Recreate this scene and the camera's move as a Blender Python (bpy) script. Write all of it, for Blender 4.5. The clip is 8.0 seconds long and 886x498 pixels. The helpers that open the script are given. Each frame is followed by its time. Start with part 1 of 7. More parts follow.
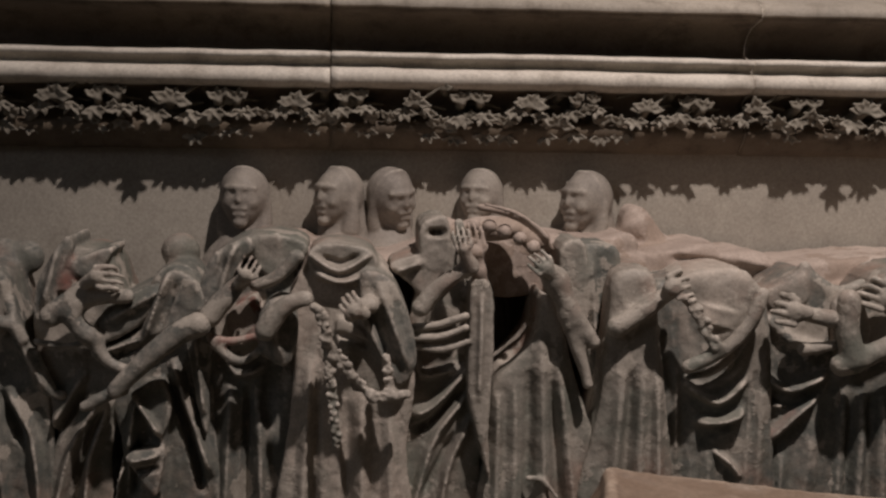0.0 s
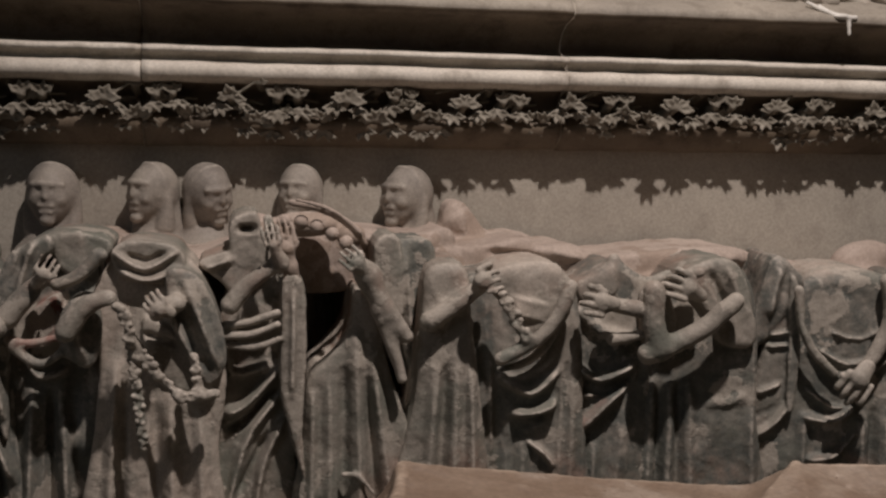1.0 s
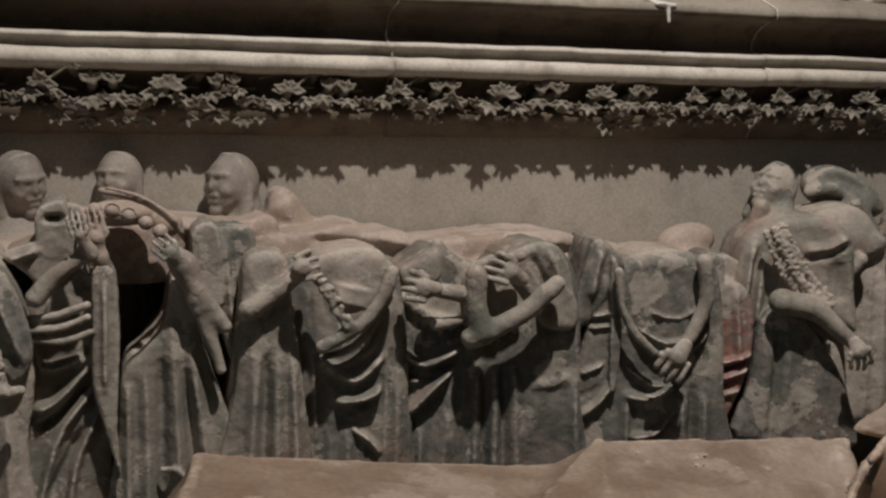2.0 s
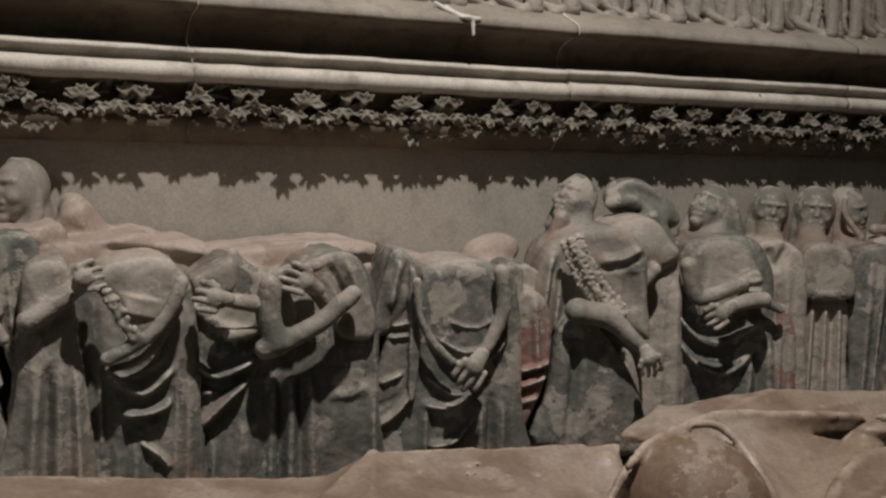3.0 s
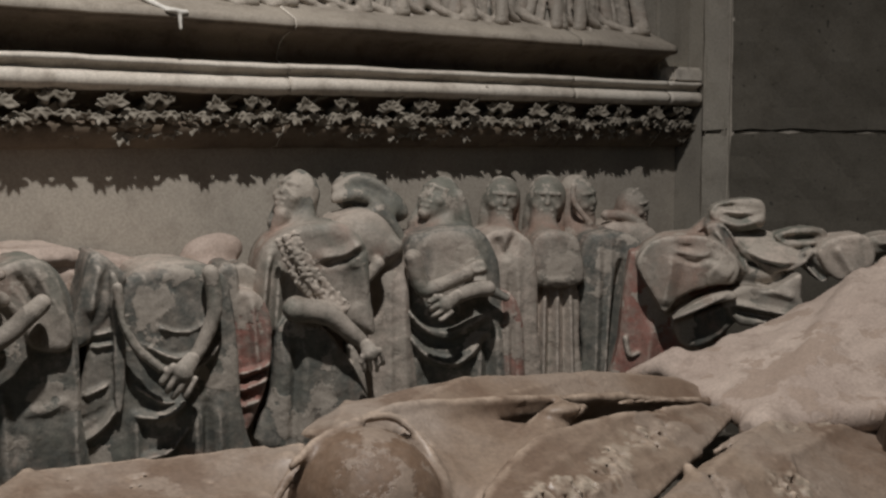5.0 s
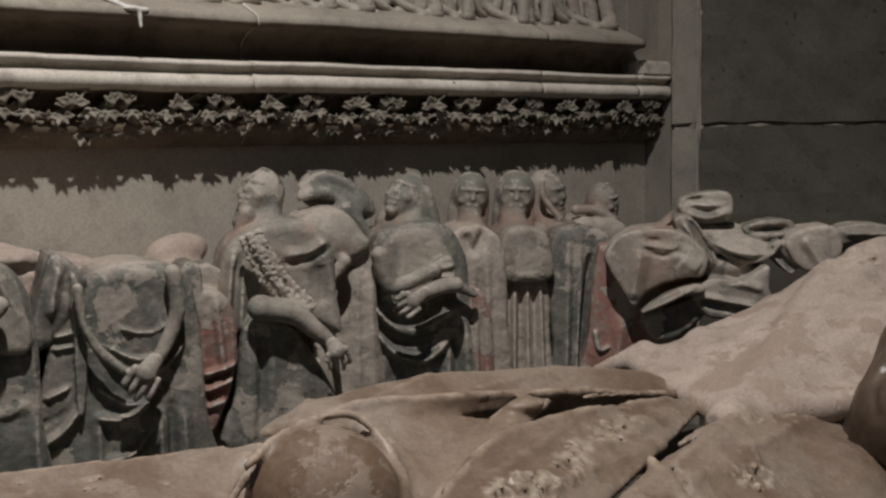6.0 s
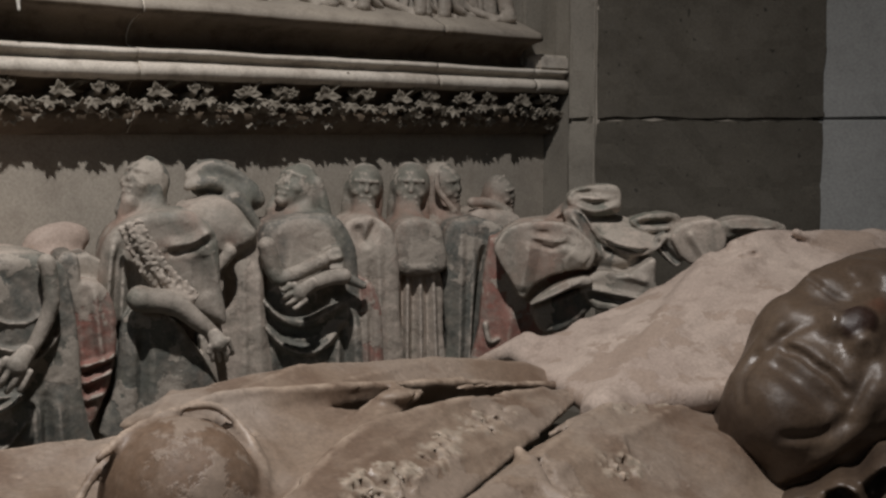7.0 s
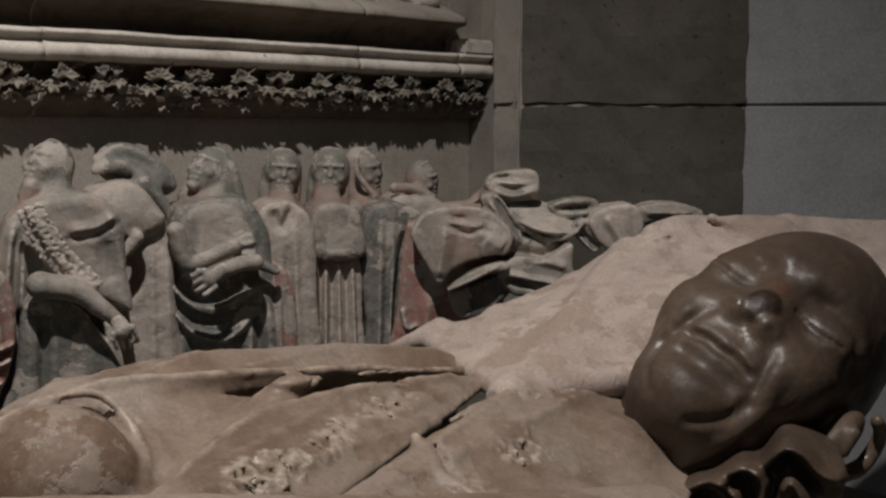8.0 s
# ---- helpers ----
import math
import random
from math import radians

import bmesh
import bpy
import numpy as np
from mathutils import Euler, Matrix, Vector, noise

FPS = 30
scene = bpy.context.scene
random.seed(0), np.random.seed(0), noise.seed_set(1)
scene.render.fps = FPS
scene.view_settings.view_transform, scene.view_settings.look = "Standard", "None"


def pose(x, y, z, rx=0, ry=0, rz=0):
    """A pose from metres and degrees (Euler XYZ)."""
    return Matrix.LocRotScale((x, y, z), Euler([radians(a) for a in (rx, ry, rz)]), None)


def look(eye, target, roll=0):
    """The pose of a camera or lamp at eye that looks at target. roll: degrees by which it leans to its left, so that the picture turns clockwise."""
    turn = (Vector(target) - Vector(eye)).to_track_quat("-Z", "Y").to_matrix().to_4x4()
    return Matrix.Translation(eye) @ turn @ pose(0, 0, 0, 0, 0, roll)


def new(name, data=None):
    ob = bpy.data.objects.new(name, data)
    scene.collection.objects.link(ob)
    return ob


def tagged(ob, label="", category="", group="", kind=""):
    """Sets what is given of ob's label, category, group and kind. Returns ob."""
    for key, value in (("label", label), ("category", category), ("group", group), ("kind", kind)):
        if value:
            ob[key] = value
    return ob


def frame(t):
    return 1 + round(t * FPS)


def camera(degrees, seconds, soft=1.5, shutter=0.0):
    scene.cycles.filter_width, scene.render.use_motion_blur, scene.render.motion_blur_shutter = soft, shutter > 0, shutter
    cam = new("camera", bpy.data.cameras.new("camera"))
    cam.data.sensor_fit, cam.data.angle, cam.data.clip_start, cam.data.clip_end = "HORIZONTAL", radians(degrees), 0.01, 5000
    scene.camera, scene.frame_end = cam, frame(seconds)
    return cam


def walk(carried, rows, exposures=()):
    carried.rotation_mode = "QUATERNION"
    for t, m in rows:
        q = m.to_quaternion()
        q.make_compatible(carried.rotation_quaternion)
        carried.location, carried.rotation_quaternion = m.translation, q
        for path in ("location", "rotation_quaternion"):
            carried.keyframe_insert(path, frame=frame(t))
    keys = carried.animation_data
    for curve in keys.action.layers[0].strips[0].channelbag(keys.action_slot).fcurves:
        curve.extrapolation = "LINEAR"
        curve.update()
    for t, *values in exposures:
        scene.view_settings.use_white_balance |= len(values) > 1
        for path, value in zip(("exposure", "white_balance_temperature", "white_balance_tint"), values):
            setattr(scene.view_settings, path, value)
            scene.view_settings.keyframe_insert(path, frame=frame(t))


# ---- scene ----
cam = camera(43.5, 8.0, soft=2.5)
PATH = [
    (0, (-0.339, -0.9293, 1.637), (-0.216, 0.5587, 1.493), 0.8),
    (0.5, (-0.3165, -0.9353, 1.6407), (-0.1005, 0.543, 1.5028), 1.0),
    (1, (-0.2978, -0.9315, 1.6355), (0.0008, 0.531, 1.4908), 0.8),
    (2.5, (-0.2348, -0.942, 1.6325), (0.3142, 0.4455, 1.4802), 0.9),
    (3, (-0.213, -0.951, 1.6355), (0.4282, 0.3975, 1.4922), 1.5),
    (3.5, (-0.1905, -0.9585, 1.634), (0.5272, 0.3518, 1.4915), 1.5),
    (4, (-0.1688, -0.9667, 1.6332), (0.6127, 0.306, 1.493), 1.2),
    (4.5, (-0.1462, -0.9735, 1.6325), (0.6915, 0.2625, 1.4937), 0.7),
    (6, (-0.1162, -0.9788, 1.6272), (0.7627, 0.2288, 1.4877), -0.8),
    (6.5, (-0.1065, -0.9877, 1.6272), (0.8062, 0.1935, 1.4802), -0.6),
    (7, (-0.0885, -0.9975, 1.625), (0.87, 0.1462, 1.4757), -0.1),
    (7.5, (-0.0713, -1.0057, 1.6227), (0.921, 0.1087, 1.4712), 0.1),
    (8, (-0.0555, -1.0088, 1.6197), (0.9532, 0.0892, 1.4562), 0.1),
]
walk(cam, [(t, look(eye, target, roll)) for t, eye, target, roll in PATH],
     exposures=[(0.0, 0, 6650, 17), (1.2, 0, 6600, 15), (2.5, 0, 6400, 9), (6.0, 0, 6200, 9), (8.0, 0, 6200, 11)])

# ---- world, lamps, exposure ----
world = bpy.data.worlds.new("dim_church_air")
world.use_nodes = True
world.node_tree.nodes["Background"].inputs[0].default_value = (0.30, 0.33, 0.36, 1)
world.node_tree.nodes["Background"].inputs[1].default_value = 0.05
scene.world = world


def lamp(name, kind, place, target, power, size, colour):
    data = bpy.data.lights.new(name, kind)
    data.energy, data.color = power, colour
    if kind == "AREA":
        data.shape, data.size = "DISK", size
    else:
        data.shadow_soft_size = size
    ob = new(name, data)
    ob.matrix_world = look(place, target)
    return ob


# the niche's own lamp, high under the arch
niche = lamp("niche_lamp", "SPOT", (0.03, -0.75, 2.83), (0.12, -0.30, 1.42), 77.0, 0.02, (1.0, 0.925, 0.86))
niche.data.spot_size, niche.data.spot_blend = radians(105), 1.0
# added cool light from the aisle beside the tomb; source unseen, no window built
lamp("cool_aisle_light", "AREA", (-2.4, -2.4, 3.0), (1.0, 0.0, 1.6), 3.6, 1.2, (0.86, 0.93, 1.0))


# ---- materials ----
def node(tree, kind, **values):
    n = tree.nodes.new(kind)
    for key, value in values.items():
        n.inputs[key].default_value = value
    return n


def noise_node(tree, coord, scale, detail=6.0, rough=0.6):
    n = node(tree, "ShaderNodeTexNoise", Scale=scale, Detail=detail, Roughness=rough)
    tree.links.new(coord, n.inputs["Vector"])
    return n.outputs["Fac"]


def ramp(tree, fac, stops):
    n = tree.nodes.new("ShaderNodeValToRGB")
    el = n.color_ramp.elements
    while len(el) < len(stops):
        el.new(0.5)
    for e, (at, col) in zip(el, stops):
        e.position = at
        e.color = (*col, 1) if len(col) == 3 else (col[0],) * 3 + (1,)
    tree.links.new(fac, n.inputs["Fac"])
    return n.outputs["Color"]


def blend(tree, fac, a, b, mode="MIX"):
    n = tree.nodes.new("ShaderNodeMix")
    n.data_type, n.blend_type = "RGBA", mode
    if isinstance(fac, float):
        n.inputs[0].default_value = fac
    else:
        tree.links.new(fac, n.inputs[0])
    for slot, v in ((6, a), (7, b)):
        if isinstance(v, tuple):
            n.inputs[slot].default_value = (*v, 1)
        else:
            tree.links.new(v, n.inputs[slot])
    return n.outputs[2]


def stone(name, light, dark, stain, rough=0.8, grain=0.35, scale=1.0, paint=None, gloss_wear=0.0, chips=None, wear=0.0, tints=(), flake=None):
    """Worked stone: broad tone drift, stains, fine grain and pits. paint: colours by the mesh's paint attributes. wear:
    paler ridges, rubbed stone and painted highlights together.
    """
    m = bpy.data.materials.new(name)
    m.use_nodes = True
    t = m.node_tree
    bsdf = t.nodes["Principled BSDF"]
    coord = t.nodes.new("ShaderNodeTexCoord").outputs["Object"]
    geo = t.nodes.new("ShaderNodeObjectInfo").outputs["Random"]
    broad = noise_node(t, coord, 9 * scale, 4, 0.55)
    mid = noise_node(t, coord, 38 * scale, 6, 0.65)
    fine = noise_node(t, coord, 420 * scale, 4, 0.7)
    col = blend(t, ramp(t, broad, [(0.36, (0,)), (0.64, (1,))]), dark, light)
    col = blend(t, ramp(t, mid, [(0.50, (0,)), (0.72, (0.75,))]), col, stain)
    if tints:
        for at, colour in tints:
            col = blend(t, ramp(t, noise_node(t, coord, at, 5, 0.6), [(0.47, (0,)), (0.62, (0.8,))]), col, colour)
    if paint:
        for attribute, colour, low, high in paint:
            a = t.nodes.new("ShaderNodeAttribute")
            a.attribute_name = attribute
            worn = ramp(t, noise_node(t, coord, 55 * scale, 7, 0.7), [(low, (0,)), (high, (1,))])
            mask = t.nodes.new("ShaderNodeMath")
            mask.operation = "MULTIPLY"
            t.links.new(a.outputs["Fac"], mask.inputs[0])
            t.links.new(worn, mask.inputs[1])
            col = blend(t, mask.outputs[0], col, colour)
    if chips:
        col = blend(t, ramp(t, noise_node(t, coord, 130 * scale, 3, 0.5), [(0.66, (0,)), (0.70, (1,))]), col, chips)
    # convex ridges go paler: worn edges plus highlights put into the colour
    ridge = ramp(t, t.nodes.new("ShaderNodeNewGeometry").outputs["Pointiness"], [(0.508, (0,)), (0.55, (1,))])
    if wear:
        worn_highlight = t.nodes.new("ShaderNodeMath")
        worn_highlight.operation = "MULTIPLY"
        t.links.new(ridge, worn_highlight.inputs[0])
        t.links.new(ramp(t, noise_node(t, coord, 70 * scale, 5, 0.6), [(0.35, (0,)), (0.6, (wear,))]), worn_highlight.inputs[1])
        col = blend(t, worn_highlight.outputs[0], col, tuple(min(0.8, 1.5 * v + 0.03) for v in light))
    if flake:
        skin_left = ramp(t, noise_node(t, coord, 15 * scale, 7, 0.62), [(0.54, (0,)), (0.56, (0.9,))])
        col = blend(t, skin_left, col, flake)
    speck = ramp(t, fine, [(0.3, (0.80,)), (0.7, (1.14,))])
    col = blend(t, 1.0, col, speck, "MULTIPLY")
    t.links.new(col, bsdf.inputs["Base Color"])
    r = ramp(t, mid, [(0.35, (max(0.05, rough - 0.16 - gloss_wear),)), (0.65, (min(1, rough + 0.1),))])
    t.links.new(r, bsdf.inputs["Roughness"])
    bsdf.inputs["Specular IOR Level"].default_value = 0.35 + gloss_wear
    b1 = node(t, "ShaderNodeBump", Strength=grain, Distance=0.0015)
    t.links.new(mid, b1.inputs["Height"])
    b2 = node(t, "ShaderNodeBump", Strength=grain * 0.6, Distance=0.0005)
    t.links.new(fine, b2.inputs["Height"])
    if flake:
        b0 = node(t, "ShaderNodeBump", Strength=0.35, Distance=0.0015)
        t.links.new(skin_left, b0.inputs["Height"])
        t.links.new(b0.outputs[0], b1.inputs["Normal"])
    t.links.new(b1.outputs[0], b2.inputs["Normal"])
    t.links.new(b2.outputs[0], bsdf.inputs["Normal"])
    return m


RED, DARK = (0.30, 0.138, 0.11), (0.12, 0.124, 0.11)
PAINTS = [("dark", DARK, 0.34, 0.62), ("red", RED, 0.28, 0.62), ("pale", (0.50, 0.43, 0.365), 0.25, 0.6)]
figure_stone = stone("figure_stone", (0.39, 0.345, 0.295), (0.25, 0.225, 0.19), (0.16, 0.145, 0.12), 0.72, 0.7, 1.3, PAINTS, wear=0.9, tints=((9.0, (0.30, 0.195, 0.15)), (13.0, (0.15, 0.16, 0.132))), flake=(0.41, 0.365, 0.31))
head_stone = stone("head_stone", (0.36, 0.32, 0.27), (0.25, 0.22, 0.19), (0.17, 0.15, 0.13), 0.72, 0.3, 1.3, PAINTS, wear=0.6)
pale_stone = stone("pale_stone", (0.52, 0.43, 0.365), (0.40, 0.32, 0.27), (0.27, 0.21, 0.17), 0.82, 0.4, 1.0, [("red", (0.36, 0.23, 0.18), 0.40, 0.60), ("dark", DARK, 0.4, 0.6)], flake=(0.36, 0.28, 0.225))
cornice_stone = stone("cornice_stone", (0.68, 0.63, 0.55), (0.54, 0.49, 0.42), (0.29, 0.25, 0.205), 0.8, 0.45, 1.0)
ledge_stone = stone("ledge_stone", (0.36, 0.32, 0.265), (0.27, 0.24, 0.20), (0.18, 0.155, 0.125), 0.85, 0.5, 1.0)
cove_stone = stone("cove_stone", (0.19, 0.148, 0.105), (0.13, 0.10, 0.072), (0.06, 0.045, 0.033), 0.7, 0.5, 1.0)
leaf_stone = stone("leaf_stone", (0.36, 0.325, 0.27), (0.17, 0.15, 0.115), (0.10, 0.085, 0.062), 0.8, 0.4, 1.6)
jamb_stone = stone("jamb_stone", (0.30, 0.275, 0.23), (0.24, 0.22, 0.185), (0.19, 0.17, 0.14), 0.85, 0.5, 0.9)
backing_stone = stone("backing_stone", (0.42, 0.38, 0.32), (0.36, 0.325, 0.275), (0.31, 0.275, 0.23), 0.85, 0.3, 0.9)
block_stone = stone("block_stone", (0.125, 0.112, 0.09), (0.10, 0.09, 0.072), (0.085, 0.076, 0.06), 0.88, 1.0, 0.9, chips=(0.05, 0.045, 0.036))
pier_stone = stone("pier_stone", (0.38, 0.385, 0.375), (0.33, 0.335, 0.325), (0.29, 0.29, 0.28), 0.85, 0.4, 0.7)
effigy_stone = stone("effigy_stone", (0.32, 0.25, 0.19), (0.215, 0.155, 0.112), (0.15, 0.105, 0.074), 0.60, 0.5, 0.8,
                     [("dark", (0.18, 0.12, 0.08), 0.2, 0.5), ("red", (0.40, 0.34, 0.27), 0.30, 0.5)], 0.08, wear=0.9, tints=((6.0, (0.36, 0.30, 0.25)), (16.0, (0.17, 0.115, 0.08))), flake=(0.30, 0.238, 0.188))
polished_stone = stone("polished_stone", (0.135, 0.097, 0.067), (0.066, 0.045, 0.031), (0.042, 0.028, 0.02), 0.54, 0.6, 0.8,
                       [("red", (0.12, 0.048, 0.03), 0.3, 0.5), ("dark", (0.035, 0.02, 0.015), 0.1, 0.3)], 0.1)
hall_plaster = stone("hall_plaster", (0.40, 0.38, 0.34), (0.33, 0.31, 0.28), (0.28, 0.26, 0.23), 0.9, 0.3, 0.2)


# ---- mesh helpers ----
def finish(name, verts, faces, material, parent=None, smooth=False, paints=None):
    me = bpy.data.meshes.new(name)
    me.from_pydata(verts, [], faces)
    me.materials.append(material)
    if smooth:
        me.polygons.foreach_set("use_smooth", [True] * len(me.polygons))
    for key, values in (paints or {}).items():
        me.attributes.new(key, "FLOAT", "POINT").data.foreach_set("value", values)
    ob = new(name, me)
    ob.parent = parent
    return ob


def part(name, bm, material, parent=None, label=""):
    me = bpy.data.meshes.new(name)
    bm.normal_update()
    bm.to_mesh(me)
    bm.free()
    me.materials.append(material)
    ob = new(name, me)
    ob.parent = parent
    return tagged(ob, label)


def rough_box(lo, hi, bevel=0.004, wear=0.0, cuts=0, seed=0):
    bm = bmesh.new()
    bmesh.ops.create_cube(bm, size=1)
    for v in bm.verts:
        v.co = Vector([lo[i] + (v.co[i] + 0.5) * (hi[i] - lo[i]) for i in range(3)])
    if bevel:
        bmesh.ops.bevel(bm, geom=list(bm.edges), offset=bevel, segments=2, affect="EDGES")
    if cuts:
        bmesh.ops.subdivide_edges(bm, edges=[e for e in bm.edges if e.calc_length() > 0.03], cuts=cuts, use_grid_fill=True)
    if wear:
        for v in bm.verts:
            v.co += noise.noise_vector(v.co * 40 + Vector((seed, 0, 0))) * wear
    return bm


class Sculpt:
    """A carved form: rounded masses joined and cut smoothly in a field of distances, then skinned as one mesh."""

    def __init__(self, step):
        self.step, self.todo, self.lo, self.hi, self.cloth = step, [], np.full(3, 1e9), np.full(3, -1e9), 0.0

    def add(self, fn, lo, hi, k, paint, cut):
        lo, hi = np.asarray(lo, float), np.asarray(hi, float)
        if not cut:
            self.lo, self.hi = np.minimum(self.lo, lo), np.maximum(self.hi, hi)
        self.todo.append((fn, lo - k - 3 * self.step, hi + k + 3 * self.step, k, paint, cut, self.cloth))
        return self

    def ell(self, c, r, k=0.004, paint=0, turn=(0, 0, 0), cut=False):
        m = np.array(Euler([radians(a) for a in turn]).to_matrix())
        c, r = np.array(c, float), np.array(r, float)
        reach = np.abs(m) @ r if any(turn) else r

        def fn(p):
            q = ((p - c) @ m) / r
            n = np.sqrt((q * q).sum(-1)) + 1e-9
            g = np.sqrt(((q / r) ** 2).sum(-1)) + 1e-9
            return n * (n - 1) / g
        return self.add(fn, c - reach, c + reach, k, paint, cut)

    def cap(self, a, b, ra, rb=None, k=0.004, paint=0, flat=1.0, cut=False):
        rb = ra if rb is None else rb
        a, b = np.array(a, float), np.array(b, float)
        d = b - a
        n = d @ d + 1e-12

        def fn(p):
            h = np.clip(((p - a) @ d) / n, 0, 1)
            q = p - a - h[..., None] * d
            if flat != 1.0:
                q = q * np.array((1, 1 / flat, 1))
            return (np.sqrt((q * q).sum(-1)) - (ra + (rb - ra) * h)) * min(1, flat)
        r = max(ra, rb) * max(1, flat)
        return self.add(fn, np.minimum(a, b) - r, np.maximum(a, b) + r, k, paint, cut)

    def chain(self, points, ra, rb=None, k=0.003, paint=0, flat=1.0, cut=False):
        """A bent limb, fold or cord of even taper through the points."""
        rb = ra if rb is None else rb
        q = [np.array(v, float) for v in points]
        n = len(q)
        line = []
        for i in range(n - 1):
            a, b, c, d = (q[min(max(j, 0), n - 1)] for j in (i - 1, i, i + 1, i + 2))
            steps = 4 if n > 2 else 1
            for t in np.arange(steps) / steps:
                line.append(b + 0.5 * t * (c - a + t * (2 * a - 5 * b + 4 * c - d + t * (3 * (b - c) + d - a))) if steps > 1 else b)
        line = np.array(line + [q[-1]])
        stretch = np.array((1, 1 / flat, 1))

        def fn(p):
            best = None
            for i, (a, b) in enumerate(zip(line, line[1:])):
                d = b - a
                h = np.clip(((p - a) @ d) / (d @ d + 1e-12), 0, 1)
                e = (p - a - h[..., None] * d) * stretch
                e = np.sqrt((e * e).sum(-1)) - (ra + (rb - ra) * (i + h) / (len(line) - 1))
                best = e if best is None else np.minimum(best, e)
            return best * min(1, flat)
        r = max(ra, rb) * max(1, flat)
        return self.add(fn, line.min(0) - r, line.max(0) + r, k, paint, cut)

    def robe(self, a, b, wa, wb, flat=0.8, pleats=9, depth=0.004, k=0.006, paint=0, seed=0):
        """A hanging robe from a down to b, its half widths wa and wb, with vertical pleats that grow downwards."""
        a, b = np.array(a, float), np.array(b, float)

        def fn(p):
            h = np.clip((a[2] - p[..., 2]) / (a[2] - b[2]), 0, 1)
            c = a + h[..., None] * (b - a)
            w = wa + (wb - wa) * h
            rise = np.clip((a[2] - p[..., 2]) / (0.85 * wa), 0, 1)
            w = w * np.sqrt(np.maximum(1 - (1 - rise) ** 2, 0.004))
            x, y = (p[..., 0] - c[..., 0]) / w, (p[..., 1] - c[..., 1]) / (w * flat)
            n = np.sqrt(x * x + y * y)
            th = np.arctan2(x, -y)
            f = np.sin(pleats * th + seed + 1.6 * np.sin(h * 5 + seed) + 0.7 * np.sin(3 * th + seed * 2))
            f = 1 - 2 * np.abs(f) ** 0.7
            d = (n - 1) * w * flat + depth * f * (0.25 + 0.75 * h)
            return np.maximum(d, np.maximum(p[..., 2] - a[2], b[2] - p[..., 2]))
        w = max(wa, wb) + depth
        lo = (min(a[0], b[0]) - w, min(a[1], b[1]) - w * flat - depth, b[2])
        hi = (max(a[0], b[0]) + w, max(a[1], b[1]) + w * flat + depth, a[2])
        self.cloth = 1.0
        self.add(fn, lo, hi, k, paint, False)
        self.cloth = 0.0
        return self

    def mantle(self, outline, front, edge, folds=(), back=0.05, paint=0, k=0.003):
        """A mass of cloth that hangs before the plane of the figure: a rounded outline in x and z, its face standing out by front,
        falling off towards the edge, with ridges and creases along curves: (line, half width, height)."""
        def curve(points, closed):
            q = [np.array(v, float) for v in points]
            n = len(q)
            out = []
            for i in range(n if closed else n - 1):
                a, b, c, d = (q[j % n] if closed else q[min(max(j, 0), n - 1)] for j in (i - 1, i, i + 1, i + 2))
                for t in (0.0, 0.25, 0.5, 0.75):
                    out.append(b + 0.5 * t * (c - a + t * (2 * a - 5 * b + 4 * c - d + t * (3 * (b - c) + d - a))))
            return np.array(out + [q[0] if closed else q[-1]])
        rim, lines = curve(outline, True), [(curve(line, False), w, h) for line, w, h in folds]

        def near(x, z, line):
            best, along = np.full(x.shape, 1e9), np.zeros(x.shape)
            n = len(line) - 1
            for i, (a, b) in enumerate(zip(line, line[1:])):
                d = b - a
                u = np.clip(((x - a[0]) * d[0] + (z - a[1]) * d[1]) / (d @ d + 1e-12), 0, 1)
                e = np.hypot(x - a[0] - u * d[0], z - a[1] - u * d[1])
                closer = e < best
                best, along = np.where(closer, e, best), np.where(closer, (i + u) / n, along)
            return best, along

        def fn(p):
            grid = p.ndim == 4
            x, z = (p[:, 0, :, 0], p[:, 0, :, 2]) if grid else (p[..., 0], p[..., 2])
            rest, _ = near(x, z, rim)
            odd = np.zeros(x.shape, bool)
            for a, b in zip(rim, rim[1:]):
                if a[1] != b[1]:
                    odd ^= ((a[1] > z) != (b[1] > z)) & (x < a[0] + (z - a[1]) / (b[1] - a[1]) * (b[0] - a[0]))
            rest = np.where(odd, -rest, rest)
            s = np.clip(-rest / edge, 0, 1)
            face = front - 0.75 * edge * (1 - np.sqrt(1 - (1 - s) ** 2))
            for line, w, h in lines:
                e, along = near(x, z, line)
                face = face + h * (1 - np.clip(e / (1.5 * w), 0, 1) ** 1.5) ** 1.5 * np.sqrt(np.clip(5 * np.minimum(along, 1 - along) + 0.12, 0, 1))
            if grid:
                rest, face = rest[:, None, :], face[:, None, :]
            return np.maximum(rest, np.maximum(0.75 * (-face - p[..., 1]), p[..., 1] - back))
        reach = front + sum(max(h, 0) for _, _, h in lines[:3])
        self.cloth = 1.0
        self.add(fn, (rim[:, 0].min(), -reach, rim[:, 1].min()), (rim[:, 0].max(), back, rim[:, 1].max()), k, paint, False)
        self.cloth = 0.0
        return self

    def box(self, c, half, r=0.004, k=0.003, paint=0, turn=(0, 0, 0), cut=False):
        m = np.array(Euler([radians(v) for v in turn]).to_matrix())
        c, half = np.array(c, float), np.array(half, float)
        reach = np.abs(m) @ half

        def fn(p):
            q = np.abs((p - c) @ m) - half + r
            return np.sqrt((np.maximum(q, 0) ** 2).sum(-1)) + np.minimum(q.max(-1), 0) - r
        return self.add(fn, c - reach, c + reach, k, paint, cut)

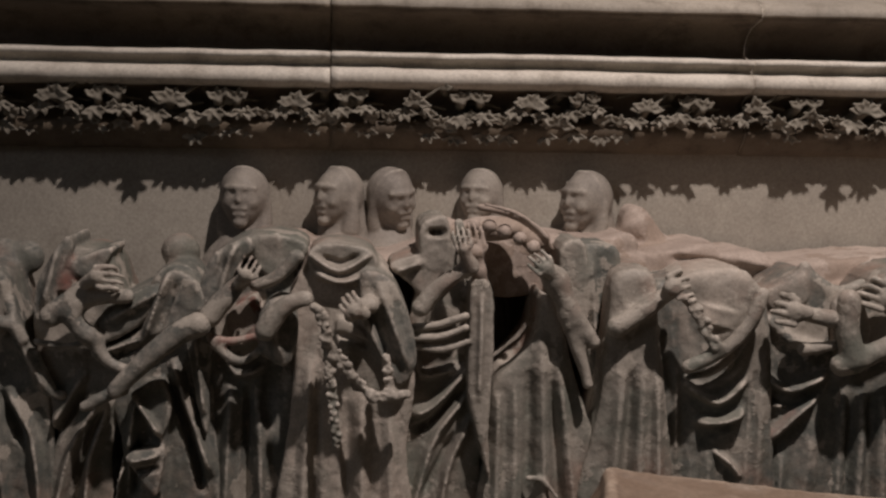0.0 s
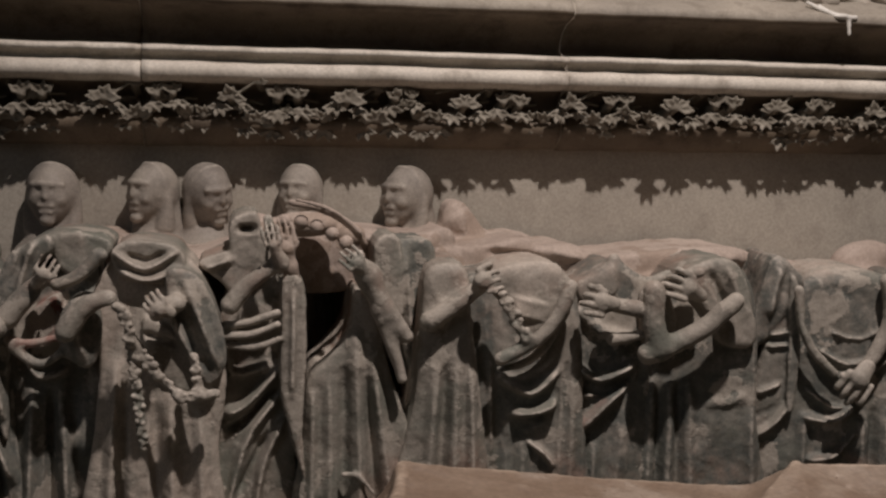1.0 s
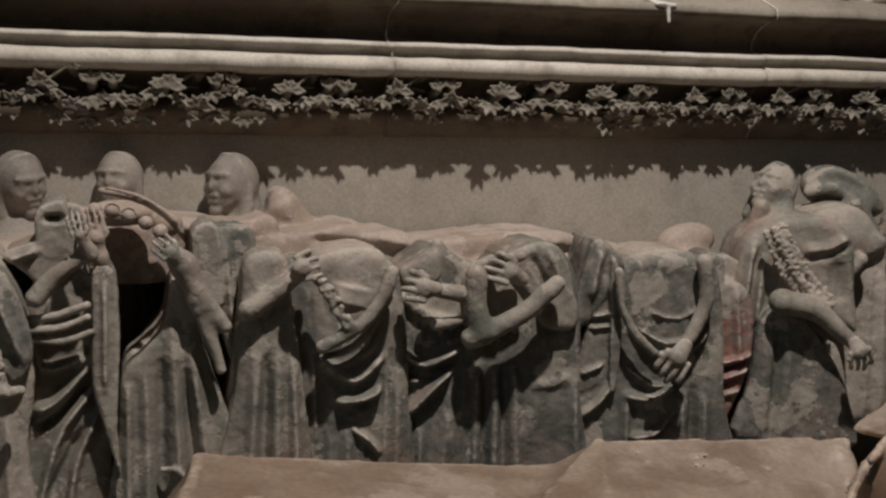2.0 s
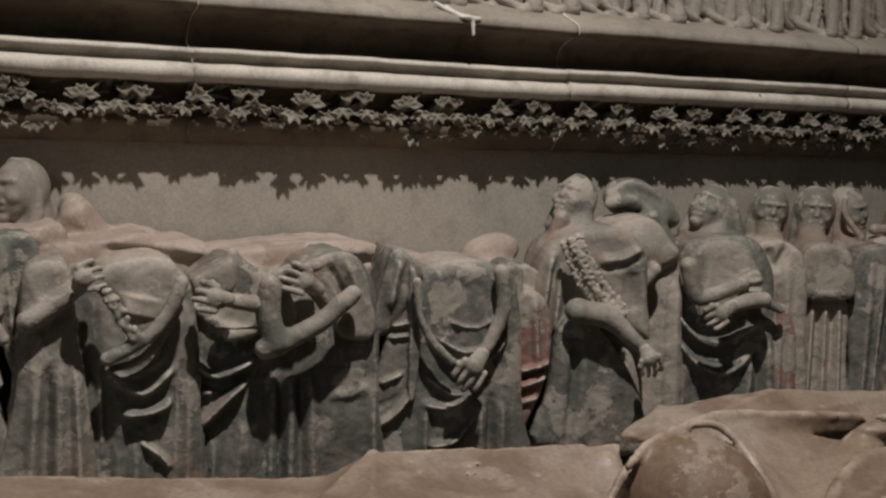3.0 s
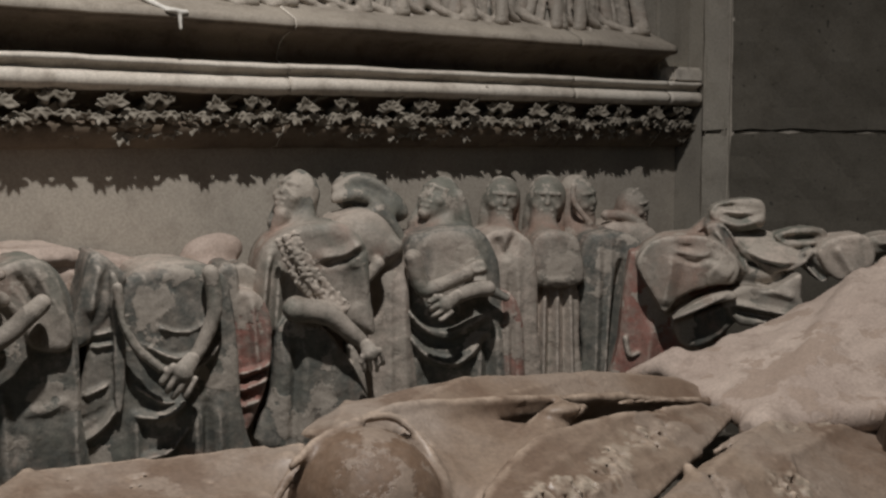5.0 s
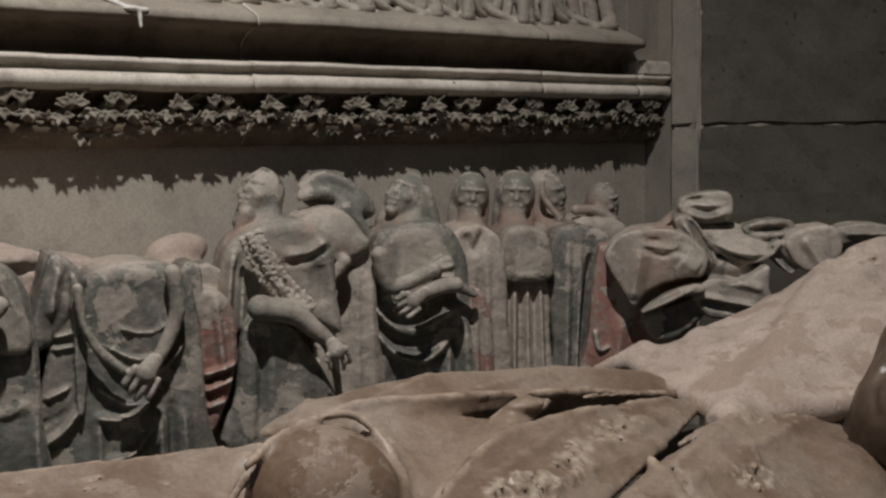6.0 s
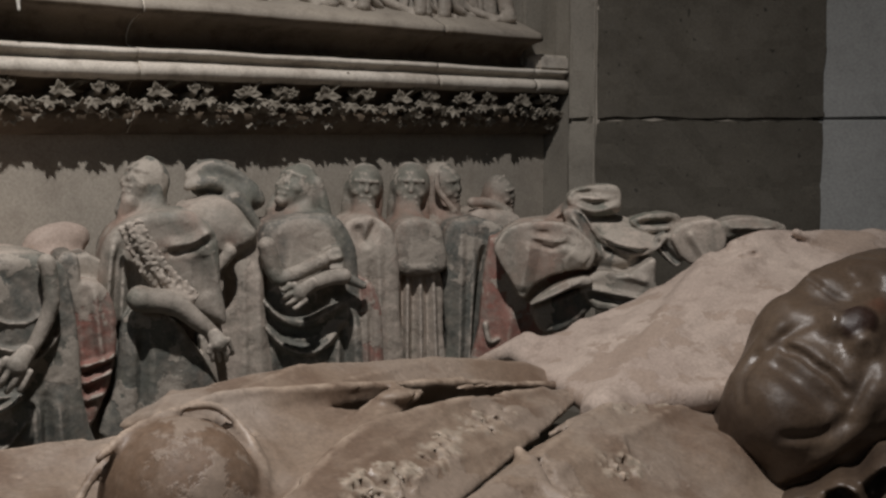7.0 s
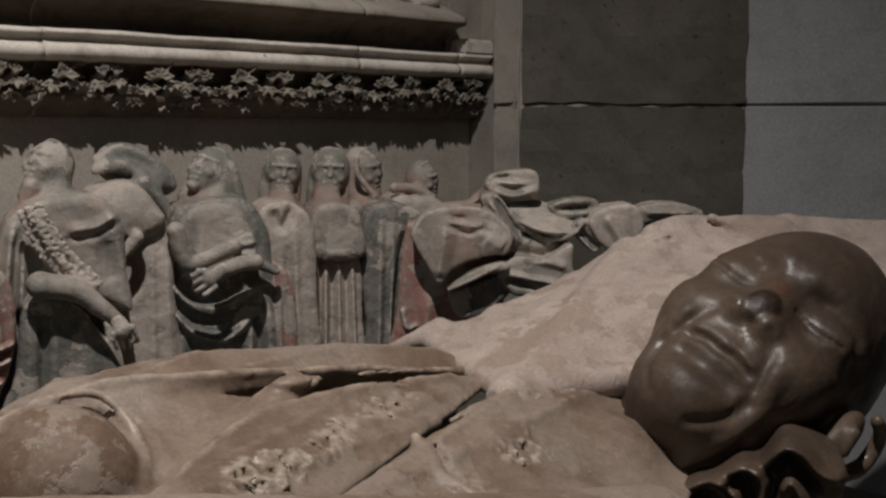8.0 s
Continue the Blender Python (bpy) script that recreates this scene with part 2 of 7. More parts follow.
    def sheet(self, points, r, k=0.004, paint=0, cut=False):
        """A cloth-like plate of thickness 2 r over a fan of triangles."""
        pts = [np.array(p, float) for p in points]
        for b, c in zip(pts[1:], pts[2:]):
            a = pts[0]
            ba, cb, ac = b - a, c - b, a - c
            nor = np.cross(ba, ac)
            sides = [(np.cross(ba, nor), a, ba), (np.cross(cb, nor), b, cb), (np.cross(ac, nor), c, ac)]

            def fn(p, sides=sides, nor=nor, a=a):
                inside, edge = np.ones(p.shape[:-1], bool), np.full(p.shape[:-1], 1e9)
                for out, o, e in sides:
                    q = p - o
                    inside &= (q @ out) >= 0
                    h = np.clip((q @ e) / (e @ e), 0, 1)
                    edge = np.minimum(edge, ((q - h[..., None] * e) ** 2).sum(-1))
                flat = np.abs((p - a) @ nor) / np.sqrt(nor @ nor)
                return np.where(inside, flat, np.sqrt(edge)) - r
            tri = np.stack([a, b, c])
            self.cloth = 1.0
            self.add(fn, tri.min(0) - r, tri.max(0) + r, k, paint, cut)
            self.cloth = 0.0
        return self

    def head(self, c, r, turn=0, nod=0, tilt=0, hood=0, beard=0, paint=0, hood_paint=0):
        """A carved head of radius r: skull, brow, nose, lips and a hood. turn: degrees it looks to its left, from facing -y."""
        m = Euler((radians(nod), radians(tilt), radians(turn))).to_matrix()
        self.cloth = 0.0
        at = lambda x, y, z: tuple(Vector(c) + m @ Vector((x * r, y * r, z * r)))
        e = (nod, tilt, turn)
        self.ell(at(0, 0.02, 0.08), (0.72 * r, 0.78 * r, 0.94 * r), 0.06 * r, paint, e)
        f = r
        if hood:
            self.ell(at(0, 0.14, 0.10), (0.86 * r, 0.86 * r, 1.02 * r), 0.04 * r, hood_paint, e)
            self.cap(at(0, 0.35, -0.2), at(0, 0.45, -1.2), 0.66 * r, 0.85 * r, 0.1 * r, hood_paint)
            self.cap(tuple(Vector(at(0, 0.25, -0.9))), tuple(Vector(at(0, 0.25, -0.9)) + Vector((0, 0, -0.8 * r))), 0.55 * r, 1.2 * r, 0.12 * r, hood_paint)
            self.chain([at(0.80 * u, 0.02 - 0.18 * (1 - abs(u)), h) for u, h in ((-1.0, -0.1), (-0.82, 0.6), (-0.4, 0.98), (0.0, 1.05), (0.4, 0.98), (0.82, 0.6), (1.0, -0.1))], 0.075 * r, 0.075 * r, 0.08 * r, hood_paint)
            for side in (-1, 1):
                self.chain([at(0.72 * side, 0.10, 0.0), at(0.70 * side, 0.08, -0.6), at(0.62 * side, 0.05, -1.1)], 0.17 * r, 0.34 * r, 0.10 * r, hood_paint)
            f = 1.16 * r
        at = lambda x, y, z: tuple(Vector(c) + m @ Vector((x * f, y * f + 0.03 * r, z * f)))
        self.ell(at(0, -0.16, 0.06), (0.61 * f, 0.58 * f, 0.78 * f), 0.03 * f, paint, e)
        self.ell(at(0, -0.29, -0.36), (0.42 * f, 0.40 * f, 0.40 * f), 0.10 * f, paint, e)
        for s in (-1, 1):
            self.ell(at(0.25 * s, -0.80, 0.20), (0.18 * f, 0.19 * f, 0.10 * f), 0.09 * f, paint, e, True)
            self.ell(at(0.25 * s, -0.56, 0.18), (0.13 * f, 0.09 * f, 0.06 * f), 0.05 * f, paint, e)
            self.cap(at(0.08 * s, -0.69, 0.37), at(0.42 * s, -0.53, 0.35), 0.06 * f, None, 0.10 * f, paint)
            self.ell(at(0.32 * s, -0.49, -0.10), (0.19 * f, 0.18 * f, 0.17 * f), 0.10 * f, paint, e)
        self.cap(at(0, -0.64, 0.36), at(0, -0.73, 0.0), 0.065 * f, 0.08 * f, 0.08 * f, paint)
        self.cap(at(-0.17, -0.68, -0.24), at(0.17, -0.68, -0.24), 0.075 * f, None, 0.04 * f, paint)
        self.cap(at(-0.20, -0.78, -0.33), at(0.20, -0.78, -0.33), 0.05 * f, None, 0.03 * f, paint, 1, True)
        self.cap(at(-0.13, -0.67, -0.42), at(0.13, -0.67, -0.42), 0.075 * f, None, 0.04 * f, paint)
        self.ell(at(0, -0.47, -0.26), (0.32 * f, 0.21 * f, 0.28 * f), 0.10 * f, paint, e)
        self.ell(at(0, -0.57, -0.66), (0.22 * f, 0.19 * f, 0.18 * f), 0.09 * f, paint, e)
        if beard:
            for b in range(-3, 4):
                self.cap(at(0.12 * b, -0.55, -0.70), at(0.05 * b, -0.62, -1.35 + 0.05 * abs(b)), 0.13 * r, 0.05 * r, 0.03 * r, paint)
        self.cloth = 0.0
        return self

    def hand(self, wrist, knuckles, tips, r=0.0045, paint=0):
        """A hand laid flat: the back of it and four fingers side by side."""
        w, n, t = Vector(wrist), Vector(knuckles), Vector(tips)
        ahead = (t - w).normalized()
        side = ahead.cross(Vector((0, -1, 0.15))).normalized()
        self.cloth = 0.0
        self.cap(w, n - ahead * r * 1.1, r * 1.35, r * 1.75, 0.003, paint, 0.6)
        for i in range(4):
            o = side * (i - 1.5) * r * 1.5
            self.chain([tuple(n - ahead * r + o * 0.9), tuple(n + (t - n) * 0.55 + o * 1.02 + Vector((0, -0.5 * r, 0.2 * r))), tuple(t + o * 0.9 - ahead * r * abs(i - 1.3) * 1.1)], r * 0.58, r * 0.45, 0.0004, paint)
        self.cap(w + (n - w) * 0.4, n + side * r * 2.6, r * 0.8, r * 0.6, 0.001, paint)
        self.cloth = 0.0
        return self

    def depth_at(self, spot, lo=-1.5, hi=0.6, n=260):
        """How far along the line spot(u), u from lo to hi, the form's skin is first met."""
        u = np.linspace(lo, hi, n)
        p = np.array([spot(v) for v in u])
        f = np.full(n, 0.03)
        for fn, _, _, k, _, cut, _ in self.todo:
            d = fn(p)
            if cut:
                h = np.clip(0.5 - 0.5 * (f + d) / k, 0, 1)
                f = f * (1 - h) - d * h + k * h * (1 - h)
            else:
                h = np.clip(0.5 + 0.5 * (f - d) / k, 0, 1)
                f = f * (1 - h) + d * h - k * h * (1 - h)
        met = np.flatnonzero(f < 0)
        return u[met[0]] if len(met) else hi

    def skin(self, name, material, rough=0.0005, drape=0.0, sway=0.0):
        st = self.step
        lo, hi = self.lo - 3 * st, self.hi + 3 * st
        n = np.ceil((hi - lo) / st).astype(int) + 1
        field = np.full(n, 0.03, np.float32)
        red, dark, pale = (np.zeros(n, np.float32) for _ in range(3))
        ax = [lo[i] + st * np.arange(n[i]) for i in range(3)]
        cloth = np.zeros(n, np.float32)
        for fn, a, b, k, paint, cut, woven in self.todo:
            i0 = np.clip(np.floor((a - lo) / st).astype(int), 0, n)
            i1 = np.clip(np.ceil((b - lo) / st).astype(int) + 1, 0, n)
            if (i1 <= i0).any():
                continue
            sl = tuple(slice(u, v) for u, v in zip(i0, i1))
            p = np.stack(np.meshgrid(*[ax[i][sl[i]] for i in range(3)], indexing="ij"), -1)
            d, f = fn(p).astype(np.float32), field[sl]
            if cut:
                d = -d
                h = np.clip(0.5 - 0.5 * (f - d) / k, 0, 1)
                field[sl] = f * (1 - h) + d * h + k * h * (1 - h)
            else:
                h = np.clip(0.5 + 0.5 * (f - d) / k, 0, 1)
                field[sl] = f * (1 - h) + d * h - k * h * (1 - h)
                cloth[sl] = cloth[sl] * (1 - h) + woven * h
                red[sl] = red[sl] * (1 - h) + (paint == 2) * h
                dark[sl] = dark[sl] * (1 - h) + (paint == 1) * h
                pale[sl] = pale[sl] * (1 - h) + (paint == 3) * h
        if drape:
            gx, gy, gz = np.meshgrid(*ax, indexing="ij", sparse=True)
            for size, part_of in ((1.0, 1.0), (2.3, 0.45)):
                along = (gx + 0.5 * gy) * 110 * size + 1.3 * np.sin(gz * 13 * size + gx * 18 + sway) + 0.5 * np.sin(gz * 34 * size - gx * 30 + 2 * sway) + sway
                field += (cloth * drape * part_of * (np.abs(np.sin(along)) ** 0.55 - 0.62)).astype(np.float32)
        if rough:
            gx, gy, gz = np.meshgrid(*ax, indexing="ij", sparse=True)
            for s, w in ((260.0, 0.5), (610.0, 0.3), (95.0, 0.9)):
                field += (rough * w * np.sin(gx * s + 2.1 * np.sin(gz * s * 0.7)) * np.sin(gy * s + 1.3 * np.sin(gx * s * 0.6)) * np.sin(gz * s * 0.9 + np.sin(gy * s))).astype(np.float32)
        field[0], field[-1], field[:, 0], field[:, -1], field[:, :, 0], field[:, :, -1] = (0.01,) * 6
        inside = field < 0
        m = tuple(n - 1)
        count, pos = np.zeros(m, np.int32), np.zeros((*m, 3), np.float32)
        corner = lambda arr, d: arr[d[0]:d[0] + m[0], d[1]:d[1] + m[1], d[2]:d[2] + m[2]]
        mixed = np.zeros(m, np.int8)
        for d in np.ndindex(2, 2, 2):
            mixed += corner(inside, d)
        cells = np.argwhere((mixed > 0) & (mixed < 8))
        vals = {d: field[cells[:, 0] + d[0], cells[:, 1] + d[1], cells[:, 2] + d[2]] for d in np.ndindex(2, 2, 2)}
        total, hits = np.zeros((len(cells), 3)), np.zeros(len(cells))
        for d in np.ndindex(2, 2, 2):
            for axis in range(3):
                if d[axis]:
                    continue
                e = list(d)
                e[axis] = 1
                u, v = vals[d], vals[tuple(e)]
                cross = (u < 0) != (v < 0)
                s = np.where(cross, u / np.where(cross, u - v, 1), 0)
                q = np.array(d, float) + np.outer(s, np.eye(3)[axis])
                total += np.where(cross[:, None], q, 0)
                hits += cross
        verts = lo + (cells + total / hits[:, None]) * st
        ids = np.full(m, -1, np.int64)
        ids[tuple(cells.T)] = np.arange(len(cells))
        quads = []
        for axis in range(3):
            b, c = (axis + 1) % 3, (axis + 2) % 3
            sl0, sl1 = [slice(None)] * 3, [slice(None)] * 3
            sl0[axis], sl1[axis] = slice(0, -1), slice(1, None)
            e = np.argwhere(inside[tuple(sl0)] != inside[tuple(sl1)])
            e = e[(e[:, b] > 0) & (e[:, c] > 0) & (e[:, b] < m[b]) & (e[:, c] < m[c])]
            flip = inside[tuple(e.T)]
            ub, uc = np.eye(3, dtype=int)[b], np.eye(3, dtype=int)[c]
            q = np.stack([ids[tuple((e - ub - uc).T)], ids[tuple((e - uc).T)], ids[tuple(e.T)], ids[tuple((e - ub).T)]], 1)
            q[~flip] = q[~flip][:, ::-1]
            quads.append(q)
        quads = np.concatenate(quads)
        near = tuple(np.round((verts - lo) / st).astype(int).T)
        return finish(name, verts.tolist(), quads.tolist(), material, None, True, {"red": red[near].astype(float).tolist(), "dark": dark[near].astype(float).tolist(), "pale": pale[near].astype(float).tolist()})


# ---- structure ----
RELIEF_Y = 0.043
PROFILE = [
    (0.075, 1.7863), (0.0413, 1.7772), (0.015, 1.766), (-0.009, 1.7555), (-0.015, 1.7525), (-0.0165, 1.7465), (-0.0142, 1.7428), (-0.0037, 1.7412), (0.009, 1.7375), (0.0195, 1.7315), (0.0255, 1.724), (0.0255, 1.7165), (0.0165, 1.712), (0.0015, 1.7105), (-0.003, 1.709), (-0.0037, 1.7052), (0.003, 1.7037), (0.006, 1.6992), (0.0015, 1.6974), (-0.003, 1.6955), (-0.006, 1.6917), (-0.006, 1.6872), (-0.003, 1.6827), (0.0045, 1.6805), (0.0165, 1.679), (0.0255, 1.673), (0.025, 1.6625), (0.0165, 1.655), (0.0135, 1.648), (0.0185, 1.641), (0.0275, 1.634), (0.03, 1.631), (0.0375, 1.6295), (0.0465, 1.6287), (0.0525, 1.6175),
]
JOINTS = [-1.0875, -0.7162, -0.357, 0.0008, 0.3728, 0.7388, 0.957]
# profile faces in darker brown stone: under the ledge, behind and below the leaves
COVE_FACES = set(range(5, 12)) | set(range(23, 34))


def moulding_block(x0, x1, profile, material, parent, seed, name):
    """A length of moulding: the profile drawn along x, worn a little, its ends closed."""
    n = max(2, int((x1 - x0) / 0.006))
    verts, faces = [], []
    for i in range(n + 1):
        x = x0 + (x1 - x0) * i / n
        chip = 1.0 + 1.0 * math.exp(-min(i, n - i) / 1.2)
        for j, (y, z) in enumerate(profile):
            v = noise.noise_vector(Vector((x * 45 + seed * 7, y * 60, z * 60))) * 0.0007 * chip
            w = noise.noise_vector(Vector((x * 9 + seed * 3, y * 20, z * 20))) * 0.0009
            verts.append((x + (v.x if 0 < i < n else 0), y + v.y + w.y, z + v.z + w.z))
    k = len(profile)
    for i in range(n):
        for j in range(k - 1):
            a = i * k + j
            faces.append((a, a + 1, a + k + 1, a + k))
    faces += [tuple(range(k))[::-1], tuple(range(n * k, n * k + k))]
    ob = finish(name, verts, faces, material, parent, True)
    ob.data.materials.append(cove_stone)
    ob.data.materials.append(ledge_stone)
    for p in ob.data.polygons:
        if len(p.vertices) == 4 and p.index % (k - 1) in COVE_FACES:
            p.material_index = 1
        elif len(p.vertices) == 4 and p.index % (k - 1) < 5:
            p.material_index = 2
    return ob


cornice = tagged(new("cornice"), "pale carved stone cornice with a roll moulding above the relief", "cornice", kind="structure")
for i, (a, b) in enumerate(zip(JOINTS, JOINTS[1:])):
    dy, dz = random.uniform(-0.0012, 0.0012), random.uniform(-0.0012, 0.0012)
    shape = [(y + (dy if y < 0.035 else 0), z + dz) for y, z in PROFILE]
    end = b == JOINTS[-1]
    moulding_block(a + 0.0005, (0.897 if end else b) - 0.0005, shape, cornice_stone, cornice, i, "moulding_block")
    if end:  # past the ledge's end only the roll and the frieze go on to the jamb
        moulding_block(0.8975, b - 0.0005, [(0.06, 1.7125 + dz)] * 12 + shape[12:], cornice_stone, cornice, i, "moulding_block")

part("mortar", rough_box((-1.3, 0.0335, 1.634), (0.956, 0.064, 1.758), 0), backing_stone, cornice, "dark mortar core behind the moulding blocks")
tagged(part("wall_relief_backing", rough_box((-1.3, RELIEF_Y, 0.0), (0.957, 0.2, 1.64), 0.0), backing_stone), "smooth dusty stone wall behind the carved mourners", "wall", kind="structure")
tagged(part("wall_upper", rough_box((-1.3, 0.066, 1.70), (0.957, 0.2, 3.2), 0.0), backing_stone), "stone wall behind the upper row of figures", "wall", kind="structure")
tagged(part("wall_jamb", rough_box((0.958, -0.042, 0.0), (1.1, 0.2, 3.2), 0.004, 0.0012, 3), jamb_stone), "pale narrow stone jamb closing the niche", "wall", kind="structure")
tagged(part("wall_jamb_upper", rough_box((0.8985, 0.022, 1.711), (0.962, 0.2, 3.2), 0.004, 0.0012, 3), jamb_stone), "pale stone jamb above the cornice", "wall", kind="structure")
bracket = tagged(part("jamb_block", rough_box((0.905, -0.002, 1.7095), (0.9575, 0.05, 1.729), 0.003, 0.001, 2), cornice_stone), "small pale stone block where the ledge meets the jamb", "stone block")
bracket["kind"] = "structure"

# canted side wall of coursed blocks
side = tagged(new("wall_side"), "dark rough coursed ashlar wall beside the niche", "wall", kind="structure")
side.matrix_world = pose(0.958, -0.043, 0, 0, 0, -45)
COURSE = [0.0, 0.33, 0.66, 0.99, 1.32, 1.647, 1.98, 2.31, 2.64, 3.2]
for i, (z0, z1) in enumerate(zip(COURSE, COURSE[1:])):
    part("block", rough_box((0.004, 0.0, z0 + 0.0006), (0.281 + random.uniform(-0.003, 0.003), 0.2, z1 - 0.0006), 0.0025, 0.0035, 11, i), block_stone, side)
part("mortar", rough_box((0.0, 0.004, 0), (0.27, 0.18, 3.2), 0), backing_stone, side)
for i, (z0, z1) in enumerate(zip(COURSE, COURSE[1:])):
    part("block", rough_box((-0.03, 0.003, z0 + 0.0006), (0.0032, 0.12, z1 - 0.0006), 0.003, 0.002, 11, i + 40), jamb_stone, side, "narrow pale edge stone")
pier = tagged(new("wall_pier"), "pale grey cool-lit stone pier past the side wall", "wall", kind="structure")
pier.matrix_world = pose(1.152, -0.237, 0, 0, 0, -62)
for i, (z0, z1) in enumerate(zip(COURSE, COURSE[1:])):
    part("block", rough_box((0.0, 0.004, z0 + 0.0008), (0.9, 0.25, z1 - 0.0008), 0.0025, 0.0012, 7, i + 20), pier_stone, pier)

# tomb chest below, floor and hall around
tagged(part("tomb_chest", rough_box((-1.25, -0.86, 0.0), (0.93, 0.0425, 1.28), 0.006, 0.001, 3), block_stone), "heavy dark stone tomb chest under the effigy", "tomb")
tagged(part("floor", rough_box((-4.5, -5.5, -0.2), (5, 1, 0), 0), hall_plaster), "worn stone church floor", "floor", kind="structure")
tagged(part("wall_back", rough_box((-4.5, -5.7, 0), (5, -5.5, 6), 0), hall_plaster), "plain church wall across the aisle", "wall", kind="structure")
tagged(part("wall_left", rough_box((-4.7, -5.5, 0), (-4.5, 1, 6), 0), hall_plaster), "plain church wall", "wall", kind="structure")
tagged(part("wall_right", rough_box((5, -5.5, 0), (5.2, 1, 6), 0), hall_plaster), "plain church wall", "wall", kind="structure")
tagged(part("wall_tomb", rough_box((-4.5, 0.2, 0), (5, 0.4, 6), 0), hall_plaster), "church wall that holds the tomb niche", "wall", kind="structure")
tagged(part("ceiling", rough_box((-4.5, -5.5, 6), (5, 1, 6.2), 0), hall_plaster), "plain church vault", "ceiling", kind="structure")

# ---- leaf frieze ----
frieze = tagged(new("leaf_frieze"), "undercut carved stone frieze of pointed oak-like leaves", "frieze", kind="structure")


def leaf_cluster(style):
    """A spray of carved leaves: a fan of pointed lobes above, curled hanging lobes below, a twig across."""
    s = Sculpt(0.001)
    rnd = random.Random(style)

    def leaf(c, lobes, size, lean, droop):
        """One leaf: pointed plates fanned round c, tips bent outwards."""
        c = Vector(c)
        for a in lobes:
            a = radians(a + rnd.uniform(-8, 8))
            l = size * rnd.uniform(0.8, 1.15)
            d = Vector((math.sin(a), -lean * rnd.uniform(0.7, 1.2), math.cos(a) * droop))
            side = Vector((math.cos(a), 0, -math.sin(a))) * l * 0.25
            mid = c + d * l * 0.55 + Vector((0, -0.0015, 0))
            tip = c + d * l + Vector((0, 0.001, 0))
            s.sheet([tuple(c), tuple(mid + side), tuple(tip), tuple(mid - side)], 0.0009, 0.0008)
        s.cap(tuple(c), tuple(c + Vector((0, 0.022, -0.004))), 0.0035, 0.005, 0.002)

    if style % 2:
        leaf((-0.0075, 0.005, -0.002), (-50, -5, 40), 0.0105, 0.45, 1)
        leaf((0.0075, 0.005, -0.002), (-40, 5, 55), 0.0105, 0.45, 1)
    else:
        leaf((0, 0.005, -0.004), (-95, -60, -20, 18, 58, 92), 0.0135, 0.42, 0.8)
        s.chain([(0.008, 0.005, 0.0), (0.016, 0.002, 0.006), (0.024, 0.003, 0.012)], 0.0018, 0.0013, 0.001)
        leaf((0.026, 0.005, 0.010), (-70, 0, 70), 0.009, 0.4, 0.8)
    for i in range(2):
        x = -0.012 + 0.024 * i + rnd.uniform(-0.005, 0.005)
        leaf((x, 0.009, -0.012 + rnd.uniform(-0.003, 0.003)), (-70, -20, 25, 70), 0.0115, 0.5, -0.8)
    s.chain([(-0.024, 0.014, 0.010), (-0.012, 0.009, 0.012), (0.002, 0.010, 0.011)], 0.002, 0.0015, 0.001)
    ob = s.skin("leaf_cluster", leaf_stone, 0.0005)
    ob.parent = frieze
    return ob


clusters = [leaf_cluster(i) for i in range(6)]
x, i = -0.78, 0
spots = []
while x < 0.945:
    spots.append(x)
    x += (0.045, 0.052)[i % 2] + random.uniform(-0.003, 0.003)
    i += 1
for i, x in enumerate(spots):
    kind = (i % 2) + 2 * random.randrange(3)
    ob = clusters[kind] if clusters[kind].location.length == 0 else new("leaf_cluster", clusters[kind].data)
    ob.parent = frieze
    ob.matrix_local = pose(x, 0.0005, 1.672 + random.uniform(-0.0015, 0.0015), random.uniform(-6, 6), random.uniform(-8, 8), random.uniform(-10, 10)) @ Matrix.Scale(random.uniform(0.88, 1.08), 4)

for i, x in enumerate(spots):
    ob = new("leaf_cluster", clusters[(i % 2) + 2 * random.randrange(3)].data)
    ob.parent = frieze
    ob.matrix_local = pose(x + 0.024, 0.009, 1.655 + random.uniform(-0.002, 0.002), random.uniform(10, 24), random.uniform(-10, 10), random.uniform(-14, 14)) @ Matrix.Scale(random.uniform(0.85, 1.0), 4)

# ---- carved figures ----
def studs(s, line, n, r, paint, seed):
    """An embroidered, studded band along a line."""
    rnd = random.Random(seed)
    line = [Vector(p) for p in line]
    s.chain([tuple(p + Vector((0, 0.55 * r, 0))) for p in line], r * 0.75, None, 0.006, paint)
    for i in range(n):
        f = (i + 0.5) / n * (len(line) - 1)
        k = min(int(f), len(line) - 2)
        p = line[k].lerp(line[k + 1], f - k)
        for _ in range(3):
            q = p + Vector((rnd.uniform(-0.75, 0.75), -0.1 + rnd.uniform(-0.25, 0.2), rnd.uniform(-0.6, 0.6))) * r
            s.ell(tuple(q), (r * rnd.uniform(0.32, 0.55), r * 0.42, r * rnd.uniform(0.28, 0.52)), 0.0008, paint)


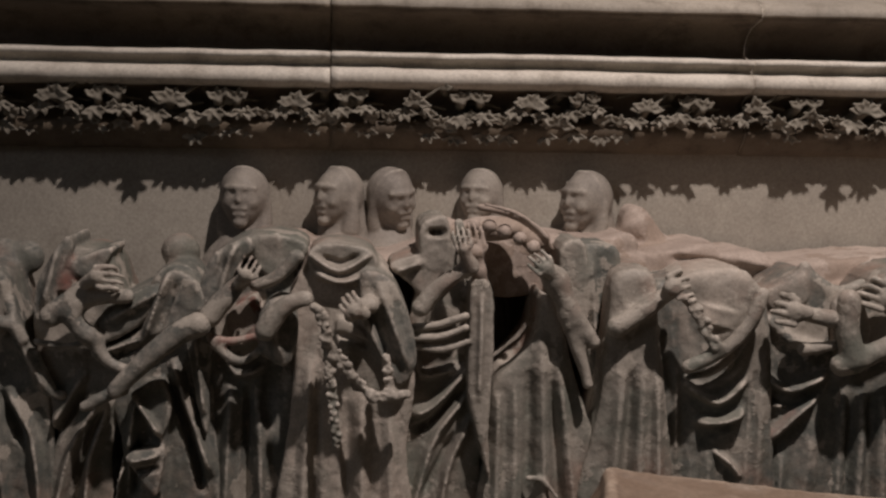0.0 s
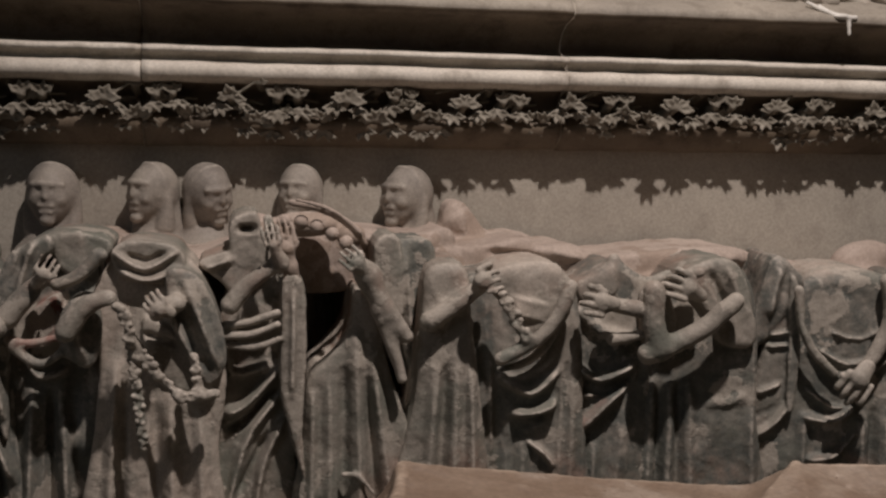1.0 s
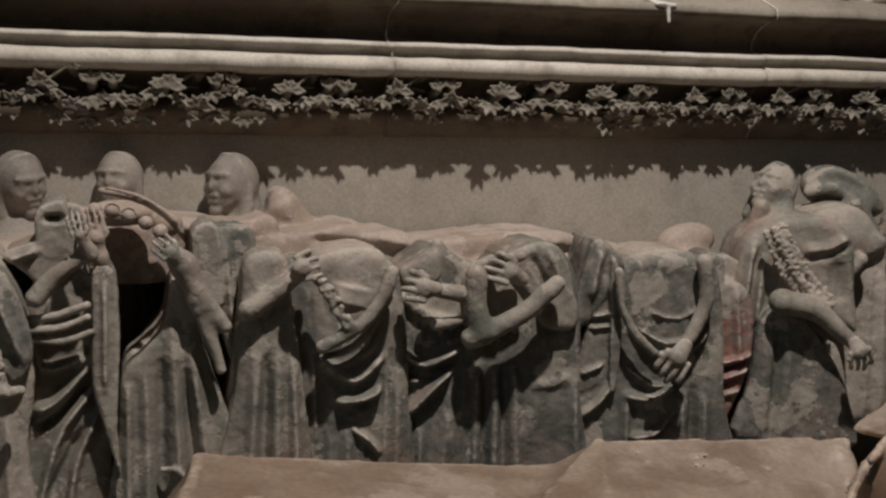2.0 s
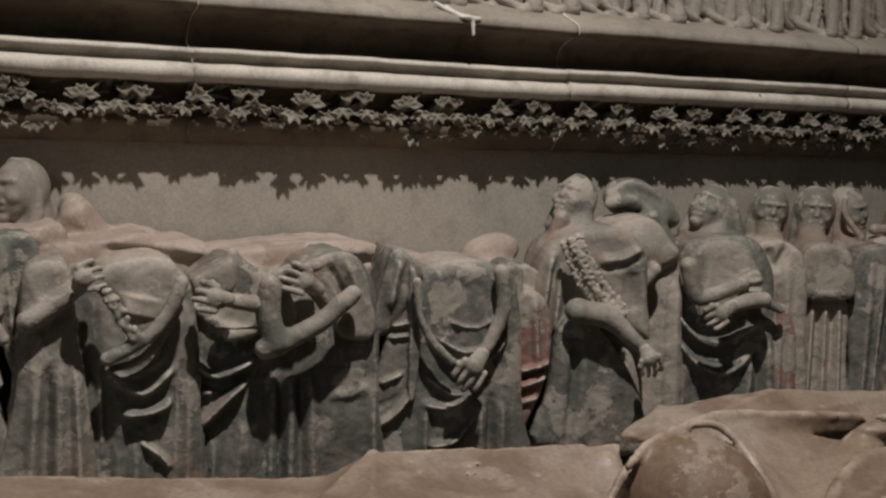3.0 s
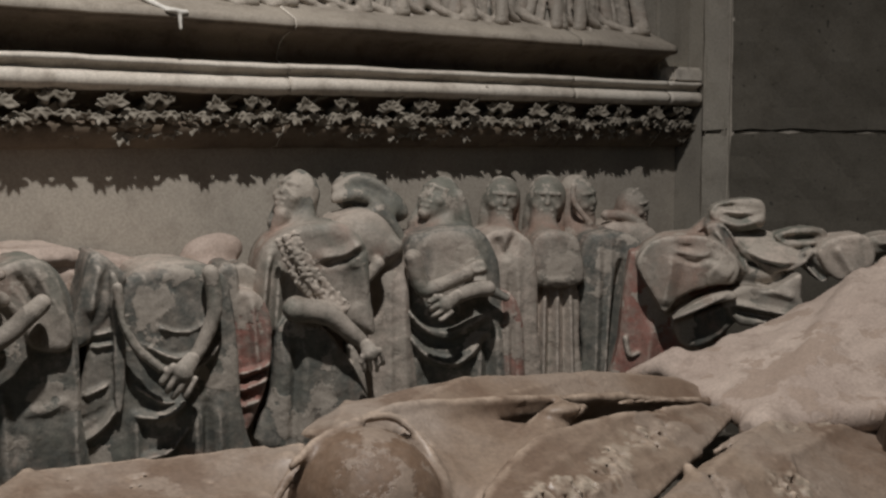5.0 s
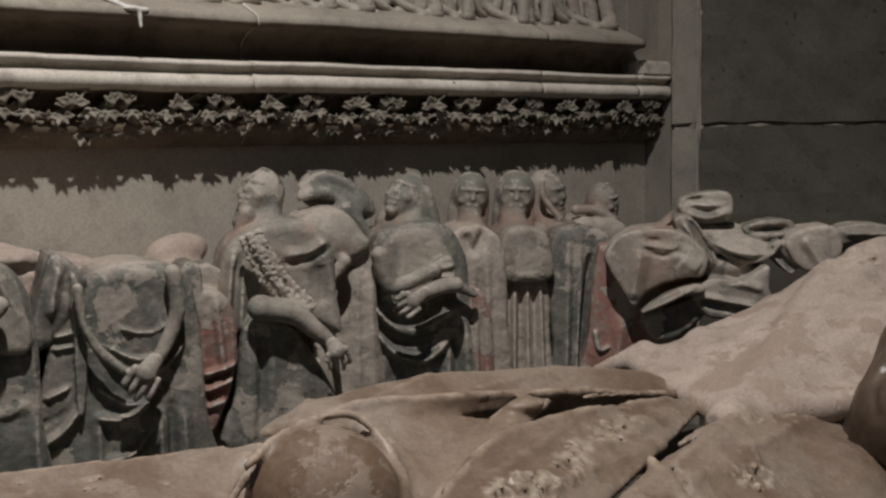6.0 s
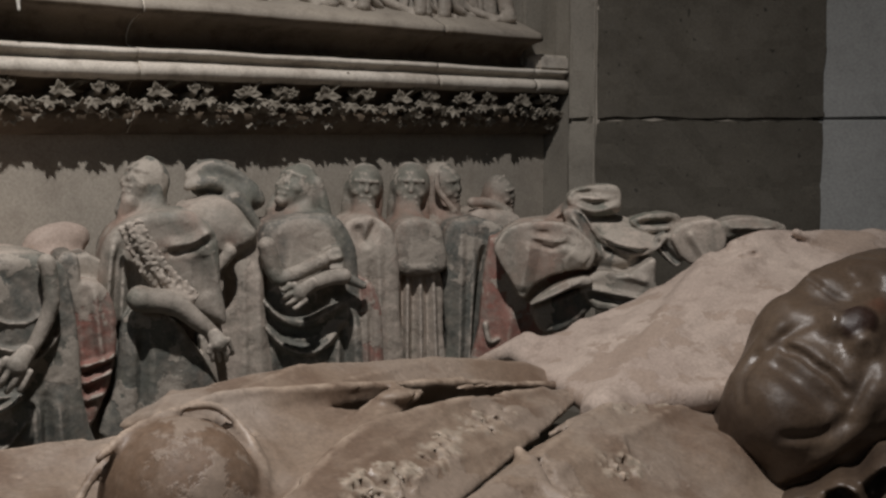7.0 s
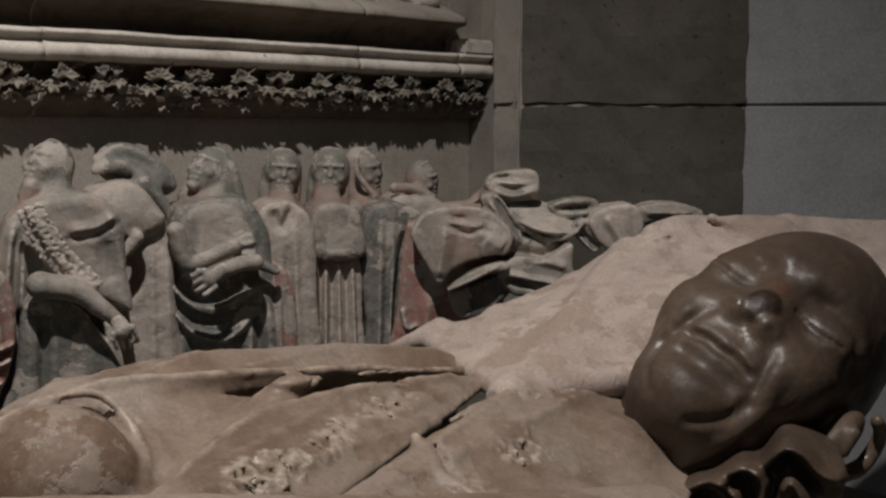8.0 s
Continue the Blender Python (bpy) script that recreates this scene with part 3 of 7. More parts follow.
def embroidery(s, centre, across, along, n, r, paint, seed):
    """Raised, worn needlework: small bosses and curls scattered over an oval of cloth."""
    rnd = random.Random(seed)
    centre, across, along = Vector(centre), Vector(across), Vector(along)
    face = across.cross(along).normalized()
    for _ in range(n):
        a, d = rnd.uniform(0, 6.283), math.sqrt(rnd.random())
        p = centre + across * d * math.cos(a) + along * d * math.sin(a) + face * rnd.uniform(-0.3, 0.3) * r
        q = p + (across * rnd.uniform(-1, 1) + along * rnd.uniform(-1, 1)).normalized() * r * rnd.uniform(0.3, 1.6)
        s.cap(tuple(p), tuple(q), r * rnd.uniform(0.35, 0.7), r * rnd.uniform(0.3, 0.6), 0.0012, paint)
    for _ in range(n // 3):
        a, d = rnd.uniform(0, 6.283), math.sqrt(rnd.random()) * 0.9
        p = centre + across * d * math.cos(a) + along * d * math.sin(a)
        s.ell(tuple(p), (r * 0.7, r * 0.7, r * 0.7), 0.001, 0, (0, 0, 0), True)


wax_white = stone("wax_white", (0.75, 0.73, 0.68), (0.66, 0.63, 0.57), (0.58, 0.55, 0.49), 0.5, 0.2, 1.0)


def effigy_head(c, r, turn):
    """The effigy's head: broad face, closed lids, broken nose, thin lips, heavy chin, ear and combed curls."""
    s = Sculpt(0.0021)
    m = Euler([radians(a) for a in turn]).to_matrix()
    at = lambda x, y, z: tuple(Vector(c) + m @ Vector((x * r, y * r, z * r)))
    on = lambda x, z, sink=0.0: at(x, s.depth_at(lambda v: at(x, v, z)) + sink, z)
    s.ell(at(0, 0.10, 0.28), (0.62 * r, 0.78 * r, 0.82 * r), 0.01, 0, turn)
    s.ell(at(0, -0.16, -0.02), (0.455 * r, 0.52 * r, 0.76 * r), 0.03, 0, turn)
    s.ell(at(0, -0.20, -0.48), (0.40 * r, 0.42 * r, 0.44 * r), 0.03, 0, turn)
    s.cap(at(0, 0.15, -0.5), at(0.05, 0.40, -1.25), 0.46 * r, 0.54 * r, 0.02)
    s.ell(at(0, -0.45, -0.70), (0.27 * r, 0.25 * r, 0.23 * r), 0.016, 0, turn)
    s.ell(at(0, -0.50, -0.36), (0.20 * r, 0.10 * r, 0.14 * r), 0.02, 0, turn)
    for side in (-1, 1):
        s.ell(at(0.31 * side, -0.46, -0.18), (0.18 * r, 0.17 * r, 0.19 * r), 0.03, 0, turn)
        s.ell(at(0.28 * side, -0.76, 0.12), (0.20 * r, 0.14 * r, 0.13 * r), 0.03, 0, turn, True)
        s.ell(at(0.28 * side, -0.52, 0.12), (0.19 * r, 0.12 * r, 0.12 * r), 0.012, 0, turn)
    s.cap(at(0, -0.58, 0.26), at(0, -0.64, -0.04), 0.06 * r, 0.085 * r, 0.02)
    for side in (-1, 1):
        s.ell(at(0.10 * side, -0.70, -0.17), (0.075 * r, 0.08 * r, 0.07 * r), 0.008, 0, turn)
    s.ell(at(0.0, -0.738, -0.09), (0.095 * r, 0.05 * r, 0.115 * r), 0.002, 1, turn)
    s.ell(at(0.115, -0.69, -0.19), (0.045 * r, 0.05 * r, 0.045 * r), 0.002, 1, turn)
    s.ell(at(0.0, -0.69, 0.07), (0.045 * r, 0.04 * r, 0.08 * r), 0.004, 2, turn)
    upper_lip = [on(x, z, 0.02) for x, z in ((-0.17, -0.40), (-0.06, -0.375), (0, -0.385), (0.06, -0.375), (0.17, -0.40))]
    lower_lip = [on(x, z, 0.03) for x, z in ((-0.14, -0.48), (0, -0.51), (0.14, -0.48))]
    s.chain(upper_lip, 0.02 * r, None, 0.006)
    s.chain(lower_lip, 0.016 * r, None, 0.008)
    s.chain([on(x, z, -0.002) for x, z in ((-0.20, -0.445), (-0.10, -0.43), (0, -0.44), (0.10, -0.43), (0.20, -0.445))], 0.03 * r, None, 0.003, 1, 1, True)
    s.chain([on(x, z, -0.012) for x, z in ((-0.16, -0.57), (0, -0.585), (0.16, -0.57))], 0.03 * r, None, 0.012, 0, 1, True)
    for side in (-1, 1):
        s.chain([on(x * side, z, -0.008) for x, z in ((0.15, -0.20), (0.24, -0.32), (0.28, -0.46))], 0.02 * r, 0.014 * r, 0.008, 0, 1, True)
        s.chain([on(x * side, z, -0.008) for x, z in ((0.30, -0.52), (0.26, -0.70), (0.14, -0.86))], 0.012 * r, 0.008 * r, 0.008, 0, 1, True)
        s.chain([on(x * side, z, -0.003) for x, z in ((0.14, 0.075), (0.22, 0.055), (0.32, 0.055), (0.43, 0.085))], 0.02 * r, 0.014 * r, 0.002, 1, 1, True)
        s.chain([on(x * side, z, 0.02) for x, z in ((0.09, 0.30), (0.22, 0.34), (0.36, 0.32), (0.47, 0.24))], 0.04 * r, 0.03 * r, 0.012)
        s.chain([on(x * side, z, 0.006) for x, z in ((0.16, -0.94), (0.30, -0.74), (0.34, -0.52), (0.30, -0.34))], 0.016 * r, 0.022 * r, 0.012)
        if side < 0:
            continue
        s.ell(at(0.66 * side, -0.14, -0.12), (0.09 * r, 0.14 * r, 0.22 * r), 0.006, 0, turn)
        s.chain([at(0.76 * side, -0.22, 0.08), at(0.80 * side, -0.08, 0.10), at(0.82 * side, 0.02, -0.06), at(0.78 * side, -0.08, -0.28)], 0.04 * r, 0.05 * r, 0.003)
        s.ell(at(0.80 * side, -0.14, -0.08), (0.06 * r, 0.07 * r, 0.12 * r), 0.004, 1, turn, True)
        s.cap(at(0.72 * side, -0.26, -0.10), at(0.74 * side, -0.20, -0.20), 0.035 * r, 0.03 * r, 0.004)
    ob = s.skin("head", polished_stone, 0.0006)
    ob.parent = next(o for o in scene.objects if o.name == "effigy")
    return tagged(ob, "dark polished stone head with closed eyes and a broken nose")


def upper_figure(style):
    """A small robed figure of the upper row: hem, feet, robe and plain head."""
    rnd = random.Random(style + 90)
    s = Sculpt(0.0016)
    s.robe((0, 0.01, 0.15), (0, 0.012, 0.006), 0.016, 0.024, 0.8, 5 + style % 3, 0.0035, 0.004, style % 2, style)
    for side in (-1, 1):
        s.cap((side * 0.009, 0.004, 0.006), (side * 0.013 + rnd.uniform(-0.004, 0.004), -0.016, 0.004), 0.007, 0.0045, 0.003)
        s.chain([(side * 0.018, 0.0, 0.08), (side * 0.02, -0.010, 0.04), (side * 0.024, -0.012, 0.008)], 0.006, 0.007, 0.004)
    s.chain([(-0.02, -0.006, 0.03), (0.0, -0.014, 0.012), (0.02, -0.010, 0.006)], 0.005, 0.004, 0.004)
    s.ell((0, 0.008, 0.172), (0.012, 0.013, 0.017), 0.004)
    return s.skin("robed_statue", figure_stone, 0.0007)


upper = [upper_figure(i) for i in range(5)]
for i in range(21):
    ob = upper[i] if i < 5 else new("robed_statue", upper[i % 5].data)
    ob.matrix_world = pose(-0.03 + 0.0435 * i + random.uniform(-0.004, 0.004), 0.042, 1.7625 + random.uniform(-0.001, 0.001), 0, random.uniform(-3, 3), random.uniform(-28, 28)) @ Matrix.Diagonal((random.uniform(1.25, 1.5), 1.1, random.uniform(0.95, 1.1), 1))
    tagged(ob, "small robed stone figure standing on the upper ledge", "statue", "upper row figures")


s = Sculpt(0.0015)
s.head((-0.4301, 0.0225, 1.5867), 0.0249, -8, 0, 0, 1, 0, 0, 0)
s.cap((-0.4313, 0.0337, 1.5634), (-0.4303, 0.0225, 1.5289), 0.0139, 0.0255, 0.008, 0, 0.7)
s.cap((-0.4517, 0.0225, 1.5288), (-0.4088, 0.0225, 1.529), 0.0152, 0.0152, 0.008, 0)
s.robe((-0.4303, 0.0225, 1.5327), (-0.4306, 0.0225, 1.4408), 0.0361, 0.0361, 0.72, 7, 0.0019, 0.006, 0, 432)
tagged(s.skin("mourner_statue", head_stone), "hooded stone mourner facing forward above the bier", "statue", "relief mourners")

s = Sculpt(0.0015)
s.head((-0.351, 0.0225, 1.5884), 0.0241, -50, 0, 0, 1, 0, 0, 0)
s.cap((-0.351, 0.0337, 1.5659), (-0.3459, 0.0225, 1.5351), 0.0135, 0.0205, 0.008, 0, 0.7)
s.cap((-0.3632, 0.0225, 1.535), (-0.3284, 0.0225, 1.5352), 0.0122, 0.0122, 0.008, 0)
s.robe((-0.3459, 0.0225, 1.539), (-0.3454, 0.0225, 1.4465), 0.0291, 0.0291, 0.72, 7, 0.0019, 0.006, 0, 598)
tagged(s.skin("mourner_statue", head_stone), "hooded stone mourner turned aside behind the bier", "statue", "relief mourners")

s = Sculpt(0.0015)
s.head((-0.3047, 0.0225, 1.5879), 0.0242, 35, 14, -8, 1, 0, 0, 0)
s.cap((-0.304, 0.0337, 1.5652), (-0.3042, 0.0225, 1.5344), 0.0135, 0.0172, 0.008, 0, 0.7)
s.cap((-0.3187, 0.0225, 1.5343), (-0.2895, 0.0225, 1.5344), 0.0102, 0.0102, 0.008, 0)
s.robe((-0.3042, 0.0225, 1.5383), (-0.3033, 0.0225, 1.4454), 0.0243, 0.0243, 0.72, 7, 0.0019, 0.006, 0, 694)
tagged(s.skin("mourner_statue", head_stone), "hooded stone mourner bowed towards the dead man", "statue", "relief mourners")

s = Sculpt(0.0015)
s.head((-0.2287, 0.0225, 1.5896), 0.0224, -30, 0, 0, 1, 0, 0, 0)
s.cap((-0.227, 0.0337, 1.5686), (-0.2277, 0.0225, 1.5357), 0.0125, 0.019, 0.008, 0, 0.7)
s.cap((-0.244, 0.0225, 1.5357), (-0.2115, 0.0225, 1.5358), 0.0113, 0.0113, 0.008, 0)
s.robe((-0.2278, 0.0225, 1.5397), (-0.2262, 0.0225, 1.4462), 0.0269, 0.0269, 0.72, 7, 0.002, 0.006, 0, 850)
tagged(s.skin("mourner_statue", head_stone), "small hooded stone mourner behind the bier", "statue", "relief mourners")

s = Sculpt(0.0015)
s.head((-0.1371, 0.0225, 1.5856), 0.0256, -56, 0, 0, 1, 0, 0, 0)
s.cap((-0.1341, 0.0337, 1.5617), (-0.1258, 0.0225, 1.5363), 0.0143, 0.0262, 0.008, 0, 0.7)
s.cap((-0.1483, 0.0225, 1.5362), (-0.1032, 0.0225, 1.5364), 0.0155, 0.0155, 0.008, 0)
s.robe((-0.1259, 0.0225, 1.5402), (-0.1233, 0.0225, 1.446), 0.0371, 0.0371, 0.72, 7, 0.002, 0.006, 0, 1035)
tagged(s.skin("mourner_statue", head_stone), "hooded stone mourner in profile at the head of the bier", "statue", "relief mourners")

s = Sculpt(0.002)
s.mantle([(-0.2329, 1.5468), (-0.2173, 1.55), (-0.1956, 1.5514), (-0.176, 1.5529), (-0.1472, 1.5579), (-0.1383, 1.5497), (-0.1098, 1.552), (-0.0866, 1.5414), (-0.07, 1.543), (-0.0263, 1.5461), (-0.0064, 1.5487), (0.0374, 1.548), (0.0669, 1.5386), (0.0914, 1.5371), (0.1167, 1.5295), (0.1454, 1.5257), (0.1805, 1.526), (0.1956, 1.5235), (0.2018, 1.5181), (0.2, 1.4862), (-0.2333, 1.5032)], 0.0, 0.0065, [([(-0.1829, 1.5459), (-0.1347, 1.5396)], 0.0043, -0.006), ([(-0.1302, 1.5468), (-0.0889, 1.5373)], 0.0054, 0.007), ([(-0.0747, 1.5337), (-0.0506, 1.5218), (-0.0261, 1.5288)], 0.0038, 0.006), ([(-0.0699, 1.5261), (-0.0505, 1.5151), (-0.026, 1.5211)], 0.0032, -0.005), ([(-0.0163, 1.5392), (0.0402, 1.5396)], 0.0054, 0.006), ([(-0.0061, 1.5322), (0.0563, 1.5308)], 0.0032, -0.004), ([(0.0672, 1.5266), (0.1227, 1.5191)], 0.0043, 0.006)], 0.09)
s.mantle([(-0.2267, 1.5351), (-0.2107, 1.549), (-0.2033, 1.5808), (-0.1885, 1.5837), (-0.1763, 1.5714), (-0.1634, 1.557), (-0.1342, 1.5567), (-0.116, 1.5428), (-0.1159, 1.5231), (-0.2267, 1.5258)], -0.066, 0.0086, [([(-0.1953, 1.5747), (-0.1796, 1.5438)], 0.0119, 0.008), ([(-0.1611, 1.5507), (-0.1304, 1.5455)], 0.0065, 0.005)], 0.09)
s.ell((0.1851, 0.045, 1.5324), (0.0302, 0.0183, 0.0172), 0.01, 0, (0, -10, 0))
s.ell((0.1502, 0.02, 1.5435), (0.0048, 0.0065, 0.0043), 0.003, 0, (0, 0, 0), True)
s.mantle([(-0.5281, 1.543), (-0.5128, 1.5586), (-0.4842, 1.561), (-0.4666, 1.5558), (-0.4489, 1.559), (-0.4222, 1.548), (-0.3955, 1.5527), (-0.3776, 1.5573), (-0.3371, 1.5598), (-0.2872, 1.5647), (-0.2413, 1.5604), (-0.2138, 1.5652), (-0.2062, 1.5447), (-0.2123, 1.5171), (-0.5238, 1.5162)], -0.002, 0.0052, [([(-0.5062, 1.5538), (-0.4754, 1.5495)], 0.0043, 0.006), ([(-0.4666, 1.5478), (-0.4311, 1.5498)], 0.0043, 0.008), ([(-0.4666, 1.5388), (-0.4266, 1.5408)], 0.0034, -0.006), ([(-0.287, 1.557), (-0.2273, 1.5537)], 0.0052, 0.007), ([(-0.2778, 1.5507), (-0.2411, 1.5536)], 0.0034, -0.005), ([(-0.4177, 1.5391), (-0.3864, 1.5437)], 0.0069, 0.008)], 0.09)
ob = s.skin("bier", pale_stone, 0.0008, 0.0008, 3.92)
ob.matrix_world = pose(0.1, -0.055, 0, 0, 0, 0)
tagged(ob, "dusty pale stone bier with a worn shrouded body lying on it", "bier")

s = Sculpt(0.0015)
s.ell((-0.2684, -0.0787, 1.5683), (0.0157, 0.0131, 0.0113), 0.004, 0)
s.ell((-0.2316, -0.075, 1.5704), (0.029, 0.0158, 0.0097), 0.004, 0)
s.ell((-0.1972, -0.0825, 1.5625), (0.0114, 0.0122, 0.0096), 0.004, 0)
s.chain([(-0.2446, -0.1163, 1.5895), (-0.2214, -0.1163, 1.5842), (-0.2015, -0.1125, 1.5723), (-0.1892, -0.105, 1.5582)], 0.0026, 0.0024, 0.003, 0)
s.ell((-0.2494, -0.1163, 1.5761), (0.0054, 0.0054, 0.0054), 0.0012, 0)
s.ell((-0.2507, -0.1313, 1.5768), (0.0025, 0.0029, 0.0037), 0.0008, 0, (0, 0, 0), True)
s.ell((-0.2377, -0.1163, 1.5753), (0.0054, 0.0054, 0.0054), 0.0012, 0)
s.ell((-0.2391, -0.1313, 1.576), (0.0025, 0.0029, 0.0037), 0.0008, 0, (0, 0, 0), True)
s.ell((-0.2262, -0.1163, 1.5716), (0.0054, 0.0054, 0.0054), 0.0012, 0)
s.ell((-0.2279, -0.1313, 1.5724), (0.0025, 0.0029, 0.0037), 0.0008, 0, (0, 0, 0), True)
s.ell((-0.2147, -0.1163, 1.5667), (0.0054, 0.0054, 0.0054), 0.0012, 0)
s.ell((-0.2166, -0.1313, 1.5676), (0.0025, 0.0029, 0.0037), 0.0008, 0, (0, 0, 0), True)
s.ell((-0.2044, -0.1163, 1.56), (0.0055, 0.0055, 0.0055), 0.0012, 0)
s.ell((-0.2065, -0.1313, 1.561), (0.0025, 0.0029, 0.0037), 0.0008, 0, (0, 0, 0), True)
s.ell((-0.2751, -0.1125, 1.5735), (0.0084, 0.0042, 0.0067), 0.001, 0, (0, 0, 0), True)
s.ell((-0.2425, -0.1088, 1.5645), (0.0034, 0.0042, 0.0051), 0.001, 0, (0, 0, 0), True)
s.ell((-0.2288, -0.1088, 1.5617), (0.0038, 0.0038, 0.0051), 0.001, 0, (0, 0, 0), True)
studs(s, [(-0.2414, -0.1238, 1.592), (-0.2162, -0.1238, 1.5848), (-0.1937, -0.1125, 1.5673)], 22, 0.0016, 0, 70)
s.hand((-0.246, -0.1275, 1.5434), (-0.2492, -0.1313, 1.5603), (-0.2532, -0.1275, 1.5798), 0.0029, 0)
s.cap((-0.246, -0.1275, 1.5434), (-0.244, -0.12, 1.5299), 0.0054, 0.0066, 0.004, 0)
ob = s.skin("shrouded_head", pale_stone)
ob.parent = bpy.data.objects["bier"]
ob.matrix_parent_inverse = ob.parent.matrix_world.inverted()
tagged(ob, "worn veiled head of the dead man")

s = Sculpt(0.0013)
s.mantle([(-0.0323, 1.5249), (-0.009, 1.545), (0.0139, 1.5409), (0.0231, 1.5204), (0.0303, 1.4958), (0.0396, 1.475), (0.047, 1.4499), (0.0482, 1.4079), (0.0448, 1.3357), (-0.0376, 1.3392)], 0.03, 0.006, [([(0.023, 1.5164), (0.032, 1.4834), (0.0471, 1.454)], 0.006, 0.012), ([(0.0158, 1.4547), (0.0345, 1.4167), (0.0388, 1.3359)], 0.0043, 0.008), ([(0.0077, 1.4424), (0.017, 1.3369)], 0.0043, 0.008), ([(0.0119, 1.4547), (0.0286, 1.4168)], 0.0043, -0.008)], paint=1)
s.ell((0.0134, -0.035, 1.4702), (0.0188, 0.0094, 0.018), 0.006, 1, (0, 10, 0), True)
s.chain([(0.0078, -0.04, 1.5059), (0.023, -0.04, 1.5037), (0.0304, -0.04, 1.4934)], 0.006, 0.0043, 0.005, 1)
s.ell((0.0208, 0.03, 1.5447), (0.012, 0.0103, 0.0128), 0.008, 1, (0, 20, 0))
s.ell((0.0022, 0.03, 1.5469), (0.0128, 0.0103, 0.0128), 0.008, 1)
s.chain([(0.0368, -0.035, 1.4801), (0.048, -0.035, 1.4551), (0.0558, -0.035, 1.4508)], 0.0043, 0.0034, 0.006, 1)
ob = s.skin("mourner_statue", figure_stone, 0.0006, 0.0008, 5.62)
ob.matrix_world = pose(-0.605, -0.09, 0, 0, 0, 4)
tagged(ob, "worn headless stone mourner in a heavy cloak", "statue", "relief mourners")

s = Sculpt(0.0013)
s.mantle([(-0.0195, 1.507), (-0.013, 1.5359), (0.0091, 1.5565), (0.0328, 1.5523), (0.0426, 1.5316), (0.0481, 1.4981), (0.0434, 1.4475), (0.0347, 1.4051), (0.0337, 1.3317), (-0.023, 1.3338), (-0.0054, 1.4146), (-0.0162, 1.4737)], 0.026, 0.0059, [([(0.0334, 1.452), (0.0065, 1.41), (-0.011, 1.3334)], 0.0038, 0.01), ([(0.0354, 1.4477), (0.0206, 1.4054), (0.0133, 1.3325)], 0.0038, 0.01), ([(0.0312, 1.4393), (0.0103, 1.3929), (0.0011, 1.3329)], 0.0034, -0.008), ([(0.0155, 1.4649), (-0.0051, 1.4315), (-0.0254, 1.415)], 0.0038, 0.009), ([(0.0153, 1.4522), (-0.0053, 1.4188), (-0.0176, 1.4064)], 0.0034, -0.008)])
s.ell((0.0203, -0.035, 1.4762), (0.0211, 0.0068, 0.0127), 0.006, 1, (0, 0, 0), True)
s.mantle([(-0.0107, 1.5412), (0.0073, 1.5663), (0.011, 1.5574), (0.002, 1.535), (-0.0036, 1.5085), (-0.0172, 1.5086)], 0.036, 0.0034, [([(0.0012, 1.5574), (-0.0093, 1.5167)], 0.003, 0.005)], 0.04, 1)
s.mantle([(0.0044, 1.5564), (0.0128, 1.5441), (0.0126, 1.5275), (-0.0013, 1.5297)], 0.034, 0.0025, [], 0.03, 2)
s.mantle([(0.0109, 1.5482), (0.0389, 1.5586), (0.0287, 1.5399), (0.0167, 1.5358)], 0.036, 0.0034, [], 0.03, 1)
s.chain([(-0.0013, -0.05, 1.5116), (0.0123, -0.05, 1.5235), (0.0259, -0.05, 1.5355)], 0.008, 0.0055, 0.006, 1)
s.hand((0.0238, -0.06, 1.5356), (0.0354, -0.065, 1.5413), (0.0512, -0.06, 1.5383), 0.0032, 0)
s.chain([(0.0218, -0.052, 1.4997), (0.0143, -0.052, 1.5118), (0.026, -0.052, 1.5238), (0.0511, -0.052, 1.5256)], 0.0068, 0.0051, 0.007, 1)
s.mantle([(0.0479, 1.5246), (0.0779, 1.5328), (0.0636, 1.508), (0.0375, 1.4916), (0.0257, 1.4979), (0.0319, 1.5123)], 0.045, 0.0051, [([(0.0739, 1.5295), (0.0378, 1.5082)], 0.0038, 0.006)], 0.03, 1)
s.chain([(-0.0123, -0.045, 1.4928), (0.0088, -0.045, 1.4897), (0.0282, -0.045, 1.4952)], 0.0025, 0.0021, 0.005, 1)
s.chain([(0.0272, -0.05, 1.4953), (0.0366, -0.05, 1.479), (0.0501, -0.05, 1.4727)], 0.0051, 0.0038, 0.008, 1)
ob = s.skin("mourner_statue", figure_stone, 0.0006, 0.0008, 1.04)
ob.matrix_world = pose(-0.55, -0.09, 0, 0, 0, 3)
tagged(ob, "headless stone mourner with one hand laid across the breast", "statue", "relief mourners")

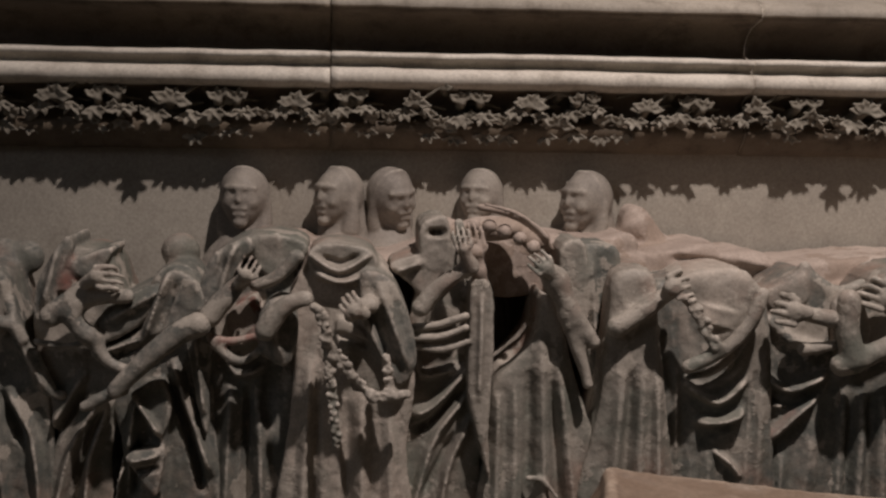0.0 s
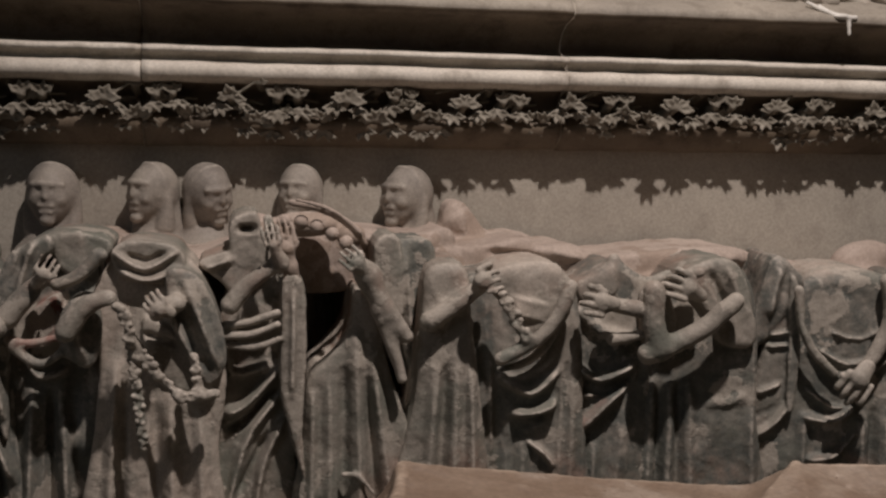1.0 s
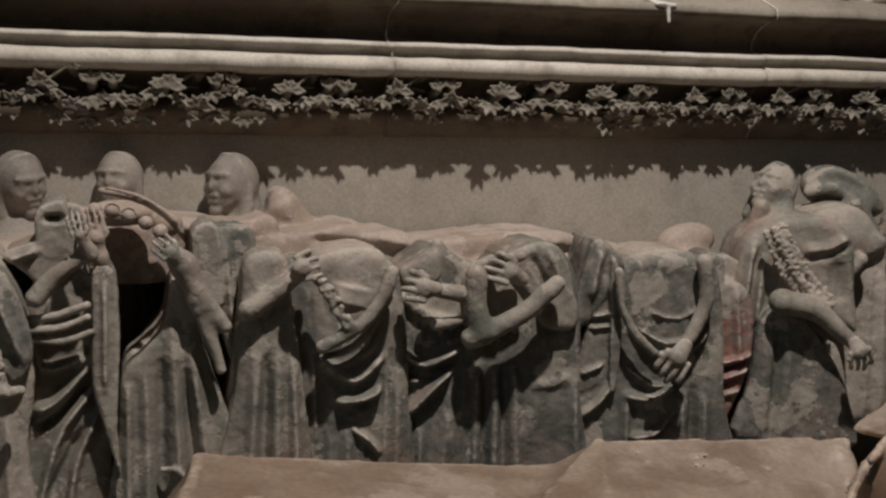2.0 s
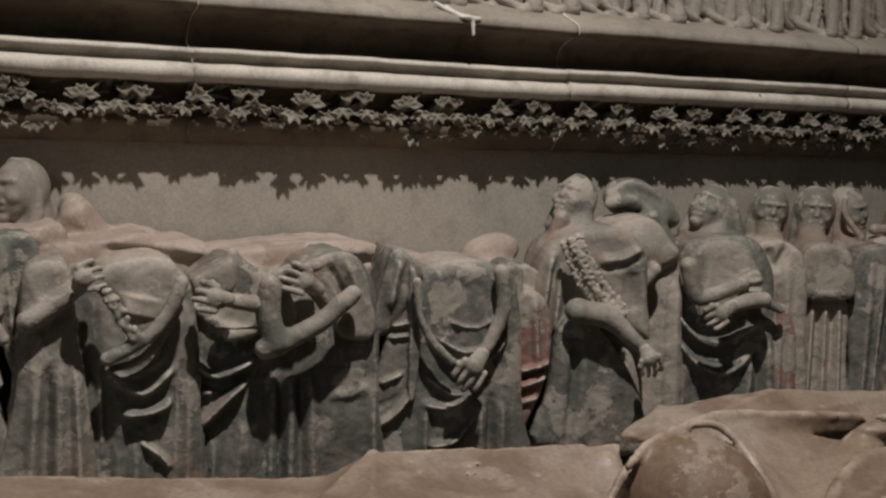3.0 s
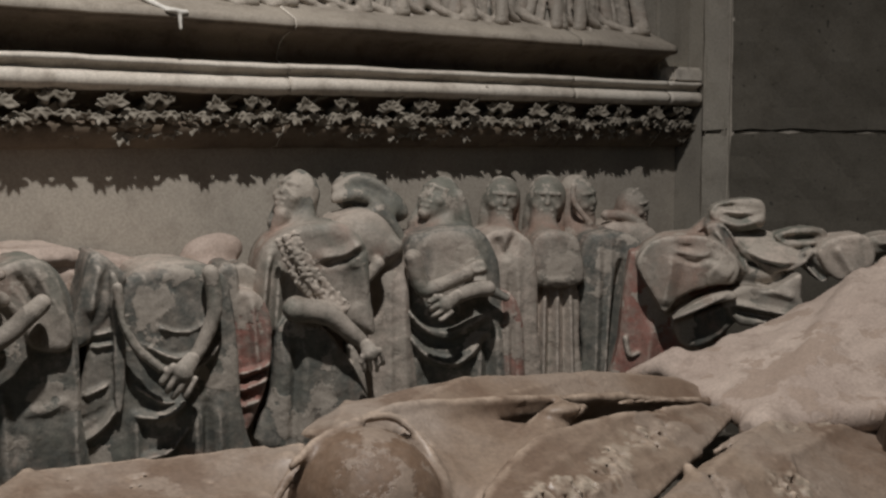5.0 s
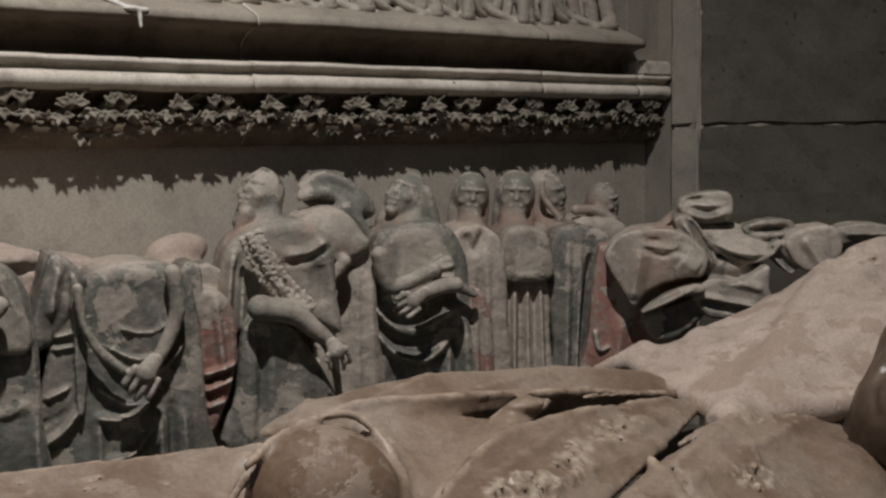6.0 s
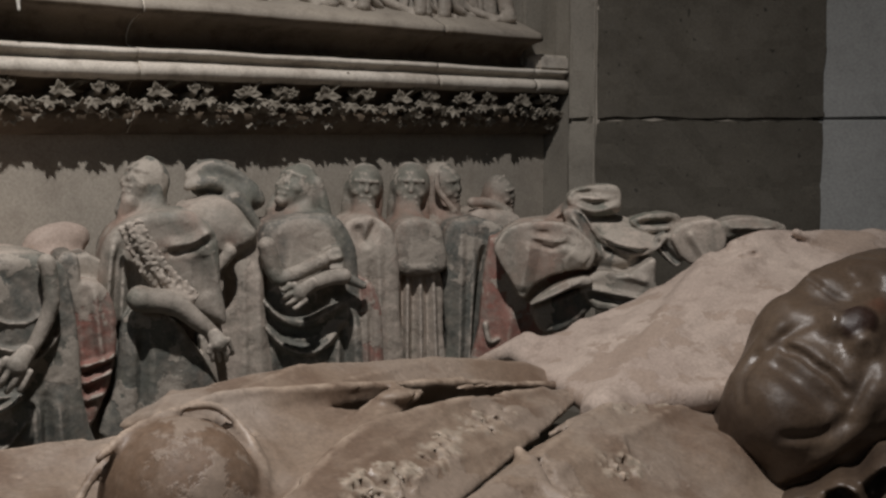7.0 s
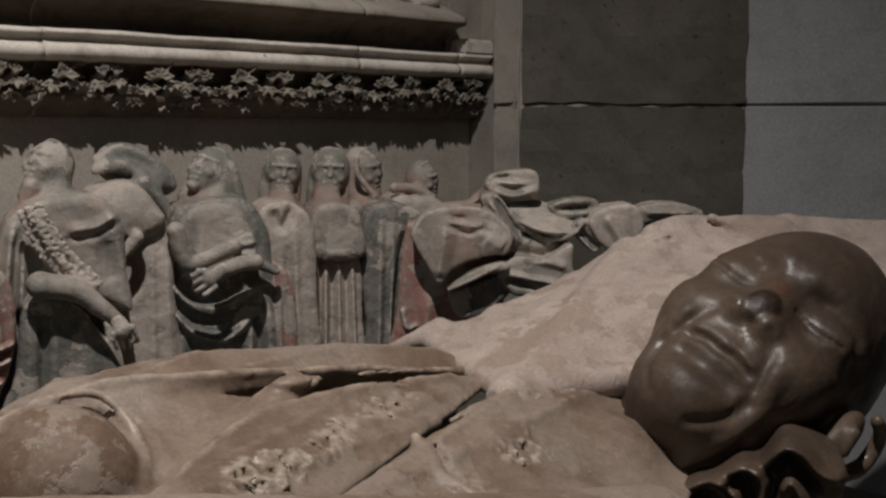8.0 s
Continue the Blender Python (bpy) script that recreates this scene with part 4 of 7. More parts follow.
s = Sculpt(0.0013)
s.ell((0.017, 0.04, 1.5488), (0.015, 0.0117, 0.0142), 0.01, 0)
s.mantle([(0.0036, 1.5361), (0.0279, 1.5444), (0.042, 1.5235), (0.0438, 1.4814), (0.0476, 1.4388), (0.0491, 1.3305), (-0.0233, 1.3326), (-0.0183, 1.4057), (-0.0258, 1.4483), (-0.0091, 1.4902)], 0.026, 0.0059, [([(0.0192, 1.4732), (0.0331, 1.4305), (0.0453, 1.3916)], 0.0038, 0.01), ([(0.015, 1.4605), (0.029, 1.422), (0.039, 1.3787)], 0.0033, -0.01), ([(-0.0076, 1.4481), (-0.0133, 1.4099)], 0.0042, 0.012), ([(-0.0203, 1.4058), (-0.0274, 1.3328)], 0.0038, 0.01), ([(-0.0006, 1.448), (0.0105, 1.4223), (0.0075, 1.3317)], 0.0033, 0.008), ([(-0.008, 1.4141), (-0.0105, 1.3755)], 0.0033, -0.008)], paint=1)
s.mantle([(0.017, 1.5423), (0.035, 1.5373), (0.0449, 1.5208), (0.0348, 1.5084), (0.0085, 1.4961), (-0.0035, 1.492), (0.0048, 1.5168)], 0.042, 0.0042, [([(0.017, 1.5394), (0.0013, 1.4961)], 0.0029, 0.008), ([(0.0229, 1.5332), (0.0106, 1.5002)], 0.0025, -0.004)], 0.04, 1)
s.chain([(-0.0171, -0.058, 1.461), (0.0025, -0.058, 1.4809), (0.024, -0.058, 1.4988), (0.0396, -0.058, 1.5068)], 0.0059, 0.0092, 0.007, 1)
s.mantle([(-0.0394, 1.484), (-0.0175, 1.4921), (0.0167, 1.5084), (0.0125, 1.4919), (-0.0118, 1.4713), (-0.0277, 1.4715)], 0.036, 0.0033, [([(-0.0355, 1.4819), (0.0045, 1.4961)], 0.0021, 0.006), ([(-0.0316, 1.4765), (0.0004, 1.4878)], 0.0021, -0.004)], 0.03, 1)
s.mantle([(-0.008, 1.4546), (0.0122, 1.4635), (0.0181, 1.4417), (0.0098, 1.4207), (-0.0041, 1.442)], 0.042, 0.0033, [([(-0.006, 1.4525), (0.0098, 1.4249)], 0.0025, 0.006)], 0.02, 1)
s.mantle([(-0.0126, 1.4085), (0.0117, 1.4122), (0.0094, 1.3868), (0.0053, 1.3784), (-0.0067, 1.3956)], 0.044, 0.0033, [([(-0.0106, 1.4063), (0.0097, 1.4101)], 0.0025, 0.008), ([(-0.0067, 1.3978), (0.0075, 1.3996)], 0.0025, -0.006)], 0.02, 1)
s.chain([(-0.0408, -0.046, 1.4464), (-0.0251, -0.046, 1.4543), (-0.0153, -0.046, 1.4583)], 0.0042, 0.005, 0.008, 1)
s.ell((0.0597, -0.04, 1.4892), (0.0042, 0.005, 0.0042), 0.004, 1, (0, 0, 0), True)
ob = s.skin("mourner_statue", figure_stone, 0.0006, 0.0008, 2.74)
ob.matrix_world = pose(-0.488, -0.09, 0, 0, 0, 2)
tagged(ob, "headless stone mourner with crossed sleeves and deep folds", "statue", "relief mourners")

s = Sculpt(0.0013)
s.mantle([(-0.0185, 1.507), (0.0144, 1.5448), (0.0432, 1.5448), (0.0475, 1.49), (0.0434, 1.4215), (0.0392, 1.33), (-0.0175, 1.3313), (-0.0182, 1.4222)], 0.02, 0.0058, [([(-0.0024, 1.452), (-0.0092, 1.3311)], 0.005, 0.008), ([(0.0183, 1.439), (0.0202, 1.3304)], 0.005, 0.008), ([(0.01, 1.4519), (0.0055, 1.3308)], 0.0037, -0.008), ([(-0.0104, 1.486), (0.0018, 1.4647), (0.0225, 1.4688)], 0.0033, 0.006)], paint=1)
s.mantle([(-0.0254, 1.5169), (-0.0221, 1.5375), (-0.0111, 1.5561), (0.0111, 1.5673), (0.0151, 1.5582), (0.005, 1.5458), (-0.0052, 1.5252), (-0.0166, 1.5045)], 0.04, 0.005, [([(0.003, 1.5623), (-0.0166, 1.5169)], 0.0033, 0.006), ([(-0.0051, 1.5499), (-0.0174, 1.5128)], 0.0029, -0.005)], 0.05, 1)
s.mantle([(0.0111, 1.5664), (0.0436, 1.5666), (0.0538, 1.5563), (0.0354, 1.5376), (0.0192, 1.5418)], 0.03, 0.0033, [], 0.05)
s.mantle([(-0.0053, 1.5086), (0.0171, 1.5252), (0.0183, 1.496), (0.0027, 1.4877)], 0.034, 0.0025, [], 0.03, 2)
s.chain([(-0.0144, -0.05, 1.5118), (-0.0013, -0.05, 1.5279), (0.0086, -0.05, 1.538)], 0.0083, 0.0054, 0.006, 1)
s.hand((0.0061, -0.058, 1.537), (0.0126, -0.062, 1.5455), (0.0177, -0.056, 1.5548), 0.0029, 0)
s.chain([(0.0461, -0.045, 1.5537), (0.0321, -0.045, 1.5395), (0.0181, -0.045, 1.5334)], 0.0054, 0.0041, 0.006, 1)
s.mantle([(0.0191, 1.5086), (0.0273, 1.5231), (0.0436, 1.5231), (0.0477, 1.5001), (0.0395, 1.475), (0.0231, 1.4835)], 0.05, 0.0058, [([(0.0273, 1.5169), (0.0354, 1.4834)], 0.0033, 0.005)], 0.03, 1)
s.chain([(-0.0152, -0.044, 1.4961), (-0.0001, -0.044, 1.4928), (0.024, -0.044, 1.4985)], 0.0029, 0.0025, 0.005, 2)
s.chain([(-0.0128, -0.044, 1.4904), (0.0059, -0.044, 1.478), (0.024, -0.044, 1.4894)], 0.0033, 0.0025, 0.005, 1)
s.ell((0.0275, -0.02, 1.4517), (0.0075, 0.0075, 0.0257), 0.006, 1, (0, 6, 0), True)
s.mantle([(-0.0349, 1.4987), (-0.0144, 1.507), (-0.0167, 1.4733), (-0.019, 1.4222), (-0.0271, 1.4479), (-0.031, 1.4734)], 0.034, 0.0033, [([(-0.0268, 1.4944), (-0.021, 1.4394)], 0.0025, 0.006)], 0.03, 1)
ob = s.skin("mourner_statue", figure_stone, 0.0006, 0.0008, 4.44)
ob.matrix_world = pose(-0.425, -0.09, 0, 0, 0, 1)
tagged(ob, "headless stone mourner in a dark cloak over red cloth", "statue", "relief mourners")

s = Sculpt(0.0013)
s.mantle([(-0.0434, 1.5102), (-0.0273, 1.5472), (-0.003, 1.5555), (0.0296, 1.5475), (0.0463, 1.5103), (0.0531, 1.4601), (0.0474, 1.4093), (0.0461, 1.3363), (-0.0455, 1.3379), (-0.0393, 1.427), (-0.0353, 1.4771)], 0.03, 0.0073, [([(-0.0231, 1.4771), (-0.031, 1.3376)], 0.0049, 0.006), ([(0.0139, 1.4519), (0.0147, 1.3369)], 0.0049, 0.006), ([(0.0347, 1.4349), (0.0356, 1.3365)], 0.0049, 0.005), ([(0.0037, 1.4435), (0.003, 1.3371)], 0.0037, -0.005), ([(-0.0189, 1.452), (-0.0219, 1.3375)], 0.0041, -0.004)], 0.05, 3)
s.mantle([(-0.0253, 1.5554), (-0.0112, 1.5636), (0.0172, 1.5597), (0.0247, 1.5475), (0.0134, 1.5351), (-0.0029, 1.535), (-0.0192, 1.539)], 0.034, 0.0024, [([(-0.0233, 1.5554), (-0.003, 1.544), (0.0193, 1.5556)], 0.0024, 0.005), ([(-0.0131, 1.5534), (-0.001, 1.5498), (0.01, 1.5548)], 0.002, -0.006), ([(-0.0184, 1.5423), (-0.0029, 1.5358), (0.0133, 1.54)], 0.0024, 0.006)], 0.05)
s.chain([(-0.054, -0.05, 1.5033), (-0.0422, -0.05, 1.5194), (-0.0264, -0.05, 1.5255)], 0.0077, 0.0061, 0.007, 0)
s.mantle([(0.0133, 1.5433), (0.0337, 1.5393), (0.0484, 1.5103), (0.0529, 1.4769), (0.0386, 1.4602), (0.026, 1.4853), (0.0135, 1.5103)], 0.045, 0.0057, [([(0.0256, 1.5351), (0.0467, 1.4769)], 0.0041, 0.006), ([(0.0196, 1.5186), (0.0343, 1.4769)], 0.0033, -0.005)], 0.04, 1)
s.mantle([(-0.0028, 1.5103), (0.0218, 1.4937), (0.0343, 1.4769), (0.0304, 1.456), (0.0139, 1.4603), (-0.0027, 1.4854)], 0.035, 0.0033, [([(-0.0027, 1.4978), (0.0178, 1.4895)], 0.0024, -0.006)], 0.02)
s.chain([(0.0192, -0.052, 1.5218), (0.0093, -0.052, 1.5198), (0.0054, -0.052, 1.5138)], 0.0065, 0.0045, 0.006, 0)
s.hand((0.0152, -0.062, 1.5173), (0.0061, -0.066, 1.5219), (0.0002, -0.06, 1.5301), 0.0029, 0)
studs(s, [(-0.0196, -0.064, 1.5216), (-0.0133, -0.064, 1.5156), (-0.0109, -0.064, 1.4958)], 10, 0.0045, 0, 6)
studs(s, [(-0.0111, -0.056, 1.4943), (-0.0078, -0.056, 1.4661), (-0.0037, -0.056, 1.4213)], 22, 0.0041, 0, 7)
studs(s, [(-0.0103, -0.056, 1.4983), (0.0036, -0.056, 1.4762), (0.0217, -0.056, 1.4558)], 16, 0.0041, 0, 8)
studs(s, [(0.0216, -0.058, 1.4563), (0.0455, -0.058, 1.4582)], 9, 0.0045, 0, 9)
studs(s, [(0.0307, -0.054, 1.4838), (0.0345, -0.054, 1.4573)], 9, 0.0045, 0, 10)
s.ell((-0.0264, -0.05, 1.5154), (0.0057, 0.0041, 0.0049), 0.004, 1, (0, 0, 0), True)
ob = s.skin("mourner_statue", figure_stone, 0.0006, 0.0005, 6.14)
ob.matrix_world = pose(-0.345, -0.1, 0, 0, 0, 0)
tagged(ob, "headless stone cleric in vestments with a studded stole", "statue", "relief mourners")

s = Sculpt(0.0013)
s.mantle([(-0.0252, 1.5071), (-0.0108, 1.5369), (0.0145, 1.5413), (0.0194, 1.4987), (0.0224, 1.4469), (0.0296, 1.4033), (0.0222, 1.3281), (-0.0383, 1.3287), (-0.0264, 1.4209)], 0.024, 0.0058, [([(0.0178, 1.4686), (-0.0053, 1.4426), (-0.0222, 1.434)], 0.0037, 0.01), ([(0.0138, 1.4513), (-0.0051, 1.4296), (-0.02, 1.4209)], 0.0033, -0.008), ([(0.016, 1.4469), (-0.0091, 1.4078), (-0.0275, 1.3286)], 0.0037, 0.008), ([(0.0206, 1.4295), (0.004, 1.3902), (-0.0038, 1.3284)], 0.0033, 0.008), ([(0.0079, 1.4165), (-0.013, 1.3727)], 0.0033, -0.006), ([(-0.0208, 1.49), (-0.0162, 1.4642), (0.0156, 1.4707)], 0.0037, 0.006)], paint=0)
s.mantle([(-0.0404, 1.5463), (-0.0198, 1.5548), (0.005, 1.5633), (0.0116, 1.5425), (-0.0111, 1.5213), (-0.0279, 1.5338)], 0.03, 0.0041, [([(-0.0363, 1.5422), (-0.0177, 1.5485)], 0.0033, 0.006)], 0.05)
s.mantle([(-0.018, 1.5756), (0.0006, 1.582), (0.0051, 1.5591), (-0.003, 1.5424), (-0.0164, 1.5465)], 0.03, 0.0033, [([(-0.0109, 1.5707), (-0.0013, 1.5708)], 0.0029, -0.01)], 0.05)
s.chain([(-0.0182, -0.05, 1.518), (-0.0061, -0.05, 1.5324), (0.016, -0.05, 1.5489)], 0.007, 0.0054, 0.006, 0)
s.chain([(0.0179, -0.052, 1.5471), (0.0124, -0.052, 1.5613), (0.008, -0.052, 1.5795)], 0.0045, 0.0037, 0.006, 0)
s.hand((0.0145, -0.058, 1.5518), (0.0109, -0.06, 1.5641), (0.0078, -0.055, 1.5785), 0.0025, 0)
s.chain([(-0.0219, -0.045, 1.5028), (-0.0034, -0.045, 1.5053), (0.015, -0.045, 1.5112)], 0.0033, 0.0029, 0.004, 0)
s.chain([(-0.0218, -0.045, 1.4953), (-0.0033, -0.045, 1.4962), (0.0151, -0.045, 1.5029)], 0.0029, 0.0025, 0.004, 0)
s.chain([(-0.0216, -0.042, 1.4881), (-0.0009, -0.042, 1.4865), (0.0156, -0.042, 1.4915)], 0.0029, 0.0025, 0.004, 0)
s.mantle([(0.0188, 1.5341), (0.0327, 1.5342), (0.0364, 1.4919), (0.0334, 1.4234), (0.0358, 1.3844), (0.0286, 1.4061), (0.0176, 1.4535), (0.0178, 1.4919)], 0.042, 0.0037, [([(0.0265, 1.5257), (0.0257, 1.4492)], 0.0025, 0.004)], 0.02)
ob = s.skin("mourner_statue", figure_stone, 0.0006, 0.0008, 1.56)
ob.matrix_world = pose(-0.27, -0.09, 0, 0, 0, -1)
tagged(ob, "stone mourner with raised arms supporting the dead man's head", "statue", "relief mourners")

s = Sculpt(0.0013)
s.mantle([(-0.0516, 1.4561), (-0.0378, 1.4735), (-0.0212, 1.4951), (-0.0155, 1.525), (-0.0023, 1.508), (0.0071, 1.4737), (0.0211, 1.4303), (0.0389, 1.382), (0.0457, 1.3286), (-0.0588, 1.329), (-0.055, 1.4127)], 0.038, 0.0067, [([(-0.0168, 1.4908), (-0.011, 1.3288)], 0.0054, 0.006), ([(-0.0036, 1.4736), (0.0151, 1.3287)], 0.005, 0.006), ([(-0.0353, 1.4562), (-0.0349, 1.3289)], 0.005, 0.005), ([(-0.0248, 1.4649), (-0.0241, 1.3288)], 0.0037, -0.005), ([(-0.0075, 1.4563), (0.002, 1.3287)], 0.0037, -0.005), ([(-0.048, 1.4475), (-0.0492, 1.3289)], 0.0037, 0.005)])
s.mantle([(0.0122, 1.552), (0.0318, 1.561), (0.0474, 1.5523), (0.0467, 1.5036), (0.0415, 1.4498), (0.0351, 1.4408), (0.0205, 1.4856)], 0.01, 0.005, [([(0.0232, 1.5521), (0.0294, 1.4857)], 0.0037, 0.005)], 0.05, 1)
s.mantle([(-0.0011, 1.5563), (0.0185, 1.5608), (0.0223, 1.5034), (0.0065, 1.5122)], 0.016, 0.0033, [], 0.05)
s.chain([(-0.0081, -0.05, 1.5362), (0.0028, -0.05, 1.5154), (0.0201, -0.05, 1.4925)], 0.0091, 0.005, 0.007, 0)
s.chain([(-0.0182, -0.046, 1.5481), (-0.0075, -0.046, 1.5377)], 0.0062, 0.0083, 0.008, 0)
s.hand((-0.0091, -0.056, 1.5402), (-0.0201, -0.06, 1.5496), (-0.0285, -0.054, 1.5571), 0.0031, 0)
s.chain([(-0.0013, -0.05, 1.5112), (0.0121, -0.05, 1.4777), (0.0168, -0.05, 1.4608)], 0.005, 0.0037, 0.008, 0)
s.chain([(-0.0249, -0.044, 1.3881), (-0.0143, -0.044, 1.3864), (-0.0033, -0.044, 1.3733)], 0.0021, 0.0017, 0.003, 0)
s.ell((-0.0321, 0, 1.5031), (0.0141, 0.025, 0.0395), 0.004, 1, (0, 8, 0), True)
ob = s.skin("mourner_statue", figure_stone, 0.0006, 0.0005, 3.26)
ob.matrix_world = pose(-0.18, -0.085, 0, 0, 0, -2)
tagged(ob, "stone mourner in a plain wide robe leaning to the bier", "statue", "relief mourners")

s = Sculpt(0.0013)
s.mantle([(-0.0189, 1.5378), (-0.0032, 1.5459), (0.0126, 1.5372), (0.0164, 1.4988), (0.0242, 1.4381), (0.0279, 1.3499), (-0.0402, 1.3569), (-0.0276, 1.4414), (-0.0231, 1.5003)], 0.044, 0.009, [([(-0.0117, 1.466), (-0.0186, 1.3547)], 0.0045, 0.0045), ([(0.0042, 1.4737), (0.0014, 1.3526)], 0.005, 0.005), ([(-0.0038, 1.4656), (-0.0079, 1.3536)], 0.004, -0.005), ([(0.0154, 1.4646), (0.0176, 1.3509)], 0.004, 0.005)])
s.mantle([(-0.0137, 1.5399), (0.0075, 1.5457), (0.0105, 1.5271), (0.0013, 1.5025), (-0.016, 1.4928), (-0.0166, 1.5196)], 0.035, 0.0066, [])
s.chain([(-0.0177, -0.05, 1.5039), (-0.002, -0.05, 1.5133), (0.0149, -0.05, 1.526), (0.0245, -0.05, 1.5306)], 0.0076, 0.0049, 0.006, 0)
s.hand((0.0159, -0.063, 1.5304), (0.0223, -0.068, 1.5376), (0.0332, -0.06, 1.5388), 0.0042, 0)
s.chain([(-0.0218, -0.035, 1.4895), (-0.0072, -0.035, 1.4864), (0.014, -0.035, 1.4995)], 0.0038, 0.0029, 0.005, 0)
s.chain([(-0.0218, -0.032, 1.48), (-0.0052, -0.032, 1.476), (0.0133, -0.032, 1.4874)], 0.0025, 0.0021, 0.004, 0)
ob = s.skin("mourner_statue", figure_stone, 0.0006, 0.0008, 4.96)
ob.matrix_world = pose(-0.125, -0.09, 0, 0, 0, -3)
tagged(ob, "headless stone mourner gripping the edge of the bier", "statue", "relief mourners")

s = Sculpt(0.0013)
s.mantle([(-0.0641, 1.5239), (-0.0458, 1.5364), (-0.0129, 1.5424), (0.0168, 1.5354), (0.0277, 1.5042), (0.0324, 1.4321), (0.0306, 1.3407), (-0.0631, 1.3499), (-0.0634, 1.4378)], 0.036, 0.0089, [([(-0.0171, 1.4083), (-0.0151, 1.3452)], 0.0059, 0.0045), ([(-0.0543, 1.459), (-0.0557, 1.3492)], 0.0069, 0.0045), ([(-0.0372, 1.4362), (-0.0383, 1.3475)], 0.0059, -0.0045)], paint=1)
s.mantle([(-0.0653, 1.5231), (-0.0405, 1.5247), (-0.0361, 1.4903), (-0.0346, 1.4579), (-0.0629, 1.4572)], 0.022, 0.0061, [([(-0.0507, 1.4972), (-0.0402, 1.4819)], 0.0029, -0.004)], 0.03, 2)
s.mantle([(-0.0439, 1.5273), (-0.03, 1.5429), (0.0085, 1.544), (0.0161, 1.5217), (0.0045, 1.5007), (-0.016, 1.4823), (-0.0362, 1.4705), (-0.0417, 1.4938)], 0.036, 0.0074, [([(-0.04, 1.5251), (-0.02, 1.4846)], 0.0059, -0.005), ([(-0.0119, 1.5182), (-0.016, 1.5014)], 0.0147, 0.006)], paint=3)
studs(s, [(-0.0431, -0.062, 1.5265), (-0.0328, -0.062, 1.515), (-0.0263, -0.062, 1.5006), (-0.0193, -0.062, 1.491)], 21, 0.0046, 0, 4)
s.chain([(0.0137, -0.058, 1.5296), (0.0049, -0.058, 1.5084), (-0.011, -0.058, 1.4899), (-0.0384, -0.058, 1.4755)], 0.0052, 0.005, 0.005, 0)
s.chain([(0.013, -0.046, 1.5092), (-0.0015, -0.046, 1.4845), (-0.0176, -0.046, 1.4706), (-0.0367, -0.046, 1.4657)], 0.0038, 0.0029, 0.004, 1)
s.chain([(0.0153, -0.036, 1.497), (0.0038, -0.036, 1.4697), (-0.0166, -0.036, 1.4567), (-0.0343, -0.036, 1.4576)], 0.0033, 0.0025, 0.004, 0)
s.mantle([(-0.0342, 1.4619), (-0.0119, 1.4565), (0.0129, 1.4832), (0.0171, 1.4658), (0.0109, 1.4401), (0.0088, 1.4228), (-0.0119, 1.4091), (-0.0262, 1.423), (-0.0338, 1.4428)], 0.036, 0.007, [([(-0.0338, 1.4564), (-0.0119, 1.4457), (0.0096, 1.4618)], 0.0039, 0.01), ([(-0.0322, 1.4469), (-0.0119, 1.4363), (0.0088, 1.4446)], 0.0034, -0.008), ([(-0.0262, 1.4295), (-0.0057, 1.4316), (0.0096, 1.438)], 0.0039, 0.012), ([(-0.018, 1.4195), (0.0005, 1.4256)], 0.0034, -0.006)])
s.mantle([(-0.016, 1.4094), (0.0088, 1.4206), (0.0173, 1.4003), (0.0131, 1.3831), (-0.0015, 1.3909)], 0.034, 0.0061, [([(-0.0139, 1.4079), (0.0005, 1.3973), (0.0089, 1.3856)], 0.0029, 0.008)])
s.mantle([(0.0107, 1.509), (0.0254, 1.5), (0.0265, 1.4304), (0.0243, 1.3511), (0.009, 1.3526), (0.0113, 1.4314)], 0.039, 0.0063, [([(0.0171, 1.4658), (0.0166, 1.3518)], 0.0029, -0.004)], 0.02)
s.mantle([(-0.0506, 1.484), (-0.0394, 1.4793), (-0.0334, 1.4405), (-0.0348, 1.3886), (-0.0485, 1.3984), (-0.05, 1.4415)], 0.032, 0.0059, [([(-0.0426, 1.4752), (-0.0404, 1.3978)], 0.0029, 0.005)], 0.02)
s.chain([(-0.0362, -0.03, 1.4429), (-0.0262, -0.03, 1.423), (-0.0139, -0.03, 1.4062)], 0.0029, 0.0025, 0.004, 1)
ob = s.skin("mourner_statue", figure_stone, 0.0006, 0.0008, 0.38)
ob.matrix_world = pose(-0.05, -0.09, 0, 0, 0, -4)
tagged(ob, "headless stone cleric with red paint remaining on the robe", "statue", "relief mourners")

s = Sculpt(0.0013)
s.mantle([(-0.0315, 1.5168), (-0.0163, 1.5389), (0.0014, 1.5432), (0.0194, 1.5294), (0.0289, 1.4927), (0.0307, 1.3337), (-0.033, 1.3395), (-0.0307, 1.4312)], 0.028, 0.0078, [([(0.0069, 1.4199), (-0.0016, 1.3366)], 0.0068, 0.0045), ([(-0.0155, 1.4028), (-0.0196, 1.3383)], 0.0059, 0.0045)], paint=1)
s.mantle([(-0.0329, 1.527), (-0.0169, 1.5356), (-0.0025, 1.5421), (0.0007, 1.522), (-0.0133, 1.5133), (-0.0285, 1.5137)], 0.03, 0.0061, [], 0.03)
s.chain([(-0.0012, -0.02, 1.5453), (0.0068, -0.02, 1.5311), (0.0268, -0.02, 1.5272), (0.0424, -0.02, 1.5332)], 0.005, 0.0037, 0.006, 0)
s.chain([(0.0145, -0.05, 1.5096), (-0.0026, -0.05, 1.5122), (-0.0131, -0.05, 1.5146)], 0.0068, 0.0051, 0.005, 0)
